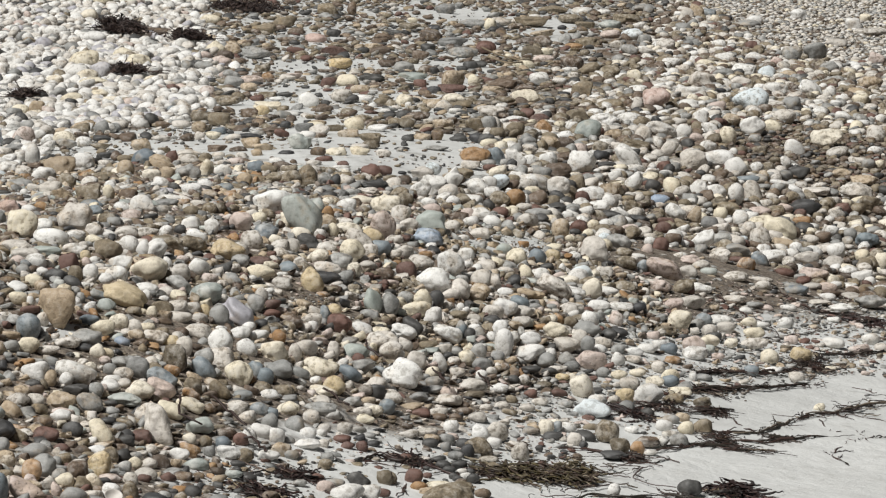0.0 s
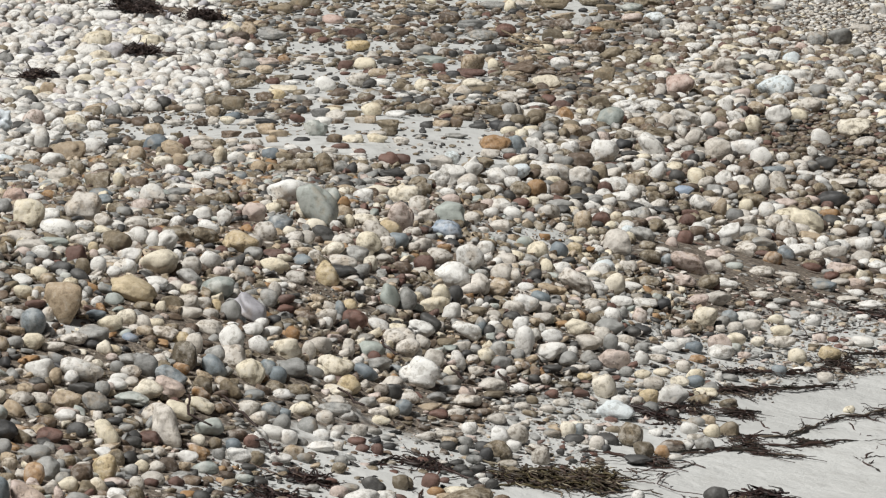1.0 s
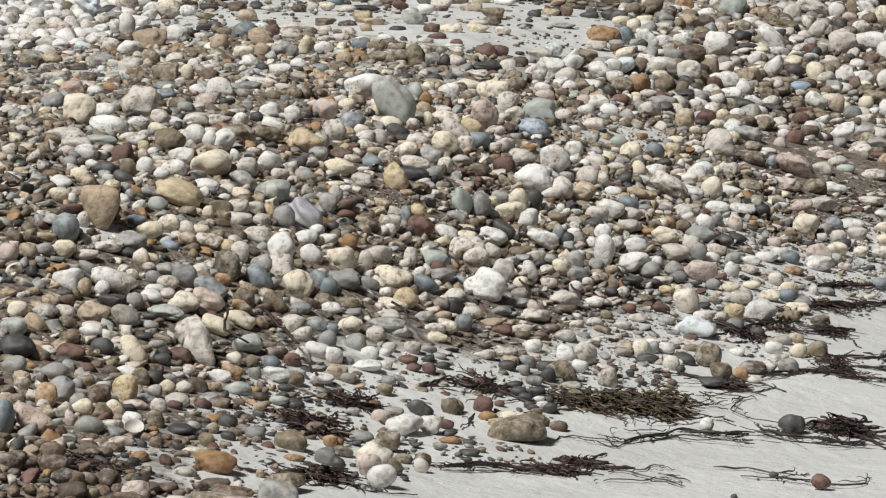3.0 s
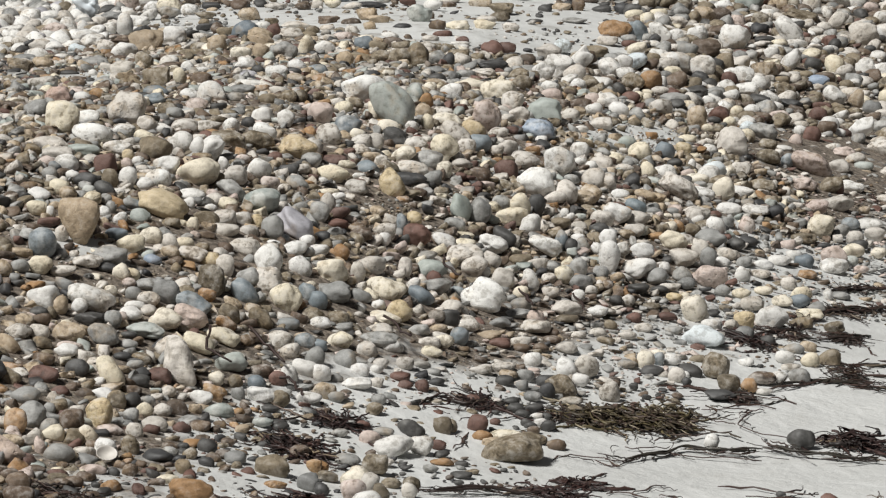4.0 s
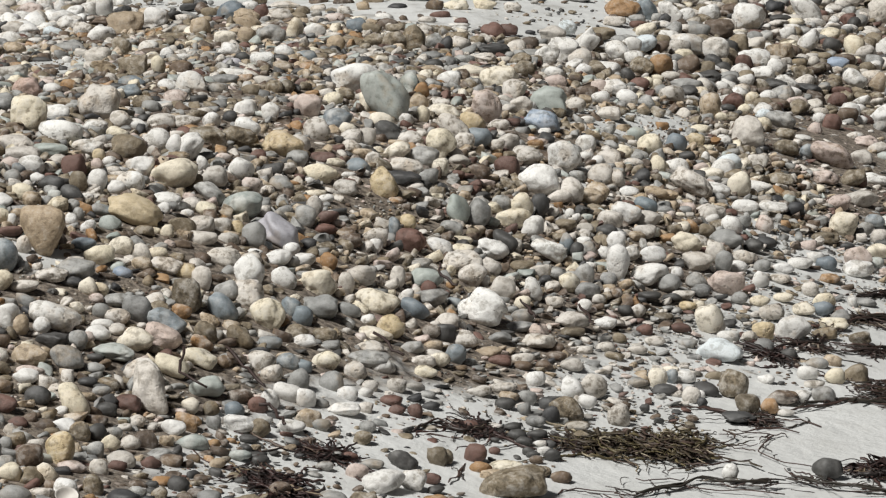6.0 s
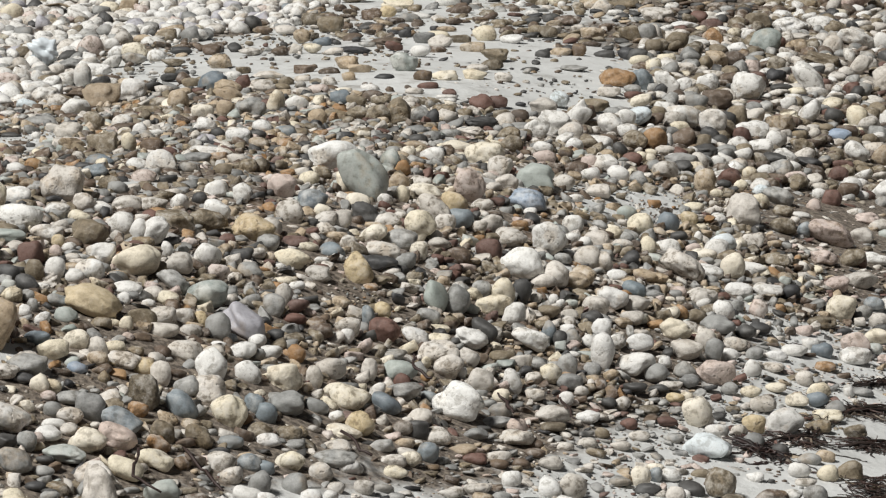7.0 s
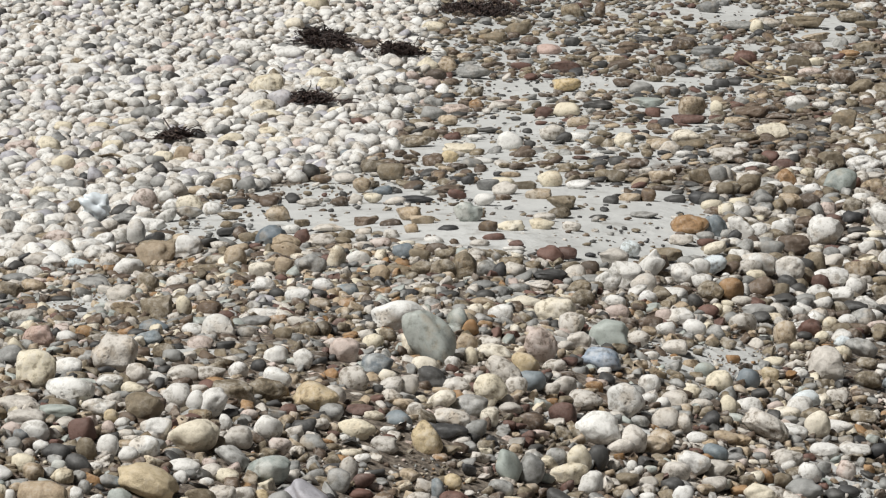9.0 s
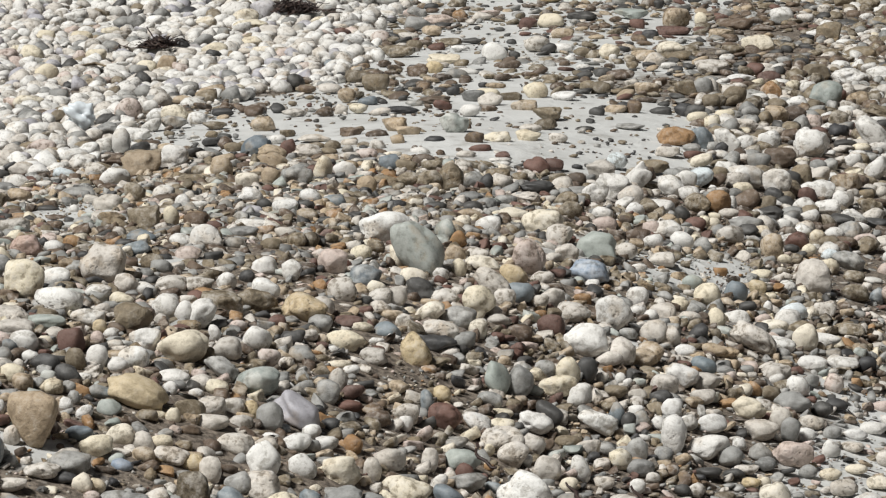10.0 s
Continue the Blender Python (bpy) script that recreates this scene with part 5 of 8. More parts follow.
pebble("W", 1.053, -0.670, 0.050, 0.035)
pebble("D", 1.175, 0.099, 0.054, 0.041)
pebble("W", 0.166, -2.595, 0.041, 0.041)
pebble("G", -0.141, -2.801, 0.040, 0.021)
pebble("B", 0.110, -2.697, 0.041, 0.033)
pebble("M", -0.193, -3.180, 0.038, 0.020)
pebble("G", -0.077, -3.012, 0.039, 0.028)
pebble("K", 0.082, -3.464, 0.037, 0.035)
pebble("K", 0.365, -2.653, 0.041, 0.029)
pebble("M", 0.391, -2.303, 0.042, 0.032)
pebble("W", 0.658, -1.991, 0.044, 0.036)
pebble("K", 0.513, -3.215, 0.038, 0.027)
pebble("K", 0.470, -3.378, 0.037, 0.037)
pebble("C", 0.912, -1.775, 0.045, 0.045)
pebble("M", 0.991, -1.858, 0.044, 0.039)
pebble("K", 1.032, -1.622, 0.045, 0.019)
pebble("C", -1.855, 4.401, 0.090, 0.070)
pebble("G", 1.278, 8.681, 0.110, 0.043)
pebble("C", 1.610, 9.856, 0.116, 0.045, 15)
pebble("W", 1.727, 10.395, 0.119, 0.060)
pebble("G", 2.140, 10.780, 0.121, 0.101)
pebble("G", 1.938, 6.315, 0.098, 0.071)
pebble("T", 2.361, 8.012, 0.107, 0.047)
pebble("W", 2.169, 5.843, 0.095, 0.058, 30)
pebble("W", 1.515, 4.673, 0.089, 0.065, 35)
pebble("W", 1.178, 3.104, 0.081, 0.032)
pebble("M", 1.314, 3.727, 0.085, 0.080, 35)
pebble("M", 2.275, 5.246, 0.092, 0.077)
pebble("T", 2.054, 4.035, 0.086, 0.038)
pebble("M", 1.644, 3.051, 0.081, 0.090)
pebble("K", 2.023, 5.307, 0.093, 0.041)
pebble("W", 0.859, 14.029, 0.144, 0.049)
pebble("P", 1.056, 11.832, 0.132, 0.058)
pebble("W", 0.712, 7.106, 0.106, 0.063)
pebble("R", 0.768, 4.360, 0.088, 0.049)
pebble("Br", 0.656, 6.502, 0.103, 0.030)
pebble("R", 0.347, 9.889, 0.121, 0.072)
pebble("Br", 0.655, 10.724, 0.126, 0.068)
pebble("B", 1.712, 14.464, 0.140, 0.070)
pebble("W", 2.372, 14.893, 0.142, 0.079)
pebble("G", 0.277, -2.636, 0.040, 0.024)
pebble("W", 1.065, 1.498, 0.059, 0.036)
pebble("C", -0.345, 1.201, 0.057, 0.073)
pebble("T", -0.184, 0.951, 0.056, 0.053)
pebble("T", -0.461, 1.015, 0.056, 0.053)
pebble("D", -0.260, 0.356, 0.053, 0.029)
pebble("K", -0.693, 1.232, 0.057, 0.035)
pebble("K", -0.175, -0.295, 0.049, 0.038)
pebble("D", -0.126, 1.955, 0.063, 0.022)
pebble("M", -0.004, 1.720, 0.059, 0.020)
pebble("W", -0.141, 1.748, 0.060, 0.020)
pebble("M", 0.014, 1.497, 0.058, 0.039)
pebble("C", -0.215, 1.678, 0.059, 0.020)
pebble("D", 0.274, 2.494, 0.066, 0.013)
pebble("G", 0.593, 1.790, 0.059, 0.033)
pebble("P", -1.281, 2.148, 0.063, 0.035)
pebble("T", -1.261, 1.868, 0.061, 0.034)
pebble("W", -0.998, 2.797, 0.068, 0.040)
pebble("M", -1.019, 1.052, 0.057, 0.025)
pebble("O", -0.967, 0.159, 0.052, 0.023)
pebble("D", 0.467, -2.345, 0.041, 0.017)
pebble("C", 0.062, -0.629, 0.049, 0.038)
pebble("Br", 1.034, 2.570, 0.066, 0.026)
pebble("W", 1.571, 2.885, 0.067, 0.089)
pebble("P", 1.769, 2.933, 0.067, 0.045)
pebble("W", 1.574, 2.395, 0.065, 0.065)
pebble("M", 1.602, 2.251, 0.064, 0.056)
pebble("W", 1.750, 1.959, 0.063, 0.042)
pebble("C", 2.095, 2.121, 0.064, 0.072)
pebble("K", 2.027, 2.040, 0.063, 0.051)
pebble("W", 1.932, 2.641, 0.066, 0.048)
pebble("M", 1.843, 2.380, 0.065, 0.039)
pebble("W", 1.669, 0.523, 0.057, 0.038)
pebble("C", 1.542, 0.412, 0.056, 0.030)
pebble("W", 1.692, 0.854, 0.058, 0.023)
pebble("P", 1.954, 1.529, 0.061, 0.024)
pebble("W", 1.849, 1.261, 0.060, 0.024)
pebble("M", 1.616, 1.165, 0.059, 0.032)
pebble("P", 1.611, 0.762, 0.058, 0.019)
pebble("M", 1.404, 0.090, 0.055, 0.037)
pebble("M", 1.666, -0.388, 0.053, 0.032)
pebble("G", -0.013, 7.830, 0.110, 0.056)
pebble("D", 0.197, -2.928, 0.038, 0.018)
pebble("M", -0.018, -1.124, 0.046, 0.028)
pebble("W", 0.531, 1.125, 0.055, 0.041)
pebble("W", 1.075, 1.973, 0.059, 0.055)
pebble("C", 1.063, 1.054, 0.055, 0.038)
pebble("D", 0.775, -0.118, 0.049, 0.040)
pebble("C", -0.229, -2.360, 0.040, 0.030)
pebble("G", -0.209, -2.451, 0.039, 0.032)
pebble("W", -0.303, -2.605, 0.039, 0.034)
pebble("W", 0.597, -1.372, 0.044, 0.055, -20)
pebble("Br", 0.677, -1.690, 0.043, 0.019)
pebble("W", 0.793, -0.846, 0.046, 0.035)
pebble("P", 1.103, -0.184, 0.049, 0.049)
pebble("G", -0.085, -3.147, 0.036, 0.034)
pebble("D", 0.112, -3.369, 0.035, 0.024)
pebble("Br", -0.010, -3.552, 0.034, 0.028)
pebble("W", 0.777, -2.064, 0.041, 0.033)
pebble("O", 1.163, -1.850, 0.042, 0.036)
pebble("M", 1.391, 11.014, 0.116, 0.082)
pebble("W", 1.406, 9.623, 0.109, 0.058)
pebble("K", 0.960, 8.171, 0.106, 0.077)
pebble("W", 1.208, 6.911, 0.096, 0.034)
pebble("G", 2.322, 10.033, 0.111, 0.072)
pebble("K", 2.311, 8.070, 0.101, 0.059)
pebble("T", 2.051, 9.329, 0.107, 0.044)
pebble("M", 1.864, 6.292, 0.092, 0.043)
pebble("W", 2.064, 6.128, 0.092, 0.048)
pebble("T", 1.086, 4.014, 0.081, 0.053)
pebble("T", 1.619, 5.209, 0.087, 0.056)
pebble("D", 1.065, 3.011, 0.076, 0.027)
pebble("M", 2.144, 4.428, 0.083, 0.034, 10)
pebble("W", 2.703, 14.030, 0.130, 0.092)
pebble("C", -0.505, 3.000, 0.065, 0.031)
pebble("G", -0.168, 3.324, 0.078, 0.042)
pebble("Br", -0.081, 2.975, 0.065, 0.024)
pebble("K", -0.049, 3.355, 0.078, 0.035)
pebble("Br", -0.007, 1.958, 0.060, 0.040)
pebble("M", 0.228, 2.111, 0.060, 0.034)
pebble("D", 0.468, 3.117, 0.077, 0.031)
pebble("T", 0.325, 3.063, 0.076, 0.030)
pebble("K", 0.508, 3.788, 0.081, 0.053)
pebble("O", 0.792, 3.943, 0.078, 0.063)
pebble("W", 0.887, 3.732, 0.077, 0.046)
pebble("W", 0.748, 3.821, 0.078, 0.027)
pebble("W", 0.762, 2.553, 0.060, 0.049)
pebble("R", 0.625, 2.218, 0.058, 0.024)
pebble("W", -1.927, 4.282, 0.082, 0.049)
pebble("W", -1.081, 2.000, 0.058, 0.075)
pebble("D", -0.958, 3.035, 0.077, 0.027)
pebble("C", -1.061, 3.819, 0.079, 0.043)
pebble("M", -1.004, 3.947, 0.080, 0.036)
pebble("T", -1.210, 9.543, 0.112, 0.050)
pebble("C", -1.090, 8.741, 0.107, 0.075)
pebble("Br", -0.783, 9.741, 0.117, 0.041)
pebble("K", -0.743, 12.281, 0.132, 0.082)
pebble("T", -0.118, 5.986, 0.094, 0.042)
pebble("W", -0.058, 5.355, 0.090, 0.036)
pebble("D", -0.461, 5.806, 0.093, 0.021)
pebble("W", -0.979, 7.075, 0.097, 0.044)
pebble("Br", 0.119, 7.757, 0.105, 0.046)
pebble("M", 0.329, 4.803, 0.087, 0.050)
pebble("K", 0.594, 5.332, 0.090, 0.040)
pebble("Br", 0.751, 5.171, 0.085, 0.030)
pebble("G", -0.038, 13.202, 0.137, 0.067)
pebble("K", 0.891, 12.630, 0.133, 0.047)
pebble("Y", 0.947, -1.108, 0.044, 0.021)
pebble("T", -0.487, -2.781, 0.037, 0.020)
pebble("D", 0.711, -2.229, 0.039, 0.040)
pebble("W", 1.240, -0.344, 0.047, 0.032)
pebble("B", 0.029, -1.789, 0.041, 0.019)
pebble("W", 0.086, -1.756, 0.041, 0.031)
pebble("G", 0.318, -2.875, 0.036, 0.019)
pebble("Br", -0.188, 4.661, 0.085, 0.036)
pebble("G", -1.012, 7.393, 0.098, 0.056)
pebble("C", 0.935, -1.650, 0.041, 0.020)
pebble("D", 1.242, 2.639, 0.061, 0.053)
pebble("B", 1.524, -0.425, 0.049, 0.035)
pebble("G", 1.018, -0.711, 0.045, 0.062)
pebble("M", 1.231, -0.689, 0.045, 0.037)
pebble("T", -0.338, -2.646, 0.037, 0.045)
pebble("W", -1.258, 4.582, 0.082, 0.051)
pebble("C", -1.814, 5.062, 0.085, 0.058)
pebble("L", -1.071, 4.469, 0.081, 0.046)
pebble("C", -2.022, 5.773, 0.089, 0.051)
pebble("M", 0.091, -1.416, 0.042, 0.058)
pebble("Br", 0.665, -1.851, 0.040, 0.022)
pebble("W", -1.733, 5.476, 0.087, 0.050)
pebble("C", -1.221, 5.368, 0.086, 0.041)
pebble("W", -0.901, 5.603, 0.087, 0.065)
pebble("T", 0.130, -3.020, 0.035, 0.021)
pebble("Br", 0.892, 2.916, 0.059, 0.045)
pebble("M", -0.354, -1.584, 0.041, 0.019)
pebble("G", -0.529, -1.842, 0.039, 0.034)
pebble("W", -0.481, -1.804, 0.040, 0.026)
pebble("W", -0.357, -1.870, 0.039, 0.021)
pebble("P", 0.590, 0.916, 0.051, 0.037)
pebble("K", 0.006, -0.224, 0.046, 0.037)
pebble("C", 0.309, -0.728, 0.044, 0.047)
pebble("M", 0.322, -0.528, 0.045, 0.030)
pebble("W", 0.658, -0.112, 0.046, 0.031)
pebble("W", 0.095, -1.261, 0.042, 0.022)
pebble("M", 0.412, -0.340, 0.046, 0.036)
pebble("W", 0.894, 1.694, 0.054, 0.029, 25)
pebble("T", 1.395, 2.197, 0.056, 0.063)
pebble("D", 0.876, 0.311, 0.048, 0.029)
pebble("C", 0.717, 0.096, 0.047, 0.032)
pebble("C", 0.811, 0.050, 0.047, 0.053)
pebble("W", 1.331, 1.304, 0.052, 0.028)
pebble("C", 0.871, 1.240, 0.052, 0.035)
pebble("W", -0.313, -2.066, 0.038, 0.031, -20)
pebble("W", 0.020, -1.858, 0.039, 0.018)
pebble("D", -0.182, -2.653, 0.036, 0.017)
pebble("O", 0.170, -1.748, 0.040, 0.045)
pebble("D", 0.112, -1.670, 0.040, 0.029)
pebble("W", 0.343, -1.753, 0.040, 0.040, 25)
pebble("W", 0.679, -0.874, 0.043, 0.026)
pebble("G", 0.698, -0.933, 0.043, 0.043)
pebble("B", 0.444, -1.637, 0.040, 0.029)
pebble("C", 0.581, -1.456, 0.041, 0.030)
pebble("M", 0.740, -1.649, 0.040, 0.019)
pebble("R", 0.381, -1.616, 0.040, 0.035)
pebble("M", 0.222, -1.841, 0.039, 0.052)
pebble("G", 0.757, -1.110, 0.042, 0.037)
pebble("W", 1.110, -0.729, 0.044, 0.041)
pebble("P", 1.219, -0.223, 0.046, 0.028)
pebble("N", 1.394, -0.211, 0.046, 0.028)
pebble("C", 1.471, -0.026, 0.047, 0.031)
pebble("P", 1.425, -0.269, 0.046, 0.021)
pebble("G", 1.109, -0.581, 0.044, 0.030)
pebble("W", 1.020, -1.226, 0.042, 0.056, -20)
pebble("M", 1.098, -1.249, 0.042, 0.028)
pebble("G", 1.064, -0.932, 0.043, 0.029)
pebble("R", 0.859, -1.386, 0.041, 0.025)
pebble("M", 0.835, -1.262, 0.042, 0.030)
pebble("D", -0.145, -2.782, 0.035, 0.017)
pebble("C", 0.028, -2.743, 0.036, 0.031)
pebble("K", 0.067, -2.725, 0.036, 0.031)
pebble("K", -0.184, -3.082, 0.034, 0.016)
pebble("M", -0.050, -2.903, 0.035, 0.026)
pebble("Br", 0.121, -3.150, 0.034, 0.020)
pebble("O", 0.312, -3.223, 0.033, 0.029)
pebble("R", 0.196, -3.360, 0.033, 0.018)
pebble("G", 0.169, -2.691, 0.036, 0.017)
pebble("G", -0.282, -3.111, 0.034, 0.027)
pebble("G", 0.259, -2.516, 0.036, 0.022, 20)
pebble("G", 0.365, -2.579, 0.036, 0.024)
pebble("M", 0.340, -2.344, 0.037, 0.025)
pebble("R", 0.407, -2.430, 0.037, 0.022)
pebble("G", 0.454, -2.278, 0.037, 0.015)
pebble("D", 0.640, -2.348, 0.037, 0.020)
pebble("D", 0.696, -2.140, 0.038, 0.030)
pebble("D", 0.671, -2.418, 0.037, 0.017)
pebble("D", 0.538, -2.874, 0.035, 0.016)
pebble("O", 0.323, -3.205, 0.034, 0.025)
pebble("R", 0.355, -2.773, 0.035, 0.019)
pebble("D", 0.354, -3.415, 0.033, 0.026)
pebble("W", 1.148, -1.589, 0.040, 0.024)
pebble("W", 1.100, -2.474, 0.036, 0.036)
pebble("R", -0.525, 1.697, 0.054, 0.056)
pebble("M", 0.519, -3.305, 0.033, 0.031)
pebble("P", 2.654, 10.946, 0.108, 0.088)
pebble("Z", 1.924, 9.052, 0.100, 0.081)
pebble("M", 1.213, 4.126, 0.077, 0.072)
pebble("W", 1.489, 4.106, 0.077, 0.053)
pebble("C", 1.582, 4.426, 0.078, 0.088)
pebble("C", 1.802, 5.048, 0.081, 0.066)
pebble("K", -0.726, 1.936, 0.057, 0.028)
pebble("G", -1.840, 8.466, 0.101, 0.055)
pebble("G", 0.531, -3.024, 0.034, 0.017)
pebble("D", 0.578, 3.117, 0.070, 0.052)
pebble("L", -1.999, 8.507, 0.101, 0.069)
pebble("D", 0.735, -2.494, 0.036, 0.027)
pebble("W", 0.963, 0.668, 0.049, 0.030)
pebble("P", 0.916, 0.228, 0.047, 0.029)
pebble("C", -2.027, 10.520, 0.111, 0.083)
pebble("D", -0.346, 0.257, 0.046, 0.038)
pebble("Br", -0.601, 2.897, 0.061, 0.034)
pebble("Y", 0.892, 0.518, 0.048, 0.043)
pebble("W", -1.832, 10.440, 0.110, 0.053)
pebble("O", -0.672, -0.530, 0.044, 0.036)
pebble("P", -0.161, -1.201, 0.041, 0.025)
pebble("C", -2.179, 5.808, 0.085, 0.046)
pebble("G", 0.749, 0.097, 0.046, 0.028)
pebble("T", -1.181, 3.515, 0.072, 0.035)
pebble("K", 0.321, -0.898, 0.042, 0.026)
pebble("G", -1.641, 3.649, 0.073, 0.053)
pebble("M", -0.792, 5.276, 0.081, 0.044)
pebble("Br", -0.495, 4.406, 0.079, 0.042)
pebble("W", 0.624, -0.109, 0.045, 0.028)
pebble("C", -1.540, 4.678, 0.078, 0.057)
pebble("W", 0.177, -0.344, 0.044, 0.030)
pebble("C", -1.950, 5.976, 0.085, 0.046)
pebble("C", -1.635, 6.400, 0.087, 0.053)
pebble("W", -1.081, 5.724, 0.083, 0.065)
pebble("R", -0.094, -1.083, 0.041, 0.028)
pebble("W", 0.152, -0.817, 0.042, 0.035)
pebble("T", -1.477, 4.736, 0.078, 0.071)
pebble("T", -0.616, -0.832, 0.042, 0.026)
pebble("W", -0.269, -1.252, 0.040, 0.055)
pebble("W", 1.110, 2.783, 0.058, 0.040)
pebble("M", 1.692, 2.953, 0.058, 0.036)
pebble("W", 1.623, 2.551, 0.057, 0.044)
pebble("C", 1.499, 2.406, 0.056, 0.052)
pebble("W", 1.777, 2.103, 0.055, 0.047)
pebble("W", 1.539, 0.613, 0.049, 0.023)
pebble("W", 2.058, 1.565, 0.053, 0.041)
pebble("P", 1.676, 0.255, 0.048, 0.030)
pebble("M", 1.981, 0.400, 0.049, 0.026)
pebble("T", -0.156, 3.888, 0.074, 0.018)
pebble("D", 0.180, 4.343, 0.076, 0.034)
pebble("D", 0.541, 3.128, 0.066, 0.048)
pebble("K", 0.227, 3.675, 0.072, 0.046)
pebble("G", 0.566, 3.799, 0.070, 0.066)
pebble("K", -1.508, 3.120, 0.068, 0.041)
pebble("Br", -0.868, 3.166, 0.070, 0.028)
pebble("Br", -0.998, 8.349, 0.098, 0.048)
pebble("R", -0.679, 9.046, 0.102, 0.035)
pebble("D", -1.092, 7.528, 0.090, 0.050)
pebble("G", -0.832, 6.990, 0.091, 0.045)
pebble("K", -0.726, 7.522, 0.093, 0.046)
pebble("G", -1.033, 6.446, 0.085, 0.038)
pebble("T", -0.664, 6.152, 0.086, 0.042)
pebble("W", -1.070, 6.615, 0.085, 0.057)
pebble("W", -1.307, 8.939, 0.098, 0.065)
pebble("W", -1.415, 8.656, 0.096, 0.048)
pebble("R", -1.033, 6.132, 0.083, 0.037)
pebble("M", -0.730, 5.949, 0.085, 0.033)
pebble("Br", -0.796, 10.531, 0.110, 0.038)
pebble("M", -0.538, 6.863, 0.090, 0.035)
pebble("Br", -0.279, 10.475, 0.109, 0.043)
pebble("D", -0.213, 10.944, 0.111, 0.033)
pebble("T", -0.284, 9.677, 0.105, 0.036)
pebble("Br", -0.124, 8.250, 0.097, 0.038)
pebble("D", 0.987, 6.918, 0.086, 0.033)
pebble("Br", 0.020, 8.955, 0.101, 0.054)
pebble("C", 0.145, 5.058, 0.080, 0.059)
pebble("O", 0.844, 10.709, 0.109, 0.038)
pebble("G", 1.169, 10.447, 0.104, 0.067)
pebble("M", 1.276, 10.553, 0.100, 0.047)
pebble("C", 1.194, 7.753, 0.088, 0.076)
pebble("G", 1.569, 11.428, 0.104, 0.055)
pebble("P", 1.572, 5.790, 0.079, 0.053)
pebble("W", 1.477, 5.036, 0.076, 0.076)
pebble("W", 1.994, 9.007, 0.093, 0.044)
pebble("C", 2.323, 7.148, 0.085, 0.068)
pebble("W", 1.391, 4.410, 0.073, 0.073)
pebble("K", 1.034, 3.441, 0.069, 0.060)
pebble("M", 1.941, 3.689, 0.070, 0.023)
pebble("K", 1.719, 4.339, 0.073, 0.034)
pebble("T", 1.639, 14.343, 0.116, 0.109)
pebble("W", 2.028, 14.049, 0.115, 0.069)
pebble("G", 1.530, 12.889, 0.110, 0.066)
pebble("C", 0.146, 0.366, 0.045, 0.039)
pebble("O", 0.170, 0.066, 0.044, 0.044)
pebble("K", 0.723, 1.905, 0.051, 0.048)
pebble("D", 0.918, 1.760, 0.051, 0.036)
pebble("G", 0.759, 1.100, 0.048, 0.034)
pebble("W", 0.928, 1.408, 0.049, 0.039)
pebble("C", 1.022, 1.385, 0.049, 0.039)
pebble("P", 1.211, 1.200, 0.048, 0.041)
pebble("Y", 0.285, -1.213, 0.039, 0.036)
pebble("W", 0.289, -1.982, 0.036, 0.026)
pebble("R", 0.525, -2.808, 0.033, 0.023)
pebble("G", -0.287, 1.133, 0.047, 0.016)
pebble("D", -0.170, 0.113, 0.043, 0.017)
pebble("W", -0.563, 0.276, 0.044, 0.044)
pebble("C", -0.518, -0.099, 0.042, 0.056)
pebble("K", -0.143, -0.278, 0.041, 0.041)
pebble("G", -0.320, 0.969, 0.047, 0.022)
pebble("M", -0.277, 1.822, 0.050, 0.030)
pebble("M", -0.378, 1.929, 0.053, 0.022)
pebble("M", -0.319, 1.593, 0.049, 0.030)
pebble("C", 0.646, 2.898, 0.054, 0.051)
pebble("W", 0.846, 1.468, 0.048, 0.032)
pebble("K", 0.514, 1.015, 0.046, 0.028)
pebble("W", -1.003, 2.040, 0.054, 0.022)
pebble("W", -0.619, 2.087, 0.054, 0.028)
pebble("D", -0.215, -0.769, 0.040, 0.035)
pebble("W", 0.597, 0.367, 0.044, 0.023)
pebble("M", 0.314, -1.651, 0.036, 0.050)
pebble("R", 0.443, -2.420, 0.033, 0.031)
pebble("C", 0.903, -0.467, 0.040, 0.032)
pebble("P", -0.230, -2.395, 0.033, 0.021)
pebble("G", 0.562, -1.527, 0.036, 0.020)
pebble("B", -0.518, 3.302, 0.067, 0.031)
pebble("D", 0.888, 3.176, 0.063, 0.033)
pebble("T", -0.997, 8.758, 0.095, 0.074)
pebble("K", 0.034, 5.175, 0.076, 0.036)
pebble("B", 0.644, -0.960, 0.038, 0.052)
pebble("C", 1.773, 2.750, 0.053, 0.035)
pebble("Z", 1.567, 2.016, 0.051, 0.029)
pebble("W", 2.027, 1.709, 0.049, 0.041)
pebble("G", 2.010, 2.667, 0.053, 0.048)
pebble("W", 1.845, 0.814, 0.046, 0.019)
pebble("G", 1.368, 0.135, 0.044, 0.037)
pebble("M", 0.347, -2.474, 0.032, 0.025)
pebble("W", 1.003, 5.901, 0.075, 0.032)
pebble("K", 0.968, 5.313, 0.072, 0.046)
pebble("W", 1.662, 9.376, 0.089, 0.038)
pebble("W", 2.234, 7.130, 0.079, 0.051)
pebble("P", 1.443, 4.300, 0.068, 0.053)
pebble("P", 0.954, 3.306, 0.064, 0.050)
pebble("W", 2.240, 4.773, 0.070, 0.040)
pebble("N", -0.417, -1.921, 0.034, 0.029)
pebble("G", -0.107, 0.767, 0.044, 0.027)
pebble("G", 0.100, 0.420, 0.042, 0.023)
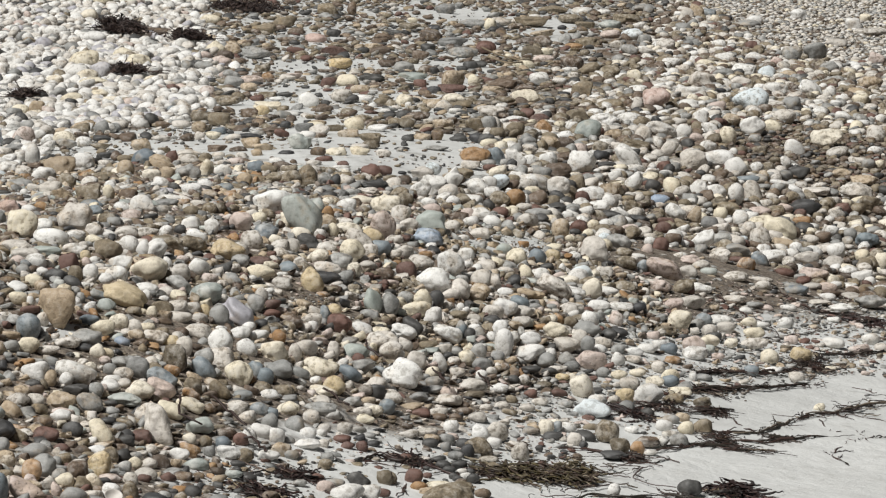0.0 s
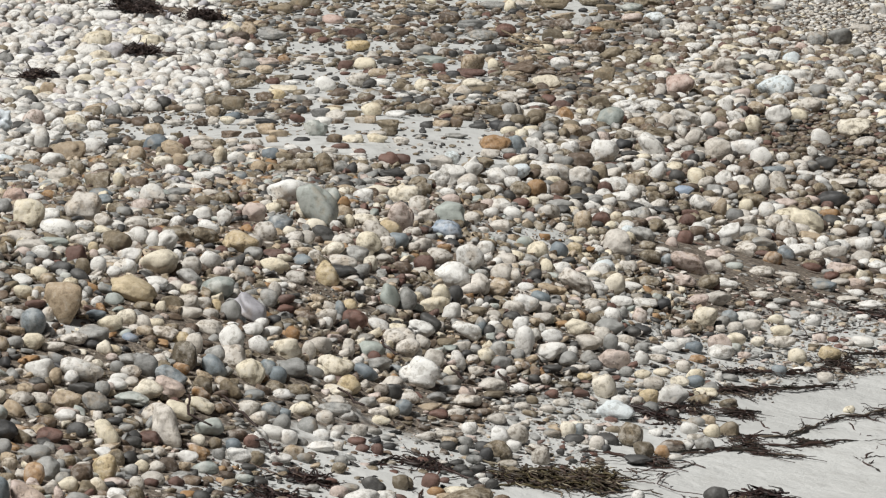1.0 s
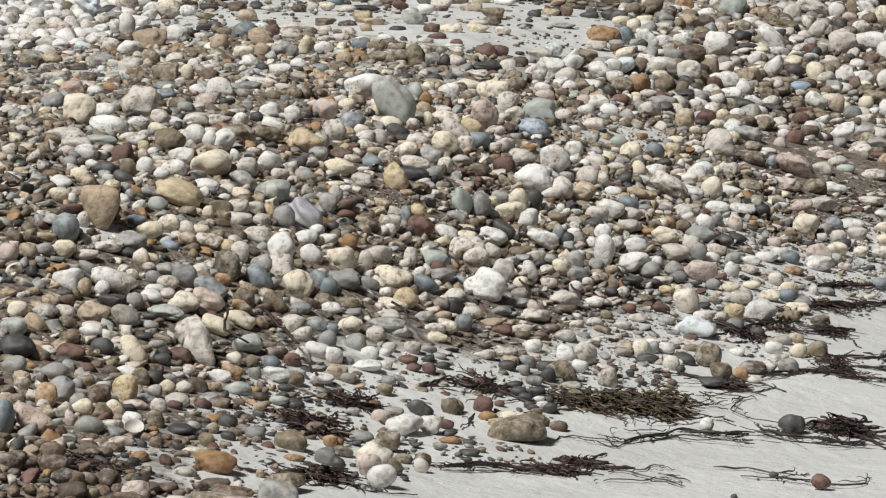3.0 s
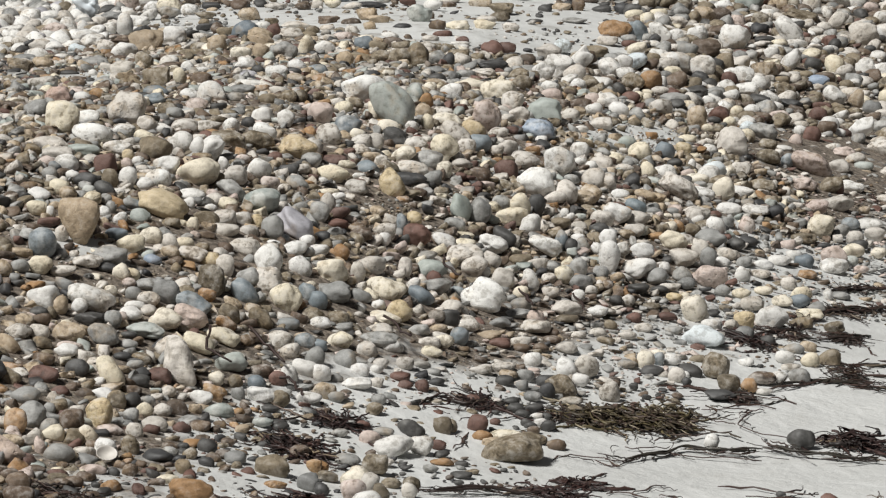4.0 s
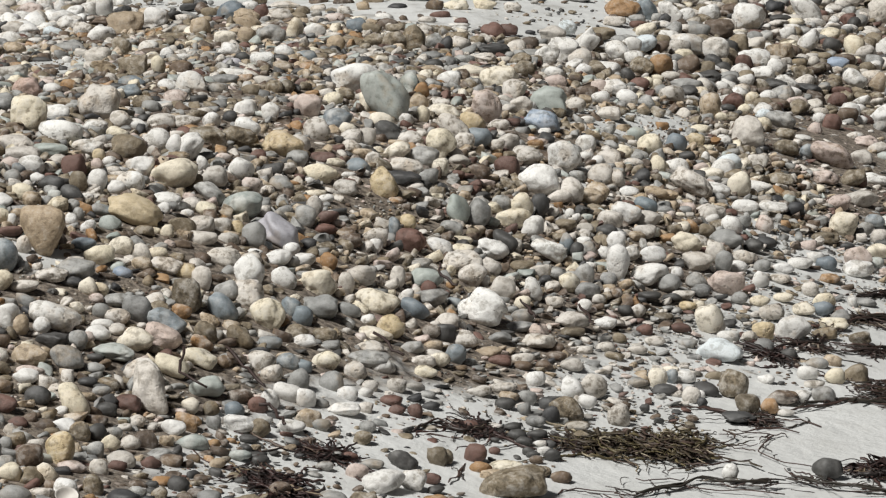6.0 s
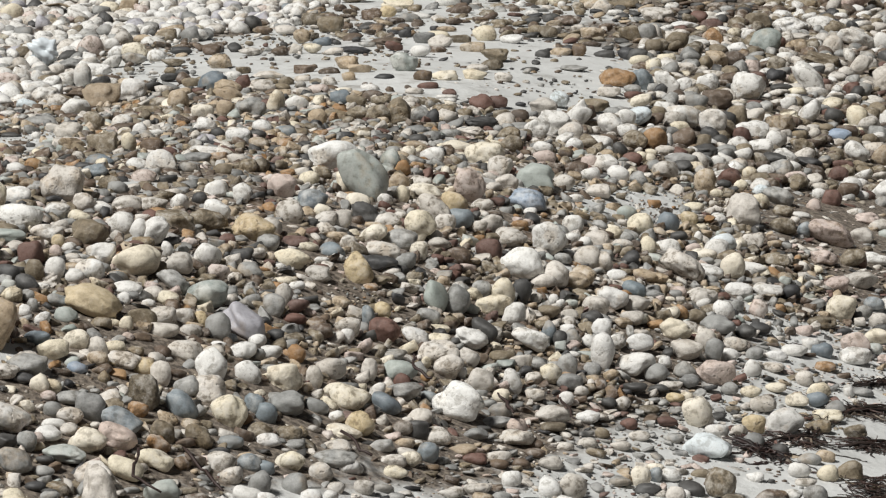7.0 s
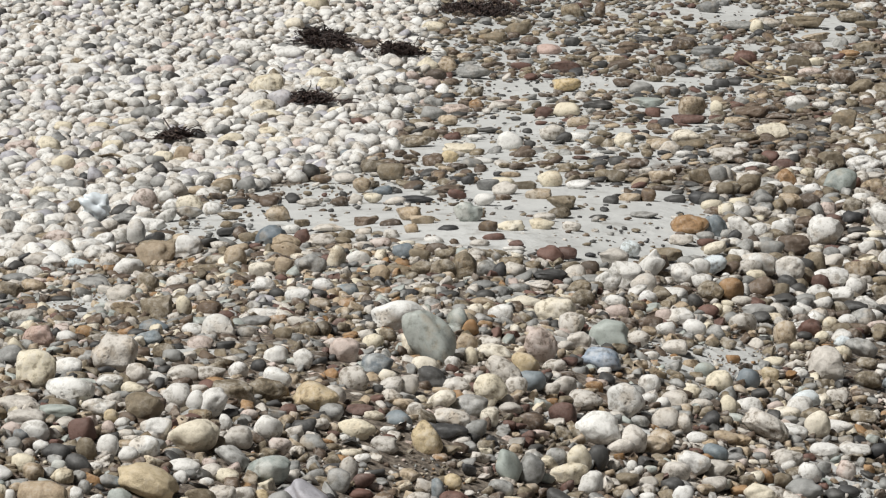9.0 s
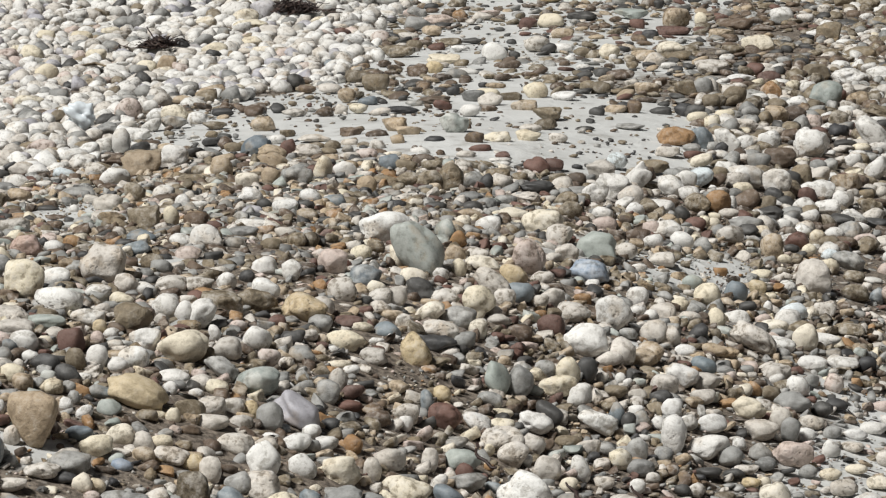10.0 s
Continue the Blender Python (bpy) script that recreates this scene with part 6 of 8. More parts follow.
pebble("W", 0.115, -0.999, 0.037, 0.017)
pebble("D", 0.656, 1.205, 0.045, 0.042)
pebble("W", 1.184, 2.009, 0.048, 0.026)
pebble("D", 0.957, 1.147, 0.045, 0.024)
pebble("C", 0.943, 0.985, 0.044, 0.027)
pebble("W", 1.340, 1.733, 0.047, 0.032)
pebble("R", 1.363, 1.613, 0.046, 0.025)
pebble("W", 1.224, 1.394, 0.046, 0.035)
pebble("W", -0.195, -1.798, 0.034, 0.029)
pebble("M", -0.412, -2.266, 0.033, 0.038)
pebble("N", -0.218, -2.219, 0.033, 0.023)
pebble("C", -0.162, -1.948, 0.034, 0.031)
pebble("C", -0.257, -2.470, 0.032, 0.025)
pebble("W", 0.716, -1.344, 0.036, 0.033)
pebble("W", 0.969, -0.277, 0.040, 0.027)
pebble("D", 1.319, -0.098, 0.040, 0.019)
pebble("K", 0.809, -1.494, 0.035, 0.024)
pebble("D", 0.808, -1.280, 0.036, 0.025)
pebble("W", -0.189, -2.963, 0.030, 0.021)
pebble("G", 0.084, -2.795, 0.031, 0.031)
pebble("T", 0.020, -2.969, 0.030, 0.025)
pebble("Br", -0.091, -3.504, 0.028, 0.015)
pebble("D", 0.587, -2.924, 0.030, 0.014)
pebble("Br", 0.706, -2.533, 0.031, 0.017)
pebble("G", 0.326, -2.778, 0.031, 0.014)
pebble("R", 0.558, -2.395, 0.032, 0.020)
pebble("K", -0.617, 2.257, 0.051, 0.025)
pebble("G", -0.353, 3.226, 0.064, 0.019)
pebble("K", 0.180, 3.758, 0.067, 0.040)
pebble("R", 0.102, 1.735, 0.046, 0.023)
pebble("D", 0.273, 2.955, 0.053, 0.030)
pebble("L", -2.378, 6.422, 0.078, 0.064)
pebble("Br", -0.810, 3.867, 0.068, 0.029)
pebble("K", 0.613, 3.430, 0.062, 0.051)
pebble("G", -1.909, 6.288, 0.077, 0.068)
pebble("C", -1.472, 4.654, 0.069, 0.033)
pebble("M", -1.912, 5.470, 0.073, 0.055)
pebble("K", 0.632, 3.490, 0.062, 0.047)
pebble("C", -1.173, 6.467, 0.077, 0.053)
pebble("W", -0.474, 5.530, 0.075, 0.018)
pebble("W", -1.023, 5.711, 0.073, 0.055)
pebble("R", -0.237, 3.053, 0.062, 0.034)
pebble("T", -0.613, 3.468, 0.064, 0.049)
pebble("R", -0.304, 6.465, 0.078, 0.047)
pebble("B", 0.939, -1.722, 0.033, 0.033)
pebble("W", -0.377, -1.500, 0.034, 0.021)
pebble("B", -0.532, -1.764, 0.033, 0.031)
pebble("C", 0.973, -1.085, 0.035, 0.024)
pebble("D", 0.696, -2.496, 0.030, 0.015)
pebble("P", -0.162, -1.659, 0.033, 0.025)
pebble("G", -0.368, -1.956, 0.032, 0.028)
pebble("C", -0.480, -1.664, 0.033, 0.021)
pebble("W", 0.716, -2.461, 0.030, 0.018)
pebble("D", 0.057, -3.365, 0.027, 0.017)
pebble("M", 1.099, 10.983, 0.092, 0.053)
pebble("G", 1.265, 11.516, 0.090, 0.063)
pebble("W", 1.723, 11.524, 0.090, 0.063)
pebble("F", 2.024, 10.149, 0.085, 0.072)
pebble("W", 2.488, 10.433, 0.086, 0.053)
pebble("W", 2.185, 7.531, 0.075, 0.075)
pebble("W", 2.348, 6.030, 0.070, 0.048)
pebble("G", 1.704, 4.619, 0.064, 0.040)
pebble("G", 2.184, 4.327, 0.063, 0.049)
pebble("W", 1.245, 12.981, 0.100, 0.047)
pebble("W", 0.811, 7.130, 0.077, 0.037)
pebble("D", 0.364, 8.504, 0.082, 0.039)
pebble("D", 0.787, 4.625, 0.065, 0.040)
pebble("M", 1.572, 14.240, 0.100, 0.085)
pebble("M", 1.153, 2.302, 0.047, 0.030)
pebble("C", 1.786, -0.099, 0.040, 0.014)
pebble("C", 1.713, -0.833, 0.037, 0.024)
pebble("W", -1.102, 1.042, 0.042, 0.021)
pebble("C", 0.069, -0.315, 0.037, 0.055, -20)
pebble("C", 0.212, -0.266, 0.037, 0.046)
pebble("W", 0.145, -0.940, 0.034, 0.020)
pebble("W", 0.506, 0.024, 0.038, 0.022)
pebble("C", 1.003, 1.192, 0.042, 0.031)
pebble("B", 1.193, 0.838, 0.040, 0.044)
pebble("W", 1.345, 1.578, 0.043, 0.028)
pebble("W", -0.147, -1.767, 0.032, 0.019)
pebble("Y", -0.033, -1.770, 0.032, 0.037)
pebble("W", 0.242, -1.485, 0.033, 0.035)
pebble("D", 0.670, -0.972, 0.034, 0.040)
pebble("W", 0.733, -0.916, 0.034, 0.034)
pebble("W", 0.705, -1.022, 0.034, 0.017)
pebble("M", 0.743, -1.247, 0.033, 0.022)
pebble("O", 0.102, -2.899, 0.028, 0.019)
pebble("G", -0.238, -3.235, 0.027, 0.029)
pebble("P", -0.198, -3.516, 0.026, 0.039)
pebble("D", 0.044, -3.257, 0.027, 0.016)
pebble("D", -0.038, -3.576, 0.026, 0.021)
pebble("W", 0.337, -2.389, 0.030, 0.022)
pebble("G", 0.652, -2.212, 0.030, 0.028)
pebble("W", 0.704, -2.413, 0.029, 0.015)
pebble("T", 0.620, -2.703, 0.028, 0.014)
pebble("M", 0.957, -1.829, 0.031, 0.016)
pebble("Br", 0.854, -2.046, 0.031, 0.028)
pebble("T", -0.233, 1.929, 0.046, 0.031)
pebble("D", 0.110, 1.231, 0.041, 0.051)
pebble("D", 0.701, 2.379, 0.045, 0.042)
pebble("D", -0.806, 2.222, 0.047, 0.026)
pebble("W", -1.588, 5.856, 0.069, 0.051)
pebble("Y", -0.446, 4.529, 0.064, 0.046)
pebble("D", 0.347, 3.124, 0.058, 0.037)
pebble("W", 0.909, 4.223, 0.060, 0.040)
pebble("R", 0.980, 3.158, 0.055, 0.033)
pebble("M", 0.594, 3.820, 0.058, 0.066)
pebble("W", -1.777, 3.845, 0.060, 0.048)
pebble("G", -0.983, 4.554, 0.062, 0.050)
pebble("P", -0.993, 7.958, 0.077, 0.051)
pebble("D", -0.111, 5.341, 0.068, 0.040)
pebble("K", -0.653, 5.544, 0.069, 0.041)
pebble("D", 0.315, 8.360, 0.081, 0.043)
pebble("D", 0.028, 9.612, 0.087, 0.056)
pebble("W", 0.388, 4.711, 0.065, 0.023)
pebble("D", 0.237, 5.939, 0.070, 0.041)
pebble("O", 0.925, -0.438, 0.035, 0.039)
pebble("W", 0.591, -0.725, 0.034, 0.026)
pebble("Y", -0.404, -1.486, 0.031, 0.032)
pebble("Br", 1.039, 9.415, 0.079, 0.029)
pebble("W", 1.405, 8.622, 0.073, 0.055)
pebble("W", 1.555, 10.700, 0.081, 0.040)
pebble("T", 1.665, 10.265, 0.079, 0.046, 30)
pebble("M", 1.675, 7.883, 0.071, 0.041)
pebble("Br", 2.535, 9.972, 0.078, 0.032)
pebble("P", 1.537, 4.581, 0.059, 0.044)
pebble("W", 1.303, 3.146, 0.054, 0.032)
pebble("W", 1.686, 3.761, 0.056, 0.052)
pebble("K", 1.629, 4.201, 0.058, 0.039)
pebble("W", 1.004, 14.101, 0.096, 0.042)
pebble("G", 0.782, 11.274, 0.086, 0.057)
pebble("C", 0.695, 10.054, 0.082, 0.042)
pebble("K", 0.621, 7.948, 0.074, 0.027)
pebble("W", 2.043, 3.416, 0.055, 0.023)
pebble("D", 0.686, -2.484, 0.027, 0.018)
pebble("Br", 0.385, 3.077, 0.052, 0.049)
pebble("C", -2.158, 5.223, 0.062, 0.049)
pebble("M", -0.559, 2.982, 0.046, 0.034)
pebble("C", 0.742, 1.197, 0.038, 0.031)
pebble("W", -1.068, 2.100, 0.043, 0.022)
pebble("P", -0.391, -1.570, 0.030, 0.027)
pebble("C", 0.739, 1.324, 0.039, 0.021)
pebble("W", -0.355, -2.042, 0.028, 0.026)
pebble("G", -0.347, -2.007, 0.028, 0.031)
pebble("C", -0.188, -1.949, 0.029, 0.016)
pebble("B", 0.265, -1.300, 0.030, 0.047)
pebble("W", 0.910, -0.873, 0.032, 0.029)
pebble("T", 1.430, 0.495, 0.036, 0.026)
pebble("C", 1.859, 2.582, 0.044, 0.031)
pebble("D", 1.997, 2.077, 0.042, 0.030)
pebble("D", -0.574, 10.509, 0.085, 0.048)
pebble("R", 0.619, -2.522, 0.025, 0.015)
pebble("W", 1.277, 9.776, 0.071, 0.055)
pebble("Br", 1.339, 8.660, 0.067, 0.055)
pebble("W", 1.759, 11.178, 0.075, 0.041)
pebble("G", 1.465, 9.868, 0.071, 0.045)
pebble("D", 1.551, 5.133, 0.056, 0.051)
pebble("R", 1.923, 11.511, 0.076, 0.069)
pebble("M", 1.944, 5.851, 0.058, 0.037)
pebble("R", 1.566, 3.657, 0.051, 0.042)
pebble("K", 1.774, 4.087, 0.053, 0.034)
pebble("C", 2.230, 4.361, 0.054, 0.044)
pebble("C", 2.841, 15.018, 0.087, 0.064)
pebble("P", -2.331, 5.865, 0.060, 0.046)
pebble("M", 0.307, 4.010, 0.053, 0.025)
pebble("W", 1.063, 3.126, 0.048, 0.015)
pebble("P", -1.669, 4.349, 0.054, 0.037)
pebble("Br", -1.567, 3.080, 0.049, 0.034)
pebble("O", -0.641, 6.919, 0.065, 0.040)
pebble("D", -0.823, 7.389, 0.067, 0.027)
pebble("D", -0.321, 9.303, 0.074, 0.035)
pebble("R", 0.140, 6.537, 0.063, 0.039)
pebble("W", 0.584, 5.035, 0.057, 0.031)
pebble("W", 0.086, 4.601, 0.056, 0.023)
pebble("W", -0.189, -1.326, 0.028, 0.036)
pebble("R", -0.037, -0.434, 0.030, 0.021)
pebble("C", 0.717, 1.191, 0.035, 0.031)
pebble("T", -0.342, -2.110, 0.026, 0.023)
pebble("W", 0.487, -1.406, 0.027, 0.027)
pebble("G", 0.149, -3.405, 0.022, 0.011)
pebble("D", -0.006, -3.630, 0.021, 0.008)
pebble("T", 0.221, -3.639, 0.021, 0.017)
pebble("D", 0.725, -2.405, 0.025, 0.017)
pebble("K", 0.537, -2.657, 0.024, 0.033)
pebble("D", 0.598, -3.095, 0.023, 0.009)
pebble("D", 1.016, -1.881, 0.026, 0.023)
pebble("D", 1.264, -2.883, 0.023, 0.012)
pebble("G", -0.357, 1.761, 0.036, 0.026)
pebble("K", -0.869, 2.344, 0.040, 0.022)
pebble("C", 0.303, 11.998, 0.078, 0.072)
pebble("W", 0.559, 13.264, 0.085, 0.031)
pebble("W", 0.012, -1.282, 0.027, 0.014)
pebble("K", 0.815, -0.087, 0.030, 0.034)
pebble("W", 0.042, -1.152, 0.027, 0.017)
pebble("T", 0.012, -1.117, 0.027, 0.025)
pebble("W", -2.265, 5.808, 0.055, 0.051)
pebble("G", -1.485, 5.961, 0.055, 0.056)
pebble("D", -0.270, 3.610, 0.048, 0.032)
pebble("K", -1.317, 11.025, 0.072, 0.060)
pebble("R", 0.189, 5.978, 0.056, 0.033)
pebble("D", 0.793, 5.453, 0.052, 0.035)
pebble("G", 1.333, 9.661, 0.064, 0.032)
pebble("G", 1.581, 9.289, 0.063, 0.038)
pebble("W", 1.277, 3.980, 0.048, 0.057, -35)
pebble("G", 1.346, 3.029, 0.045, 0.031)
pebble("W", 1.980, 5.483, 0.052, 0.031)
pebble("W", 1.818, 4.043, 0.048, 0.053)
pebble("T", 1.709, 3.604, 0.047, 0.047)
pebble("C", 0.396, 6.665, 0.056, 0.061)
pebble("D", 0.282, 8.127, 0.062, 0.028)
pebble("D", 0.860, 5.658, 0.053, 0.026)
pebble("W", 0.631, -0.697, 0.027, 0.028)
pebble("Br", -0.611, 1.500, 0.033, 0.016)
pebble("D", 0.286, 1.536, 0.032, 0.023)
pebble("W", -0.855, 0.316, 0.029, 0.021)
pebble("W", 1.165, 0.957, 0.031, 0.024)
pebble("R", 1.354, 0.681, 0.030, 0.043)
pebble("W", -0.464, -2.143, 0.023, 0.031)
pebble("C", 0.410, -1.426, 0.025, 0.027)
pebble("W", 1.337, -0.699, 0.026, 0.032)
pebble("D", 0.114, -3.458, 0.020, 0.013)
pebble("D", 0.612, -2.444, 0.022, 0.010)
pebble("T", 0.882, -1.783, 0.024, 0.024)
pebble("W", 1.008, -1.802, 0.024, 0.018)
pebble("D", 0.896, -2.000, 0.023, 0.018)
pebble("W", 0.192, -3.749, 0.018, 0.013)
pebble("D", 0.458, 3.397, 0.043, 0.017)
pebble("B", -0.891, 4.909, 0.047, 0.030)
pebble("R", -0.280, 6.119, 0.052, 0.017)
pebble("W", 0.829, 8.429, 0.059, 0.033)
pebble("D", -1.204, 3.788, 0.043, 0.031)
pebble("K", 0.912, 10.198, 0.062, 0.036)
pebble("K", 2.397, 9.172, 0.056, 0.063)
pebble("M", 1.110, 3.531, 0.042, 0.056)
pebble("W", 1.038, 3.123, 0.041, 0.014)
pebble("P", 1.071, 3.286, 0.041, 0.023)
pebble("W", 1.235, 3.128, 0.041, 0.027)
pebble("W", 2.040, 3.570, 0.042, 0.023)
pebble("W", 1.595, 4.115, 0.043, 0.038)
pebble("W", 0.864, 8.445, 0.057, 0.033)
pebble("W", 0.005, 4.964, 0.047, 0.027)
pebble("W", 0.648, -0.704, 0.023, 0.023)
pebble("Br", 0.388, -2.472, 0.020, 0.010)
pebble("D", -0.397, 3.913, 0.041, 0.015)
pebble("D", -0.212, 5.056, 0.044, 0.035)
pebble("D", -0.408, 6.340, 0.048, 0.017)
pebble("D", 0.158, 7.620, 0.050, 0.045)
pebble("C", -0.192, 12.117, 0.065, 0.035)
pebble("W", 0.925, 0.346, 0.025, 0.039)
pebble("Br", -0.594, 12.366, 0.063, 0.098)
pebble("W", 1.480, 9.439, 0.051, 0.032)
pebble("W", 1.853, 4.069, 0.038, 0.019)
pebble("D", 0.153, 2.835, 0.030, 0.023)
pebble("D", -0.322, 1.840, 0.027, 0.013)
pebble("D", -0.461, 3.678, 0.036, 0.029)
pebble("D", -0.296, 5.736, 0.042, 0.021)
pebble("D", 0.346, 7.739, 0.047, 0.023)
pebble("D", 0.440, 8.043, 0.048, 0.019)
pebble("W", 0.781, 1.515, 0.025, 0.046, -30)
pebble("D", 0.482, -3.107, 0.016, 0.009)
pebble("C", 0.980, 9.834, 0.047, 0.015)
pebble("D", 0.470, 8.025, 0.043, 0.016)
pebble("C", 0.489, 9.482, 0.046, 0.035)
pebble("W", -0.089, 1.407, 0.023, 0.019)
pebble("D", -0.471, 3.332, 0.031, 0.017)
pebble("D", -0.599, 7.503, 0.041, 0.014)
pebble("W", 0.171, 4.900, 0.034, 0.034)
pebble("W", 0.931, 9.871, 0.040, 0.018)
pebble("Br", -0.165, 1.797, 0.020, 0.017)
pebble("D", -0.508, 6.397, 0.029, 0.017)
pebble("W", 0.826, 5.822, 0.027, 0.021)
pebble("W", -0.447, 1.041, 0.016, 0.016)
pebble("W", 1.126, 10.782, 0.027, 0.027)
pebble("W", -0.390, 0.880, 0.012, 0.012)



# ---- shingle between them ----
PALETTE = {
    "bank": "WWWWMWWWPWMLWMSMGWWMGWWMWWWLSWGWDKM",
    "field": "KrDrrKrKGrTKrDrRKKGKrDMrKrDTG",
    "patch": "KrrGDDDrKM",
    "ridge": "WMCGKrWrMGKrMKrDKGRrKM",
    "fine": "MGMWGMKMCGrMWG",
    "damp": "rKrDrRrKrKDrGK",
    "mound": "KrKMGTrGTKDMOPrKRrGMKGNTrDGMC",
    "wash": "GDPrGPMGMKTGrDMRG",
    "drift": "KrDrrKDrrRKDOr",
    "litter": "DDrrGDRrDKrK",
    "sand": "DDrrG",
}
NAMES_OF = {"r": "Br"}
# zone: stones tried per square metre, least and most width, flatness, spacing
SOWING = {
    "bank": (1100, 0.014, 0.082, 0.58, 0.71),
    "field": (470, 0.014, 0.070, 0.36, 0.92),
    "patch": (110, 0.008, 0.036, 0.45, 1.0),
    "ridge": (1000, 0.016, 0.072, 0.6, 0.74),
    "fine": (1500, 0.014, 0.046, 0.5, 0.78),
    "damp": (2200, 0.010, 0.046, 0.48, 0.74),
    "mound": (4200, 0.007, 0.045, 0.46, 0.67),
    "wash": (2400, 0.007, 0.036, 0.30, 0.74),
    "drift": (2600, 0.008, 0.042, 0.5, 0.78),
    "litter": (900, 0.006, 0.03, 0.36, 0.95),
    "sand": (2.5, 0.008, 0.02, 0.5, 1.0),
}
HEAPS = {"bank": "white_shingle", "field": "brown_stones", "patch": "brown_stones", "ridge": "mixed_shingle", "fine": "mixed_shingle", "damp": "mixed_shingle", "mound": "gravel", "wash": "gravel", "sand": "gravel", "litter": "gravel", "drift": "gravel"}


def in_reach(x, y):
    """The stretch of beach that lies open to the walk, with a margin."""
    lo = np.interp(y, (-4.6, -3.0, 0.0, 3.0, 8.0, 11.0, 14.0, 17.5), (-0.75, -0.9, -1.25, -1.9, -3.3, -4.2, -5.0, -5.6))
    hi = np.interp(y, (-4.6, -3.0, 0.0, 3.0, 8.0, 17.5), (1.5, 1.75, 2.2, 2.45, 2.8, 3.5))
    return lo < x < hi


def sow():
    rng = np.random.default_rng(11)
    shapes = {k: [pebble_shape(rng, k, rng.uniform(0.3, 1.2)) for _ in range(60)] for k in (1, 2)}
    chips = [np.clip(pebble_shape(rng, 2, rng.uniform(1.0, 1.8)) * 1.25, -1, 1) for _ in range(60)]
    cell, grid = 0.12, {}

    def near(x, y):
        i, j = int(math.floor(x / cell)), int(math.floor(y / cell))
        for a in (-1, 0, 1):
            for b in (-1, 0, 1):
                yield from grid.get((i + a, j + b), ())

    def keep(x, y, r):
        grid.setdefault((int(math.floor(x / cell)), int(math.floor(y / cell))), []).append((x, y, r))

    for x, y, r, h in STONES:
        keep(x, y, r)
    tries = []
    for y0 in np.arange(-4.6, 17.5, 0.25):
        for x0 in np.arange(-6.0, 4.0, 0.25):
            if not in_reach(x0 + 0.125, y0 + 0.125):
                continue
            k = zone(x0 + 0.125, y0 + 0.125)
            count = SOWING[k][0] * 0.0625 * (1.0 if y0 < 9 else 0.75)
            for _ in range(int(count + rng.random())):
                tries.append((x0 + 0.25 * rng.random(), y0 + 0.25 * rng.random(), rng.random() ** 1.6))
    tries.sort(key=lambda q: -q[2])
    for x, y, u in tries:
        k = zone(x, y)
        _, lo, hi, flat, gap = SOWING[k]
        w = lo + (hi - lo) * u
        if k == "mound" and w > 0.012 and rng.random() < 0.75 * hollow(x, y):
            continue
        if k == "mound" and w > 0.013 and rng.random() < 0.85 * gritty(x, y):
            continue
        if k == "wash" and rng.random() < 0.55 * min(1.0, max(0.0, (x - 0.6) / 0.5)):
            continue
        if k == "field" and rng.random() < 0.9 - 1.6 * (0.5 + noise.noise((2.3 * x, 1.5 * y, 6.0))):
            continue
        if k in ("field", "ridge") and y > 9:
            w *= 1.1
        r = w / 2
        if any((x - a) ** 2 + (y - b) ** 2 < (gap * (r + c)) ** 2 for a, b, c in near(x, y)):
            continue
        keep(x, y, r)
        letter = PALETTE[k][int(rng.random() * len(PALETTE[k]))]
        kind = NAMES_OF.get(letter, letter)
        d, h = w * (rng.uniform(0.45, 0.9) if k in ("mound", "wash", "drift") else rng.uniform(0.7, 1.1)), w * flat * rng.uniform(0.6, 1.4)
        level = 2 if w > 0.016 and y < 1.6 or w > 0.026 and y < 8 or w > 0.05 else 1
        v = (chips if level == 2 and k in ("mound", "wash") else shapes[level])[int(rng.integers(60))] * (w / 2, d / 2, h / 2)
        tip = 0.34 if k in ("bank", "mound") else 0.2
        v = v @ turn_about("x", rng.normal(0, tip)).T @ turn_about("y", rng.normal(0, tip)).T @ turn_about("z", rng.uniform(0, 6.28)).T
        heap_up(HEAPS[k], v + (x, y, float(lie(x, y)) + h * (rng.uniform(0.36, 0.5) if k in ("field", "patch") else rng.uniform(0.22, 0.42))), level, kind)
    def crumb(x, y, w, k, gap):
        if any((x - a) ** 2 + (y - b) ** 2 < (gap * (w / 2 + c)) ** 2 for a, b, c in near(x, y)):
            return
        keep(x, y, w / 2)
        letter = PALETTE[k][int(rng.random() * len(PALETTE[k]))]
        if k == "mound" and rng.random() < 1.2 * hollow(x, y):
            letter = "MGMPG"[int(rng.integers(5))]
        v = shapes[1][int(rng.integers(60))] * (w / 2, w * rng.uniform(0.35, 0.5), w * rng.uniform(0.2, 0.35))
        v = v @ turn_about("x", rng.normal(0, 0.3)).T @ turn_about("z", rng.uniform(0, 6.28)).T
        heap_up(HEAPS[k], v + (x, y, float(lie(x, y)) + 0.001 + 0.1 * w), 1, NAMES_OF.get(letter, letter))

    # fine grit fills what is left bare between them
    for _ in range(40000):
        x, y = rng.uniform(-1.7, 2.2), -3.6 + 6.6 * rng.random() ** 1.3
        if not in_reach(x, y):
            continue
        k = zone(x, y)
        if k not in ("mound", "wash", "drift", "ridge") or k == "ridge" and y > 2.6:
            continue
        w = 0.005 + 0.009 * rng.random() ** 2
        if rng.random() < 0.6 * hollow(x, y):
            continue
        crumb(x, y, w, k, 0.8)
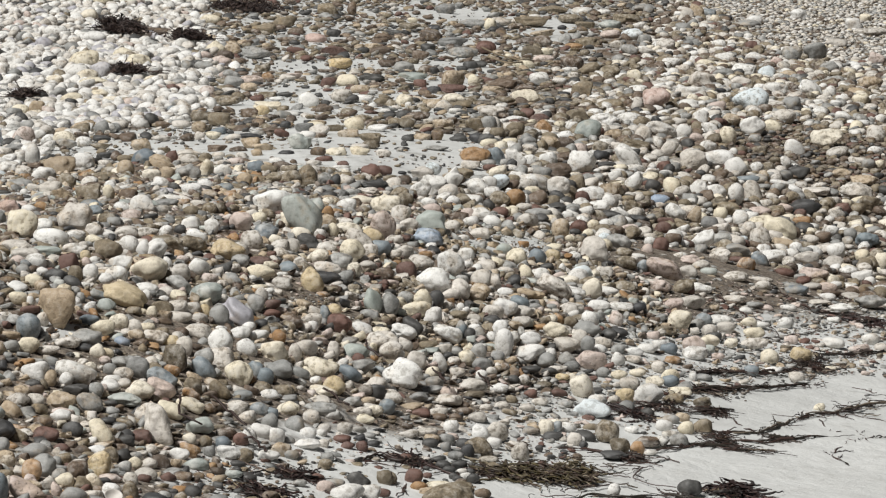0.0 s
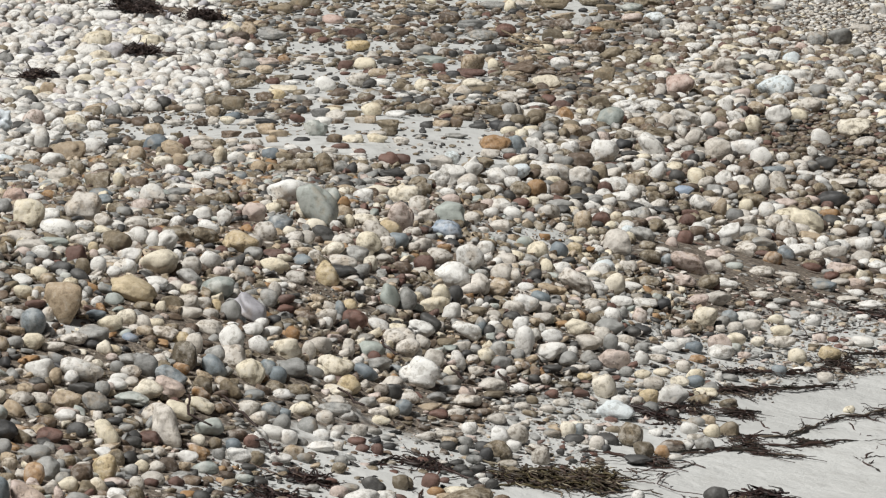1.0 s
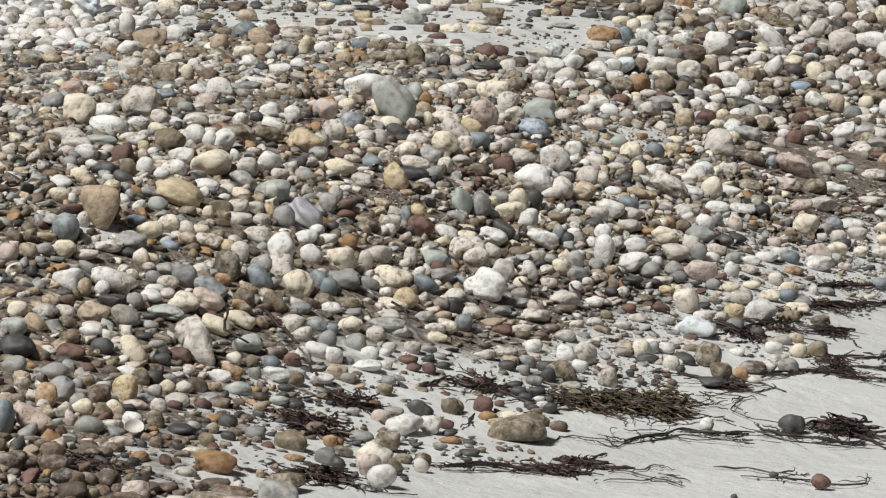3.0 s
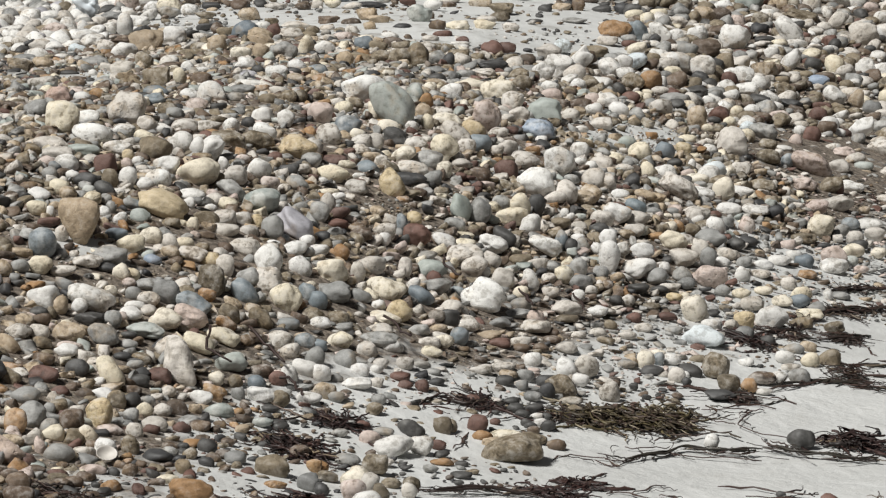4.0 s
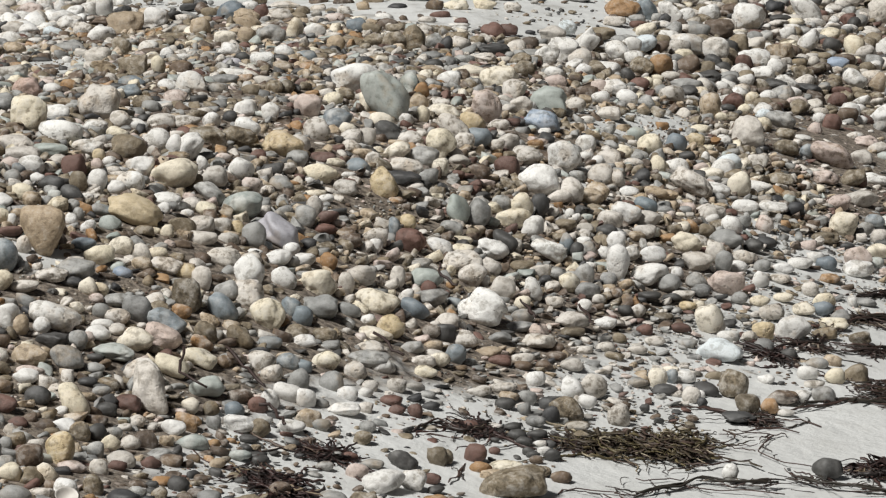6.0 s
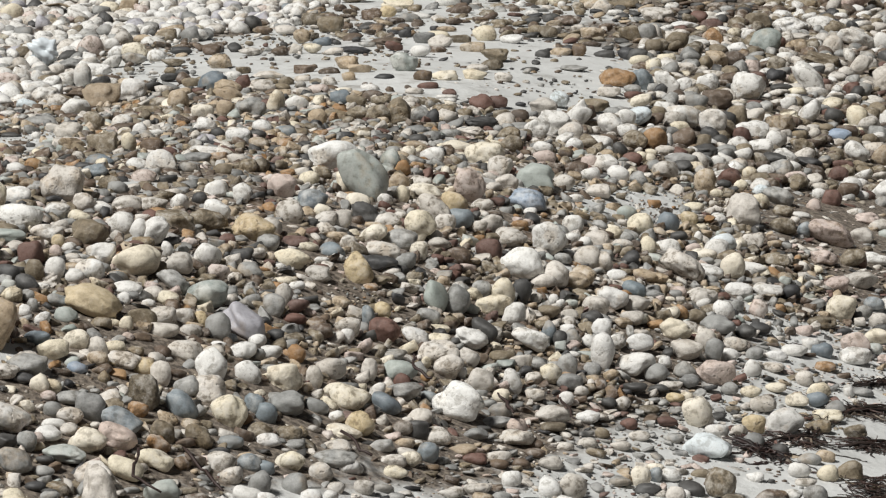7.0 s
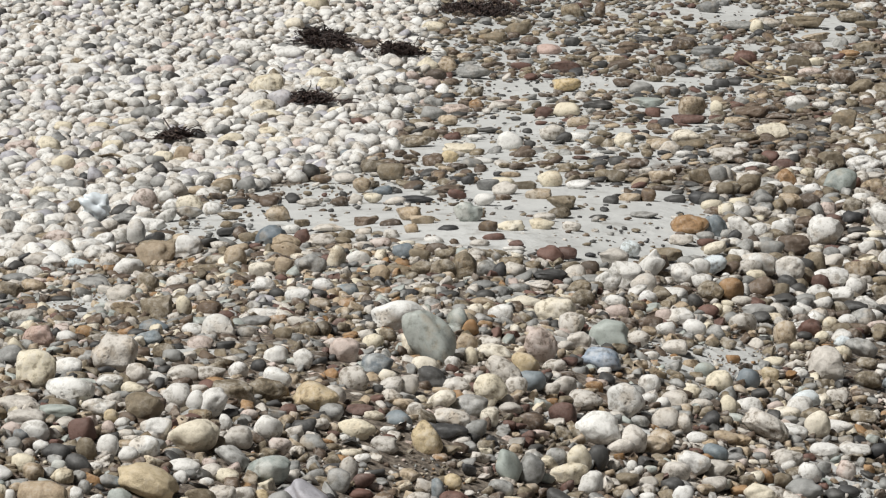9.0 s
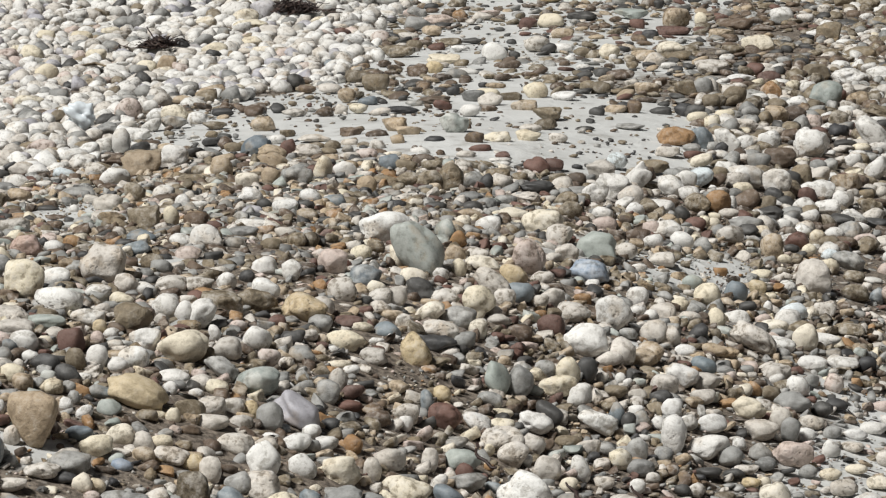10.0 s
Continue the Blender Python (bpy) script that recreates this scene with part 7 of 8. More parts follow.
    # dark crumbs in drifts on the sand between the brown stones
    for _ in range(7000):
        x, y = rng.uniform(-1.4, 1.6), 1.4 + 8.0 * rng.random() ** 1.4
        k = zone(x, y)
        if k == "field" and noise.noise((3 * x, 1.7 * y, 5.0)) > -0.1 or k == "patch" and noise.noise((4 * x, 2.2 * y, 9.0)) > 0.15:
            crumb(x, y, 0.007 + 0.017 * rng.random() ** 2, k, 1.0)


sow()
ABOUT = {
    "pebbles": "assorted rounded beach pebbles bedded among larger stones",
    "white_shingle": "dense bank of rounded white and cream shingle",
    "brown_stones": "scattered brown and grey flat stones on pale sand",
    "mixed_shingle": "ridge of mixed white, grey and tan shingle",
    "gravel": "small mixed gravel and pebbles between the stones",
}
for heap, pieces in LOOSE.items():
    vs, fs, slots, start = [], [], [], 0
    for v, level, slot in pieces:
        f = BALLS[level][1]
        vs.append(v)
        fs.append(f + start)
        slots.append(np.full(len(f), slot))
        start += len(v)
    me = mesh_of(heap, np.concatenate(vs), np.concatenate(fs), [JOINED[k] for k in KINDS], np.concatenate(slots))
    tagged(new(heap, me), ABOUT[heap], "shingle", kind="stuff")

# ---- seaweed ----
WEED_RNG = np.random.default_rng(23)


def ribbon(points, width, thick, rng):
    """Vertices and faces of one flattened frond along the points, tapering to its ends."""
    p = np.asarray(points, float)
    t = np.gradient(p, axis=0)
    t /= np.linalg.norm(t, axis=1)[:, None] + 1e-9
    side = np.cross(t, (0, 0, 1.0))
    side /= np.linalg.norm(side, axis=1)[:, None] + 1e-9
    up = np.cross(side, t)
    a = rng.uniform(-0.9, 0.9) + np.cumsum(rng.normal(0, 0.25, len(p)))
    s2 = side * np.cos(a)[:, None] + up * np.sin(a)[:, None]
    u2 = up * np.cos(a)[:, None] - side * np.sin(a)[:, None]
    k = np.linspace(0, 1, len(p))
    wide = width * (0.35 + 0.65 * np.sin(np.pi * np.clip(k, 0.03, 0.97)) ** 0.6) * rng.uniform(0.75, 1.25, len(p))
    ring = [p + s2 * wide[:, None] / 2, p + u2 * thick / 2, p - s2 * wide[:, None] / 2, p - u2 * thick / 2]
    v = np.stack(ring, 1).reshape(-1, 3)
    f = []
    for i in range(len(p) - 1):
        for j in range(4):
            f.append((4 * i + j, 4 * i + (j + 1) % 4, 4 * i + 4 + (j + 1) % 4, 4 * i + 4 + j))
    n = 4 * (len(p) - 1)
    f += [(3, 2, 1, 0), (n, n + 1, n + 2, n + 3)]
    return v, np.array(f)


def weed_mesh(name, ribbons, tint):
    vs, fs, start = [], [], 0
    for v, f in ribbons:
        vs.append(v)
        fs.append(f + start)
        start += len(v)
    return mesh_of(name, np.concatenate(vs), np.concatenate(fs), [WEED[tint]])


def weed_thing(name, ribbons, tint, label):
    return tagged(new(name, weed_mesh(name, ribbons, tint)), label, "seaweed", "seaweed on the beach")


def strand(width, *points, over=0.0):
    """A long washed-up frond through the given places, with side shoots."""
    rng = WEED_RNG
    p = np.array(points, float)
    k = np.concatenate([[0], np.cumsum(np.linalg.norm(np.diff(p, axis=0), axis=1))])
    n = max(8, int(k[-1] / 0.02))
    q = np.stack([np.interp(np.linspace(0, k[-1], n), k, p[:, i]) for i in (0, 1)], 1)
    wob = np.cumsum(rng.normal(0, 0.0045, (n, 2)), axis=0)
    q = q + wob - np.linspace(0, 1, n)[:, None] * wob[-1]
    lift = 0.002 + over + (0.004 + 0.1 * over) * np.abs(np.sin(np.linspace(0, rng.uniform(4, 11), n) + rng.uniform(0, 3)))
    out = [ribbon(np.column_stack([q, lie(q[:, 0], q[:, 1]) + lift]), (1.0 if over else 0.6) * width, 0.007 if over else 0.0025, rng)]
    for _ in range(0 if over else int(k[-1] / 0.06)):
        i = int(rng.integers(n))
        m = int(rng.integers(4, 9))
        turns = math.atan2(*(q[min(i + 1, n - 1)] - q[max(i - 1, 0)])[::-1]) + rng.choice([0.0, math.pi]) + rng.normal(0, 0.35) + np.cumsum(rng.normal(0, 0.4, m))
        s = q[i] + rng.normal(0, 0.006, 2) + np.cumsum(np.column_stack([np.cos(turns), np.sin(turns)]) * rng.uniform(0.006, 0.013), axis=0)
        out.append(ribbon(np.column_stack([s, lie(s[:, 0], s[:, 1]) + 0.003 + 0.006 * rng.random(m)]), width * rng.uniform(0.2, 0.5), 0.002, rng))
    weed_thing("seaweed_strand", out, "black" if over else "brown", "dark seaweed cord draped over beach stones" if over else "thin dark brown seaweed strand stranded on the sand")


def wrack(width, *points):
    """A ragged band of matted weed along the drift line through the given places."""
    rng = WEED_RNG
    p = np.array(points, float)
    k = np.concatenate([[0], np.cumsum(np.linalg.norm(np.diff(p, axis=0), axis=1))])
    out = []
    body = np.clip(np.abs(np.cumsum(rng.normal(0, 0.5, 60))) % 2.2 - 0.35, 0.06, None)
    for _ in range(int(k[-1] / 0.0052)):
        s = rng.random() * k[-1]
        full = body[int(59 * s / k[-1])] * min(1.0, 0.3 + 4 * min(s, k[-1] - s) / k[-1])
        if rng.random() > 0.25 + 0.6 * full:
            continue
        c = np.array([np.interp(s, k, p[:, i]) for i in (0, 1)])
        e = np.array([np.interp(min(s + 0.03, k[-1]), k, p[:, i]) - np.interp(max(s - 0.03, 0), k, p[:, i]) for i in (0, 1)])
        a = math.atan2(e[1], e[0]) + rng.choice([0.0, math.pi]) + rng.normal(0, 0.22)
        c = c + np.array((-e[1], e[0])) / (np.linalg.norm(e) + 1e-9) * rng.normal(0, 0.3) * width * (0.25 + full)
        n = int(rng.integers(5, 14))
        turns = a + np.cumsum(rng.normal(0, 0.22, n))
        q = c + np.cumsum(np.column_stack([np.cos(turns), np.sin(turns)]) * rng.uniform(0.004, 0.010), axis=0)
        z = lie(q[:, 0], q[:, 1]) + 0.003 + 0.45 * width * full * rng.random() + np.clip(np.cumsum(rng.normal(0, 0.0025, n)), 0, 0.02)
        out.append(ribbon(np.column_stack([q, z]), rng.uniform(0.0018, 0.005), 0.002, rng))
    for _ in range(2):
        n = max(8, int(k[-1] / 0.02))
        far = np.linspace(rng.uniform(0, 0.1), rng.uniform(0.85, 1), n) * k[-1]
        wob = np.cumsum(rng.normal(0, 0.003, (n, 2)), axis=0)
        q = np.stack([np.interp(far, k, p[:, i]) for i in (0, 1)], 1) + wob - np.linspace(0, 1, n)[:, None] * wob[-1]
        out.append(ribbon(np.column_stack([q, lie(q[:, 0], q[:, 1]) + 0.006 + 0.006 * np.abs(np.sin(np.arange(n) * rng.uniform(0.2, 0.6)))]), rng.uniform(0.006, 0.010), 0.005, rng))
    weed_thing("seaweed_strand", out, "brown", "ragged band of matted dark brown seaweed along the drift line")


def clump(tint, x, y, rx, ry, high, turn=0.0, lift=0.0):
    """A heap of tangled fronds, with a few longer stalks that stick out."""
    rng = WEED_RNG
    fronds, stalks = [], []
    ct, st = math.cos(radians(turn)), math.sin(radians(turn))
    # the heap is made of several tufts of different size, strewn over its length
    tufts = []
    for _ in range(int(5 + 40 * max(rx, ry))):
        a, r = rng.uniform(0, 6.28), rng.random() ** 0.7
        u, v = 0.8 * rx * r * math.cos(a), 0.8 * ry * r * math.sin(a)
        tufts.append((x + u * ct - v * st, y + u * st + v * ct, rng.uniform(0.3, 1.0) * (1 - 0.6 * r * r)))
    reach = 0.55 * min(rx, ry) + 0.008
    for i in range(int(50 + {"brown": 9000, "olive": 14000, "black": 16000}.get(tint, 15000) * rx * ry)):
        tx, ty, big = tufts[int(rng.integers(len(tufts)))]
        r = abs(rng.normal(0, 0.6))
        a = rng.uniform(0, 6.28)
        cx, cy = tx + reach * r * big * math.cos(a) * 1.5, ty + reach * r * big * math.sin(a)
        trailing = rng.random() < 0.07
        n = int(rng.integers(12, 24)) if trailing else int(rng.integers(6, 15))
        a = rng.choice([0.0, math.pi]) + radians(turn) + rng.normal(0, 0.5 if trailing else 0.8)
        turns = a + np.cumsum(rng.normal(0, 0.3 if trailing else 0.55, n))
        q = np.cumsum(np.column_stack([np.cos(turns), np.sin(turns)]) * rng.uniform(0.006, 0.013), axis=0)
        q += (cx, cy) - q[0 if trailing else n // 2]
        top = 0.0 if trailing else (1.7 if tint == "black" else 0.9) * high * big * max(0.0, 1 - 0.5 * r) * rng.random()
        rise = np.cumsum(rng.normal(0, 0.006 if tint == "black" else 0.0022, n))
        z = lie(q[:, 0], q[:, 1]) + lift + 0.003 + np.clip(top + rise - rise.mean(), 0, None)
        p = np.column_stack([q, z])
        if i % 40 == 5 and high > 0.02 and len(stalks) < 8:
            stalks.append(ribbon(p, 0.004, 0.004, rng))
        else:
            fronds.append(ribbon(p, rng.uniform(0.002, 0.0055) * {"black": 2.4, "maroon": 2.0, "olive": 1.7}.get(tint, 1.3), 0.002, rng))
    if tint == "black":
        for _ in range(3):
            cx, cy = x + rx * rng.uniform(-0.8, 0.8), y + ry * rng.uniform(-0.6, 0.6)
            m, tall = 7, rng.uniform(0.02, 0.07)
            k = np.linspace(0, 1, m)
            lean = rng.normal(0, 0.05, 2)
            p = np.column_stack([cx + lean[0] * k + np.cumsum(rng.normal(0, 0.003, m)), cy + lean[1] * k, float(lie(cx, cy)) + lift + 0.5 * high + tall * k])
            stalks.append(ribbon(p, 0.005, 0.005, rng))
    words = {"olive": "large tangled heap of brown and olive seaweed", "brown": "tangled dark brown seaweed", "maroon": "matted maroon-brown seaweed clump", "black": "dried black seaweed tuft"}
    base = new("seaweed_clump")
    base.location = (x, y, float(lie(x, y)))
    tagged(base, words[tint] + " lying on the beach", "seaweed", "seaweed on the beach")
    pieces = [("fronds", weed_mesh("fronds", fronds, tint), "stuff")]
    pieces += [("stalk", weed_mesh("stalk", [one], "black" if tint == "black" else "straw"), "") for one in stalks]
    for name, me, kind in pieces:
        ob = new(name, me)
        ob.parent = base
        ob.matrix_parent_inverse = Matrix.Translation(base.location).inverted()
        tagged(ob, kind=kind)


strand(0.0112, (0.382, -1.396), (0.418, -1.487))
strand(0.0124, (1.169, -0.369), (1.240, -0.345))
clump("black", -1.705, 9.536, 0.117, 0.288, 0.067, 27, 0.04)
clump("brown", -1.573, 9.975, 0.106, 0.104, 0.017, 28)
clump("black", -1.277, 9.190, 0.114, 0.190, 0.043, 25, 0.04)
clump("black", -1.323, 6.787, 0.072, 0.170, 0.037, 7, 0.04)
clump("black", -1.621, 5.308, 0.048, 0.112, 0.026, 3, 0.04)
clump("brown", -1.737, 4.706, 0.053, 0.055, 0.012, 3)
clump("black", -1.233, 12.211, 0.266, 0.226, 0.049, 34, 0.012)
clump("brown", -1.725, 12.303, 0.140, 0.124, 0.019, 33)
clump("brown", -1.306, 3.672, 0.027, 0.058, 0.012, -11)
strand(0.0178, (-1.841, 4.757), (-1.800, 4.844), (-1.741, 4.974))
strand(0.0114, (-1.816, 4.720), (-1.745, 4.688), (-1.718, 4.813))
strand(0.0192, (-1.672, 5.334), (-1.630, 5.234), (-1.552, 5.116))
clump("olive", 0.912, -2.345, 0.166, 0.119, 0.045)
clump("olive", 0.999, -2.247, 0.082, 0.087, 0.050)
clump("brown", 0.784, -2.365, 0.044, 0.061, 0.030)
clump("brown", 1.397, -1.498, 0.075, 0.075, 0.025)
clump("maroon", 1.416, -2.310, 0.057, 0.105, 0.035)
clump("brown", 1.150, -1.942, 0.033, 0.048, 0.020)
clump("maroon", 0.777, -3.064, 0.063, 0.024, 0.012)
clump("maroon", 0.836, -2.953, 0.039, 0.029, 0.012)
clump("maroon", 0.231, -3.051, 0.075, 0.045, 0.030)
clump("maroon", 0.272, -3.093, 0.052, 0.042, 0.030)
clump("maroon", 0.313, -2.772, 0.050, 0.043, 0.020)
clump("maroon", 0.571, -2.400, 0.052, 0.034, 0.015)
clump("maroon", 0.348, -3.559, 0.062, 0.059, 0.035)
clump("brown", -0.111, -3.790, 0.048, 0.047, 0.020)
clump("brown", -0.045, -3.802, 0.039, 0.024, 0.012)
clump("maroon", 1.157, -1.350, 0.047, 0.042, 0.020)
clump("maroon", 1.125, -1.303, 0.028, 0.037, 0.015)
clump("brown", 1.235, -1.198, 0.050, 0.033, 0.012)
clump("brown", 1.356, -0.835, 0.063, 0.030, 0.010)
clump("brown", 1.394, -1.128, 0.050, 0.023, 0.010)
wrack(0.0160, (1.192, -1.840), (1.261, -1.734), (1.326, -1.650), (1.405, -1.626), (1.482, -1.632), (1.577, -1.599))
wrack(0.0140, (1.349, -1.429), (1.403, -1.425), (1.482, -1.361))
wrack(0.0140, (1.218, -2.405), (1.278, -2.461), (1.338, -2.469), (1.398, -2.469), (1.480, -2.456))
wrack(0.0100, (1.325, -0.678), (1.382, -0.559), (1.483, -0.474))
wrack(0.0120, (1.314, -0.898), (1.385, -0.815), (1.483, -0.717))
wrack(0.0110, (1.318, -1.189), (1.387, -1.128), (1.443, -1.103))
wrack(0.0090, (0.910, -2.688), (0.971, -2.615), (1.038, -2.513), (1.110, -2.518), (1.217, -2.473))
wrack(0.0080, (0.537, -3.254), (0.603, -3.190), (0.669, -3.124), (0.731, -3.127), (0.794, -3.071))
wrack(0.0080, (0.444, -2.530), (0.494, -2.432), (0.545, -2.450), (0.605, -2.317))
wrack(0.0100, (1.154, -1.271), (1.248, -1.158), (1.342, -0.842))
strand(0.0079, (1.068, -2.123), (1.117, -2.086), (1.174, -2.072), (1.157, -2.139), (1.150, -2.226), (1.200, -2.293), (1.264, -2.310))
strand(0.0074, (1.150, -2.226), (1.129, -2.214), (1.072, -2.201))
strand(0.0086, (1.110, -2.069), (1.178, -1.987), (1.232, -2.005))
strand(0.0076, (1.156, -2.112), (1.198, -2.028), (1.205, -2.051))
strand(0.0073, (0.981, -2.576), (1.041, -2.587), (1.113, -2.572), (1.214, -2.565))
strand(0.0086, (0.914, -2.558), (0.978, -2.525), (1.008, -2.513))
strand(0.0107, (0.974, -2.463), (1.079, -2.358), (1.139, -2.306))
strand(0.0102, (1.130, -2.854), (1.194, -2.846), (1.287, -2.866), (1.344, -2.862))
strand(0.0101, (1.185, -2.929), (1.242, -2.927), (1.345, -2.918))
strand(0.0079, (1.333, -2.923), (1.402, -2.939), (1.453, -2.874), (1.470, -2.787))
strand(0.0091, (0.894, -3.116), (0.975, -3.063), (1.007, -3.022))
strand(0.0081, (0.904, -3.020), (0.936, -2.982), (0.984, -3.020), (1.067, -3.093))
strand(0.0077, (0.958, -2.978), (0.998, -2.876), (1.020, -2.884))
strand(0.0074, (1.010, -2.977), (1.051, -2.995), (1.083, -3.030))
strand(0.0079, (0.865, -2.717), (0.903, -2.756), (0.921, -2.759), (0.887, -2.700))
strand(0.0107, (0.797, -3.100), (0.851, -3.072), (0.895, -3.052))
strand(0.0103, (0.766, -2.745), (0.809, -2.689), (0.857, -2.687), (0.899, -2.691))
strand(0.0102, (0.830, -2.952), (0.869, -2.860), (0.889, -2.809))
strand(0.0102, (0.624, -2.686), (0.661, -2.637))
strand(0.0078, (0.178, -3.602), (0.213, -3.620), (0.227, -3.577))
strand(0.0082, (0.033, -3.605), (0.043, -3.546), (0.058, -3.512))
strand(0.0095, (0.457, -2.539), (0.503, -2.516), (0.549, -2.484))
strand(0.0099, (0.559, -2.794), (0.574, -2.717), (0.571, -2.638))
strand(0.0104, (0.179, -2.864), (0.205, -2.917), (0.229, -2.959), (0.224, -3.006))
strand(0.0105, (0.142, -3.138), (0.190, -3.078), (0.216, -3.098))
strand(0.0073, (0.353, -2.845), (0.366, -2.766))
clump("brown", 1.732, -0.115, 0.058, 0.079, 0.015)
clump("maroon", 1.966, 0.898, 0.058, 0.083, 0.020)
clump("brown", 1.581, -1.382, 0.039, 0.043, 0.012)
wrack(0.0170, (1.628, -1.043), (1.691, -0.942), (1.762, -0.873), (1.837, -0.739), (1.929, -0.597), (2.027, -0.481))
wrack(0.0140, (1.402, -1.417), (1.459, -1.401), (1.518, -1.321), (1.581, -1.182), (1.635, -1.063))
wrack(0.0130, (1.424, -1.512), (1.521, -1.483), (1.604, -1.393), (1.656, -1.323), (1.724, -1.272))
wrack(0.0120, (1.341, -0.829), (1.445, -0.746), (1.551, -0.634), (1.661, -0.498), (1.735, -0.412))
wrack(0.0120, (1.345, -0.587), (1.470, -0.456), (1.616, -0.314), (1.711, -0.181), (1.839, -0.122))
wrack(0.0140, (1.713, -0.132), (1.780, 0.122), (1.856, 0.170), (1.993, 0.353))
wrack(0.0100, (1.319, -1.121), (1.385, -1.102), (1.457, -1.043))
wrack(0.0120, (1.782, 0.899), (1.861, 0.935), (1.938, 0.927), (2.027, 0.852))
strand(0.0113, (1.705, -0.995), (1.729, -1.112), (1.742, -1.237), (1.788, -1.287), (1.856, -1.196))
strand(0.0109, (1.770, -1.312), (1.749, -1.409), (1.721, -1.482), (1.708, -1.574), (1.736, -1.632))
strand(0.0097, (1.798, -1.122), (1.826, -1.199))
strand(0.0133, (1.797, -0.853), (1.845, -0.892), (1.907, -0.918))
strand(0.0090, (1.841, -0.391), (1.875, -0.407), (1.911, -0.443))
strand(0.0115, (1.411, 0.815), (1.502, 0.642), (1.553, 0.440), (1.582, 0.204))
strand(0.0135, (1.640, 1.265), (1.709, 1.028), (1.802, 0.924))
strand(0.0094, (1.770, 1.500), (1.826, 1.399), (1.923, 1.341), (1.976, 1.225))
strand(0.0118, (1.941, 1.823), (1.985, 1.697), (2.010, 1.607))
strand(0.0121, (1.567, 0.578), (1.616, 0.391), (1.647, 0.231))
strand(0.0092, (1.543, 0.159), (1.682, 0.398), (1.847, 0.670))
strand(0.0109, (1.439, 0.807), (1.485, 0.720), (1.519, 0.564))
strand(0.0125, (1.896, 1.945), (1.948, 1.773), (1.981, 1.635))
strand(0.0113, (1.712, 1.086), (1.766, 0.990), (1.820, 0.889))
strand(0.0126, (1.675, 1.147), (1.728, 0.997), (1.754, 0.943))
strand(0.0098, (1.496, 1.108), (1.532, 0.999))
strand(0.0102, (1.571, 1.002), (1.625, 0.862), (1.683, 0.853))
strand(0.0085, (-0.010, -2.577), (-0.010, -2.647), (0.002, -2.689), (0.029, -2.712), (0.060, -2.732), over=0.048)
strand(0.0085, (0.053, -2.492), (0.081, -2.535), (0.123, -2.585), (0.162, -2.631), over=0.048)
strand(0.0085, (0.166, -2.740), (0.192, -2.731), (0.216, -2.776), (0.232, -2.823), over=0.048)
strand(0.0085, (0.321, -2.147), (0.346, -2.188), (0.379, -2.224), (0.398, -2.235), over=0.048)
strand(0.0085, (0.397, -1.546), (0.410, -1.600), (0.430, -1.634), (0.450, -1.644), over=0.048)
strand(0.0085, (0.587, -1.586), (0.610, -1.634), (0.629, -1.666), over=0.048)
strand(0.0085, (0.716, -1.469), (0.735, -1.519), (0.758, -1.579), over=0.048)


# ---- small things ----
def shell(x, y, w, tilt, turn):
    """One half of a bivalve shell, hollow side up, with a thick ribbed rim."""
    rings, spokes = 9, 36
    outer, inner = [], []
    for i in range(rings):
        u = i / (rings - 1)
        for j in range(spokes):
            a = 2 * math.pi * j / spokes
            rim = 1 + 0.10 * math.cos(a) + 0.02 * math.cos(18 * a) * u
            outer.append((0.5 * w * u * rim * math.cos(a), 0.44 * w * u * rim * math.sin(a), 0.30 * w * u * u))
            inner.append((0.47 * w * u * rim * math.cos(a), 0.41 * w * u * rim * math.sin(a), 0.28 * w * u * u + 0.05 * w * (1 - u * u) + 0.012 * w))
    n = rings * spokes
    f = []
    for i in range(rings - 1):
        for j in range(spokes):
            a, b, c, d = i * spokes + j, i * spokes + (j + 1) % spokes, (i + 1) * spokes + (j + 1) % spokes, (i + 1) * spokes + j
            f += [(a, d, c, b), (n + a, n + b, n + c, n + d)]
    k = (rings - 1) * spokes
    for j in range(spokes):
        a, b = k + j, k + (j + 1) % spokes
        f.append((a, n + a, n + b, b))
    ob = new("seashell", mesh_of("seashell", np.array(outer + inner), np.array(f), [SHELL]))
    ob.matrix_world = pose(x, y, float(lie(x, y)) + 0.016, tilt, 0, turn)
    return tagged(ob, "open white bivalve shell half lying among brown pebbles", "seashell")


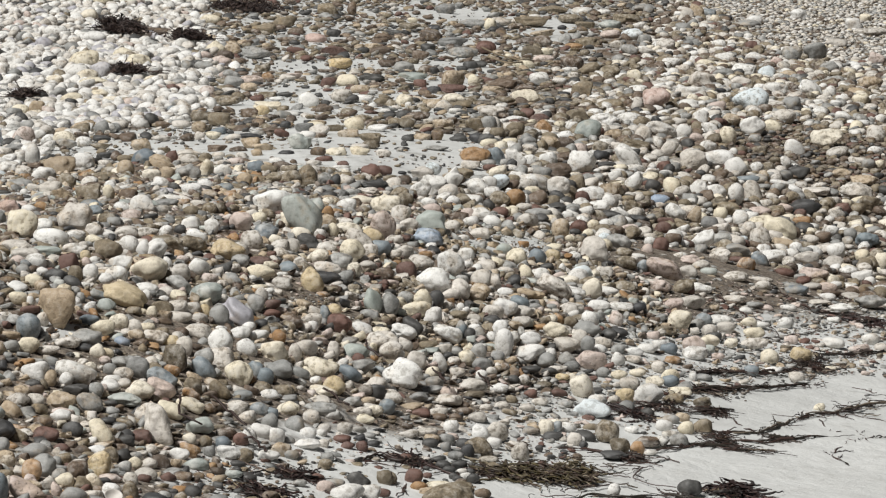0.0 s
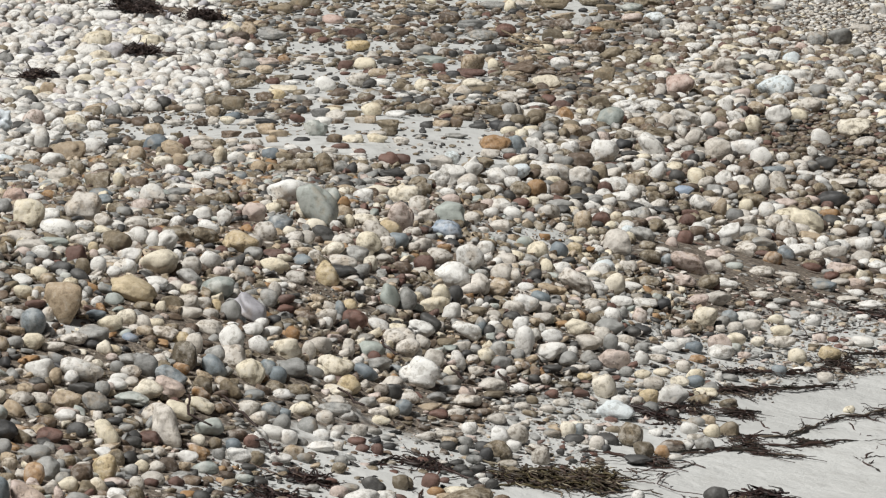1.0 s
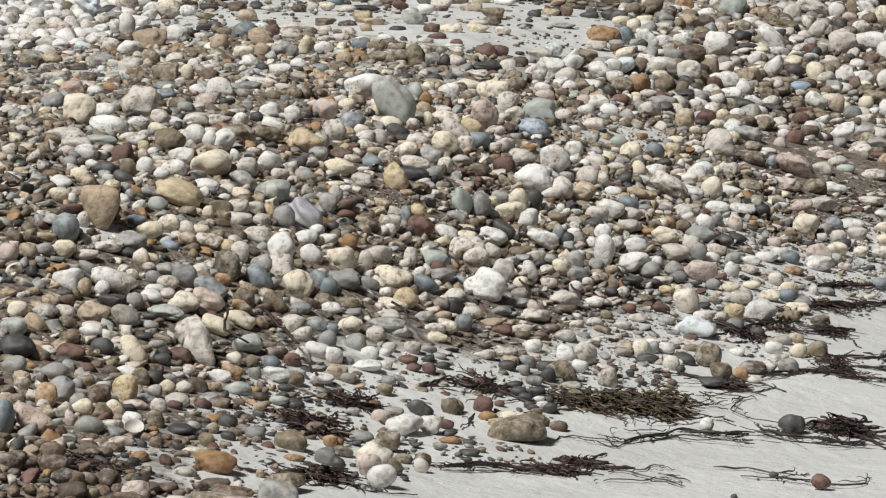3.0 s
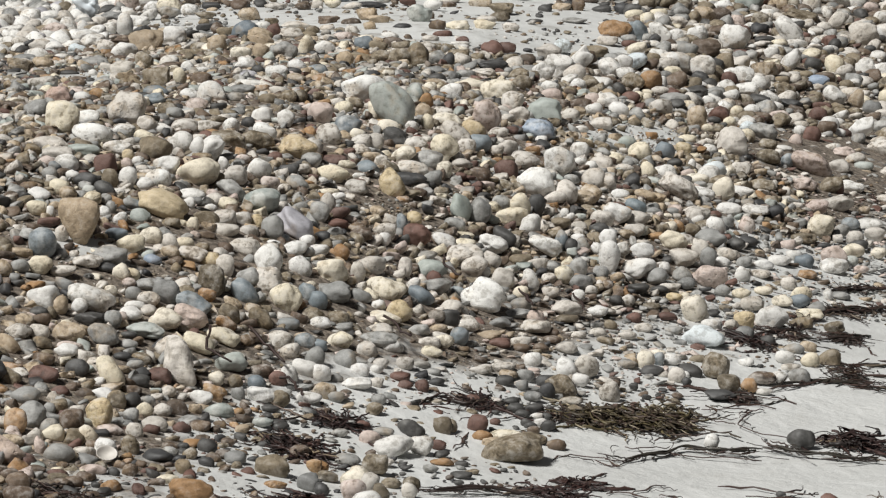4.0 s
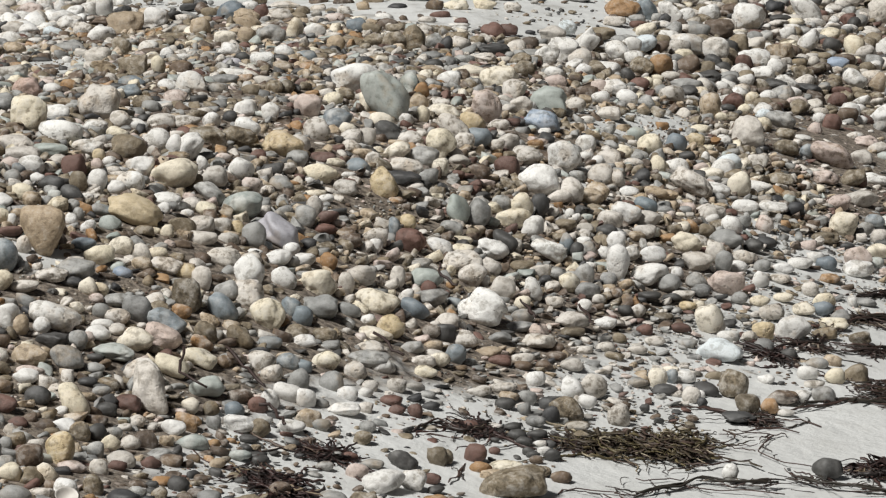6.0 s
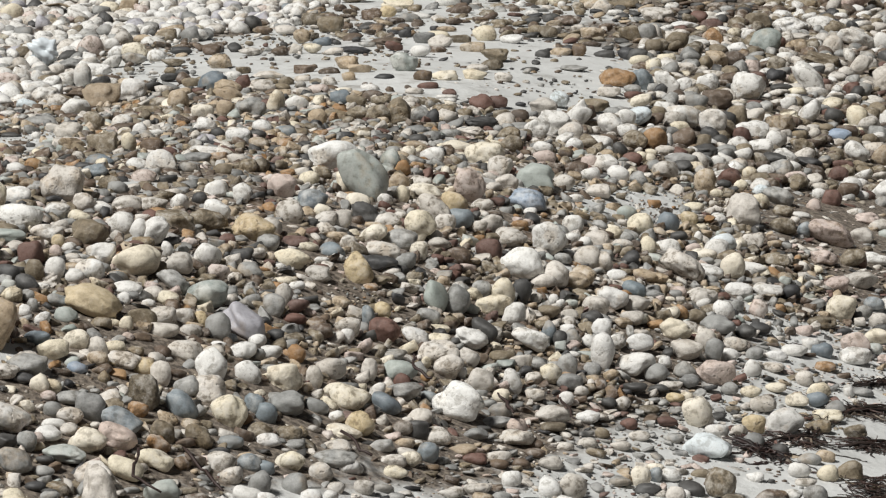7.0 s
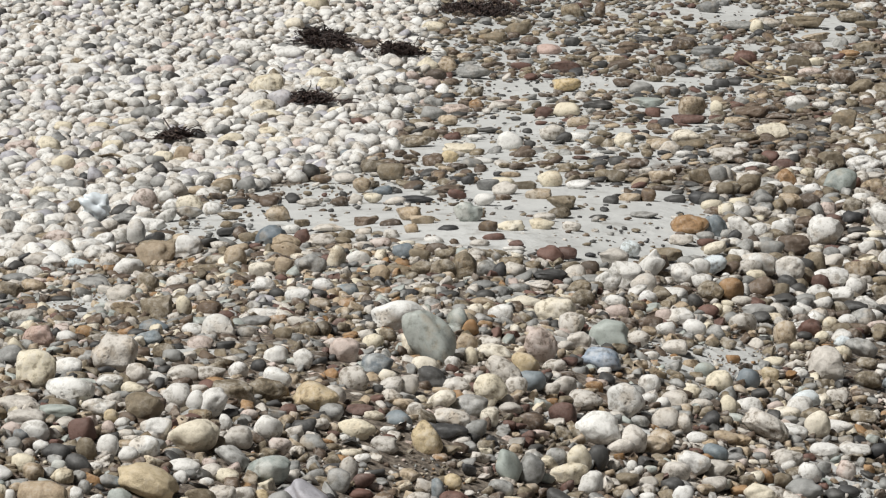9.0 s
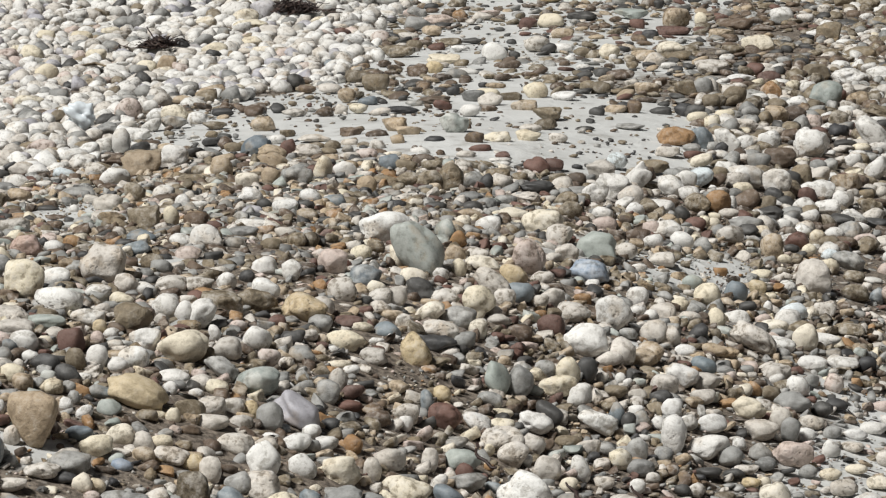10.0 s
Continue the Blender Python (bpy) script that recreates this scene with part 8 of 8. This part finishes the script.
def scrap(x, y, w, h):
    """A crumpled bit of clear plastic."""
    rng = np.random.default_rng(5)
    v = pebble_shape(rng, 4, 0.1)
    v *= (1 + 0.5 * np.array([noise.noise(Vector(p) * 1.3) + 0.3 * abs(noise.noise(Vector(p) * 3.1)) for p in v]))[:, None]
    fold = v @ np.array((0.5, 0.2, 0.8))
    v = v * (1 - 0.22 * np.exp(-(fold / 0.12) ** 2) + 0.05 * np.abs(np.sin(6 * v[:, 0] + 4 * v[:, 2])))[:, None]
    ob = new("plastic_scrap", mesh_of("plastic_scrap", v * (w / 2, 0.4 * w, h / 2), BALLS[4][1], [PLASTIC]))
    ob.location = (x, y, float(lie(x, y)) + 0.5 * h + 0.02)
    return tagged(ob, "crumpled translucent bluish-white plastic scrap on white shingle", "litter")


def twig(width, *points):
    """A dry stick that lies across the stones."""
    p = np.array(points, float)
    q = np.stack([np.interp(np.linspace(0, len(p) - 1, 14), np.arange(len(p)), p[:, i]) for i in (0, 1)], 1)
    q += np.cumsum(WEED_RNG.normal(0, 0.002, q.shape), axis=0)
    z = lie(q[:, 0], q[:, 1]) + 0.035
    v, f = ribbon(np.column_stack([q, z]), width, width * 0.9, WEED_RNG)
    ob = new("twig", mesh_of("twig", v, f, [WEED["straw"]]))
    return tagged(ob, "dry pale brown stick lying across brown stones", "stick")


def plain(name, colour, rough, clear=0.0):
    m, n, l = nodes_of(name)
    b = n["Principled BSDF"]
    at = n.new("ShaderNodeTexCoord").outputs["Object"]
    l.new(mix_node(n, l, "MULTIPLY", span(n, l, grain(n, l, at, 60.0), 0.4, 0.7, 0.0, 0.5), colour, (0.72, 0.72, 0.72)), b.inputs["Base Color"])
    b.inputs["Roughness"].default_value, b.inputs["Transmission Weight"].default_value = rough, clear
    return m


SHELL = plain("shell", (0.56, 0.525, 0.48), 0.55)
PLASTIC = plain("clear plastic", (0.84, 0.90, 0.94), 0.3, 0.15)
shell(-0.070, -3.503, 0.044, 38, 25)
scrap(-1.318, 2.55, 0.085, 0.078)
twig(0.012, (0.275, 10.083), (0.425, 9.277), (0.613, 8.667))
twig(0.012, (0.371, 9.011), (0.527, 8.471), (0.656, 8.823))
twig(0.012, (-1.778, 4.602), (-1.730, 4.727), (-1.649, 4.567))
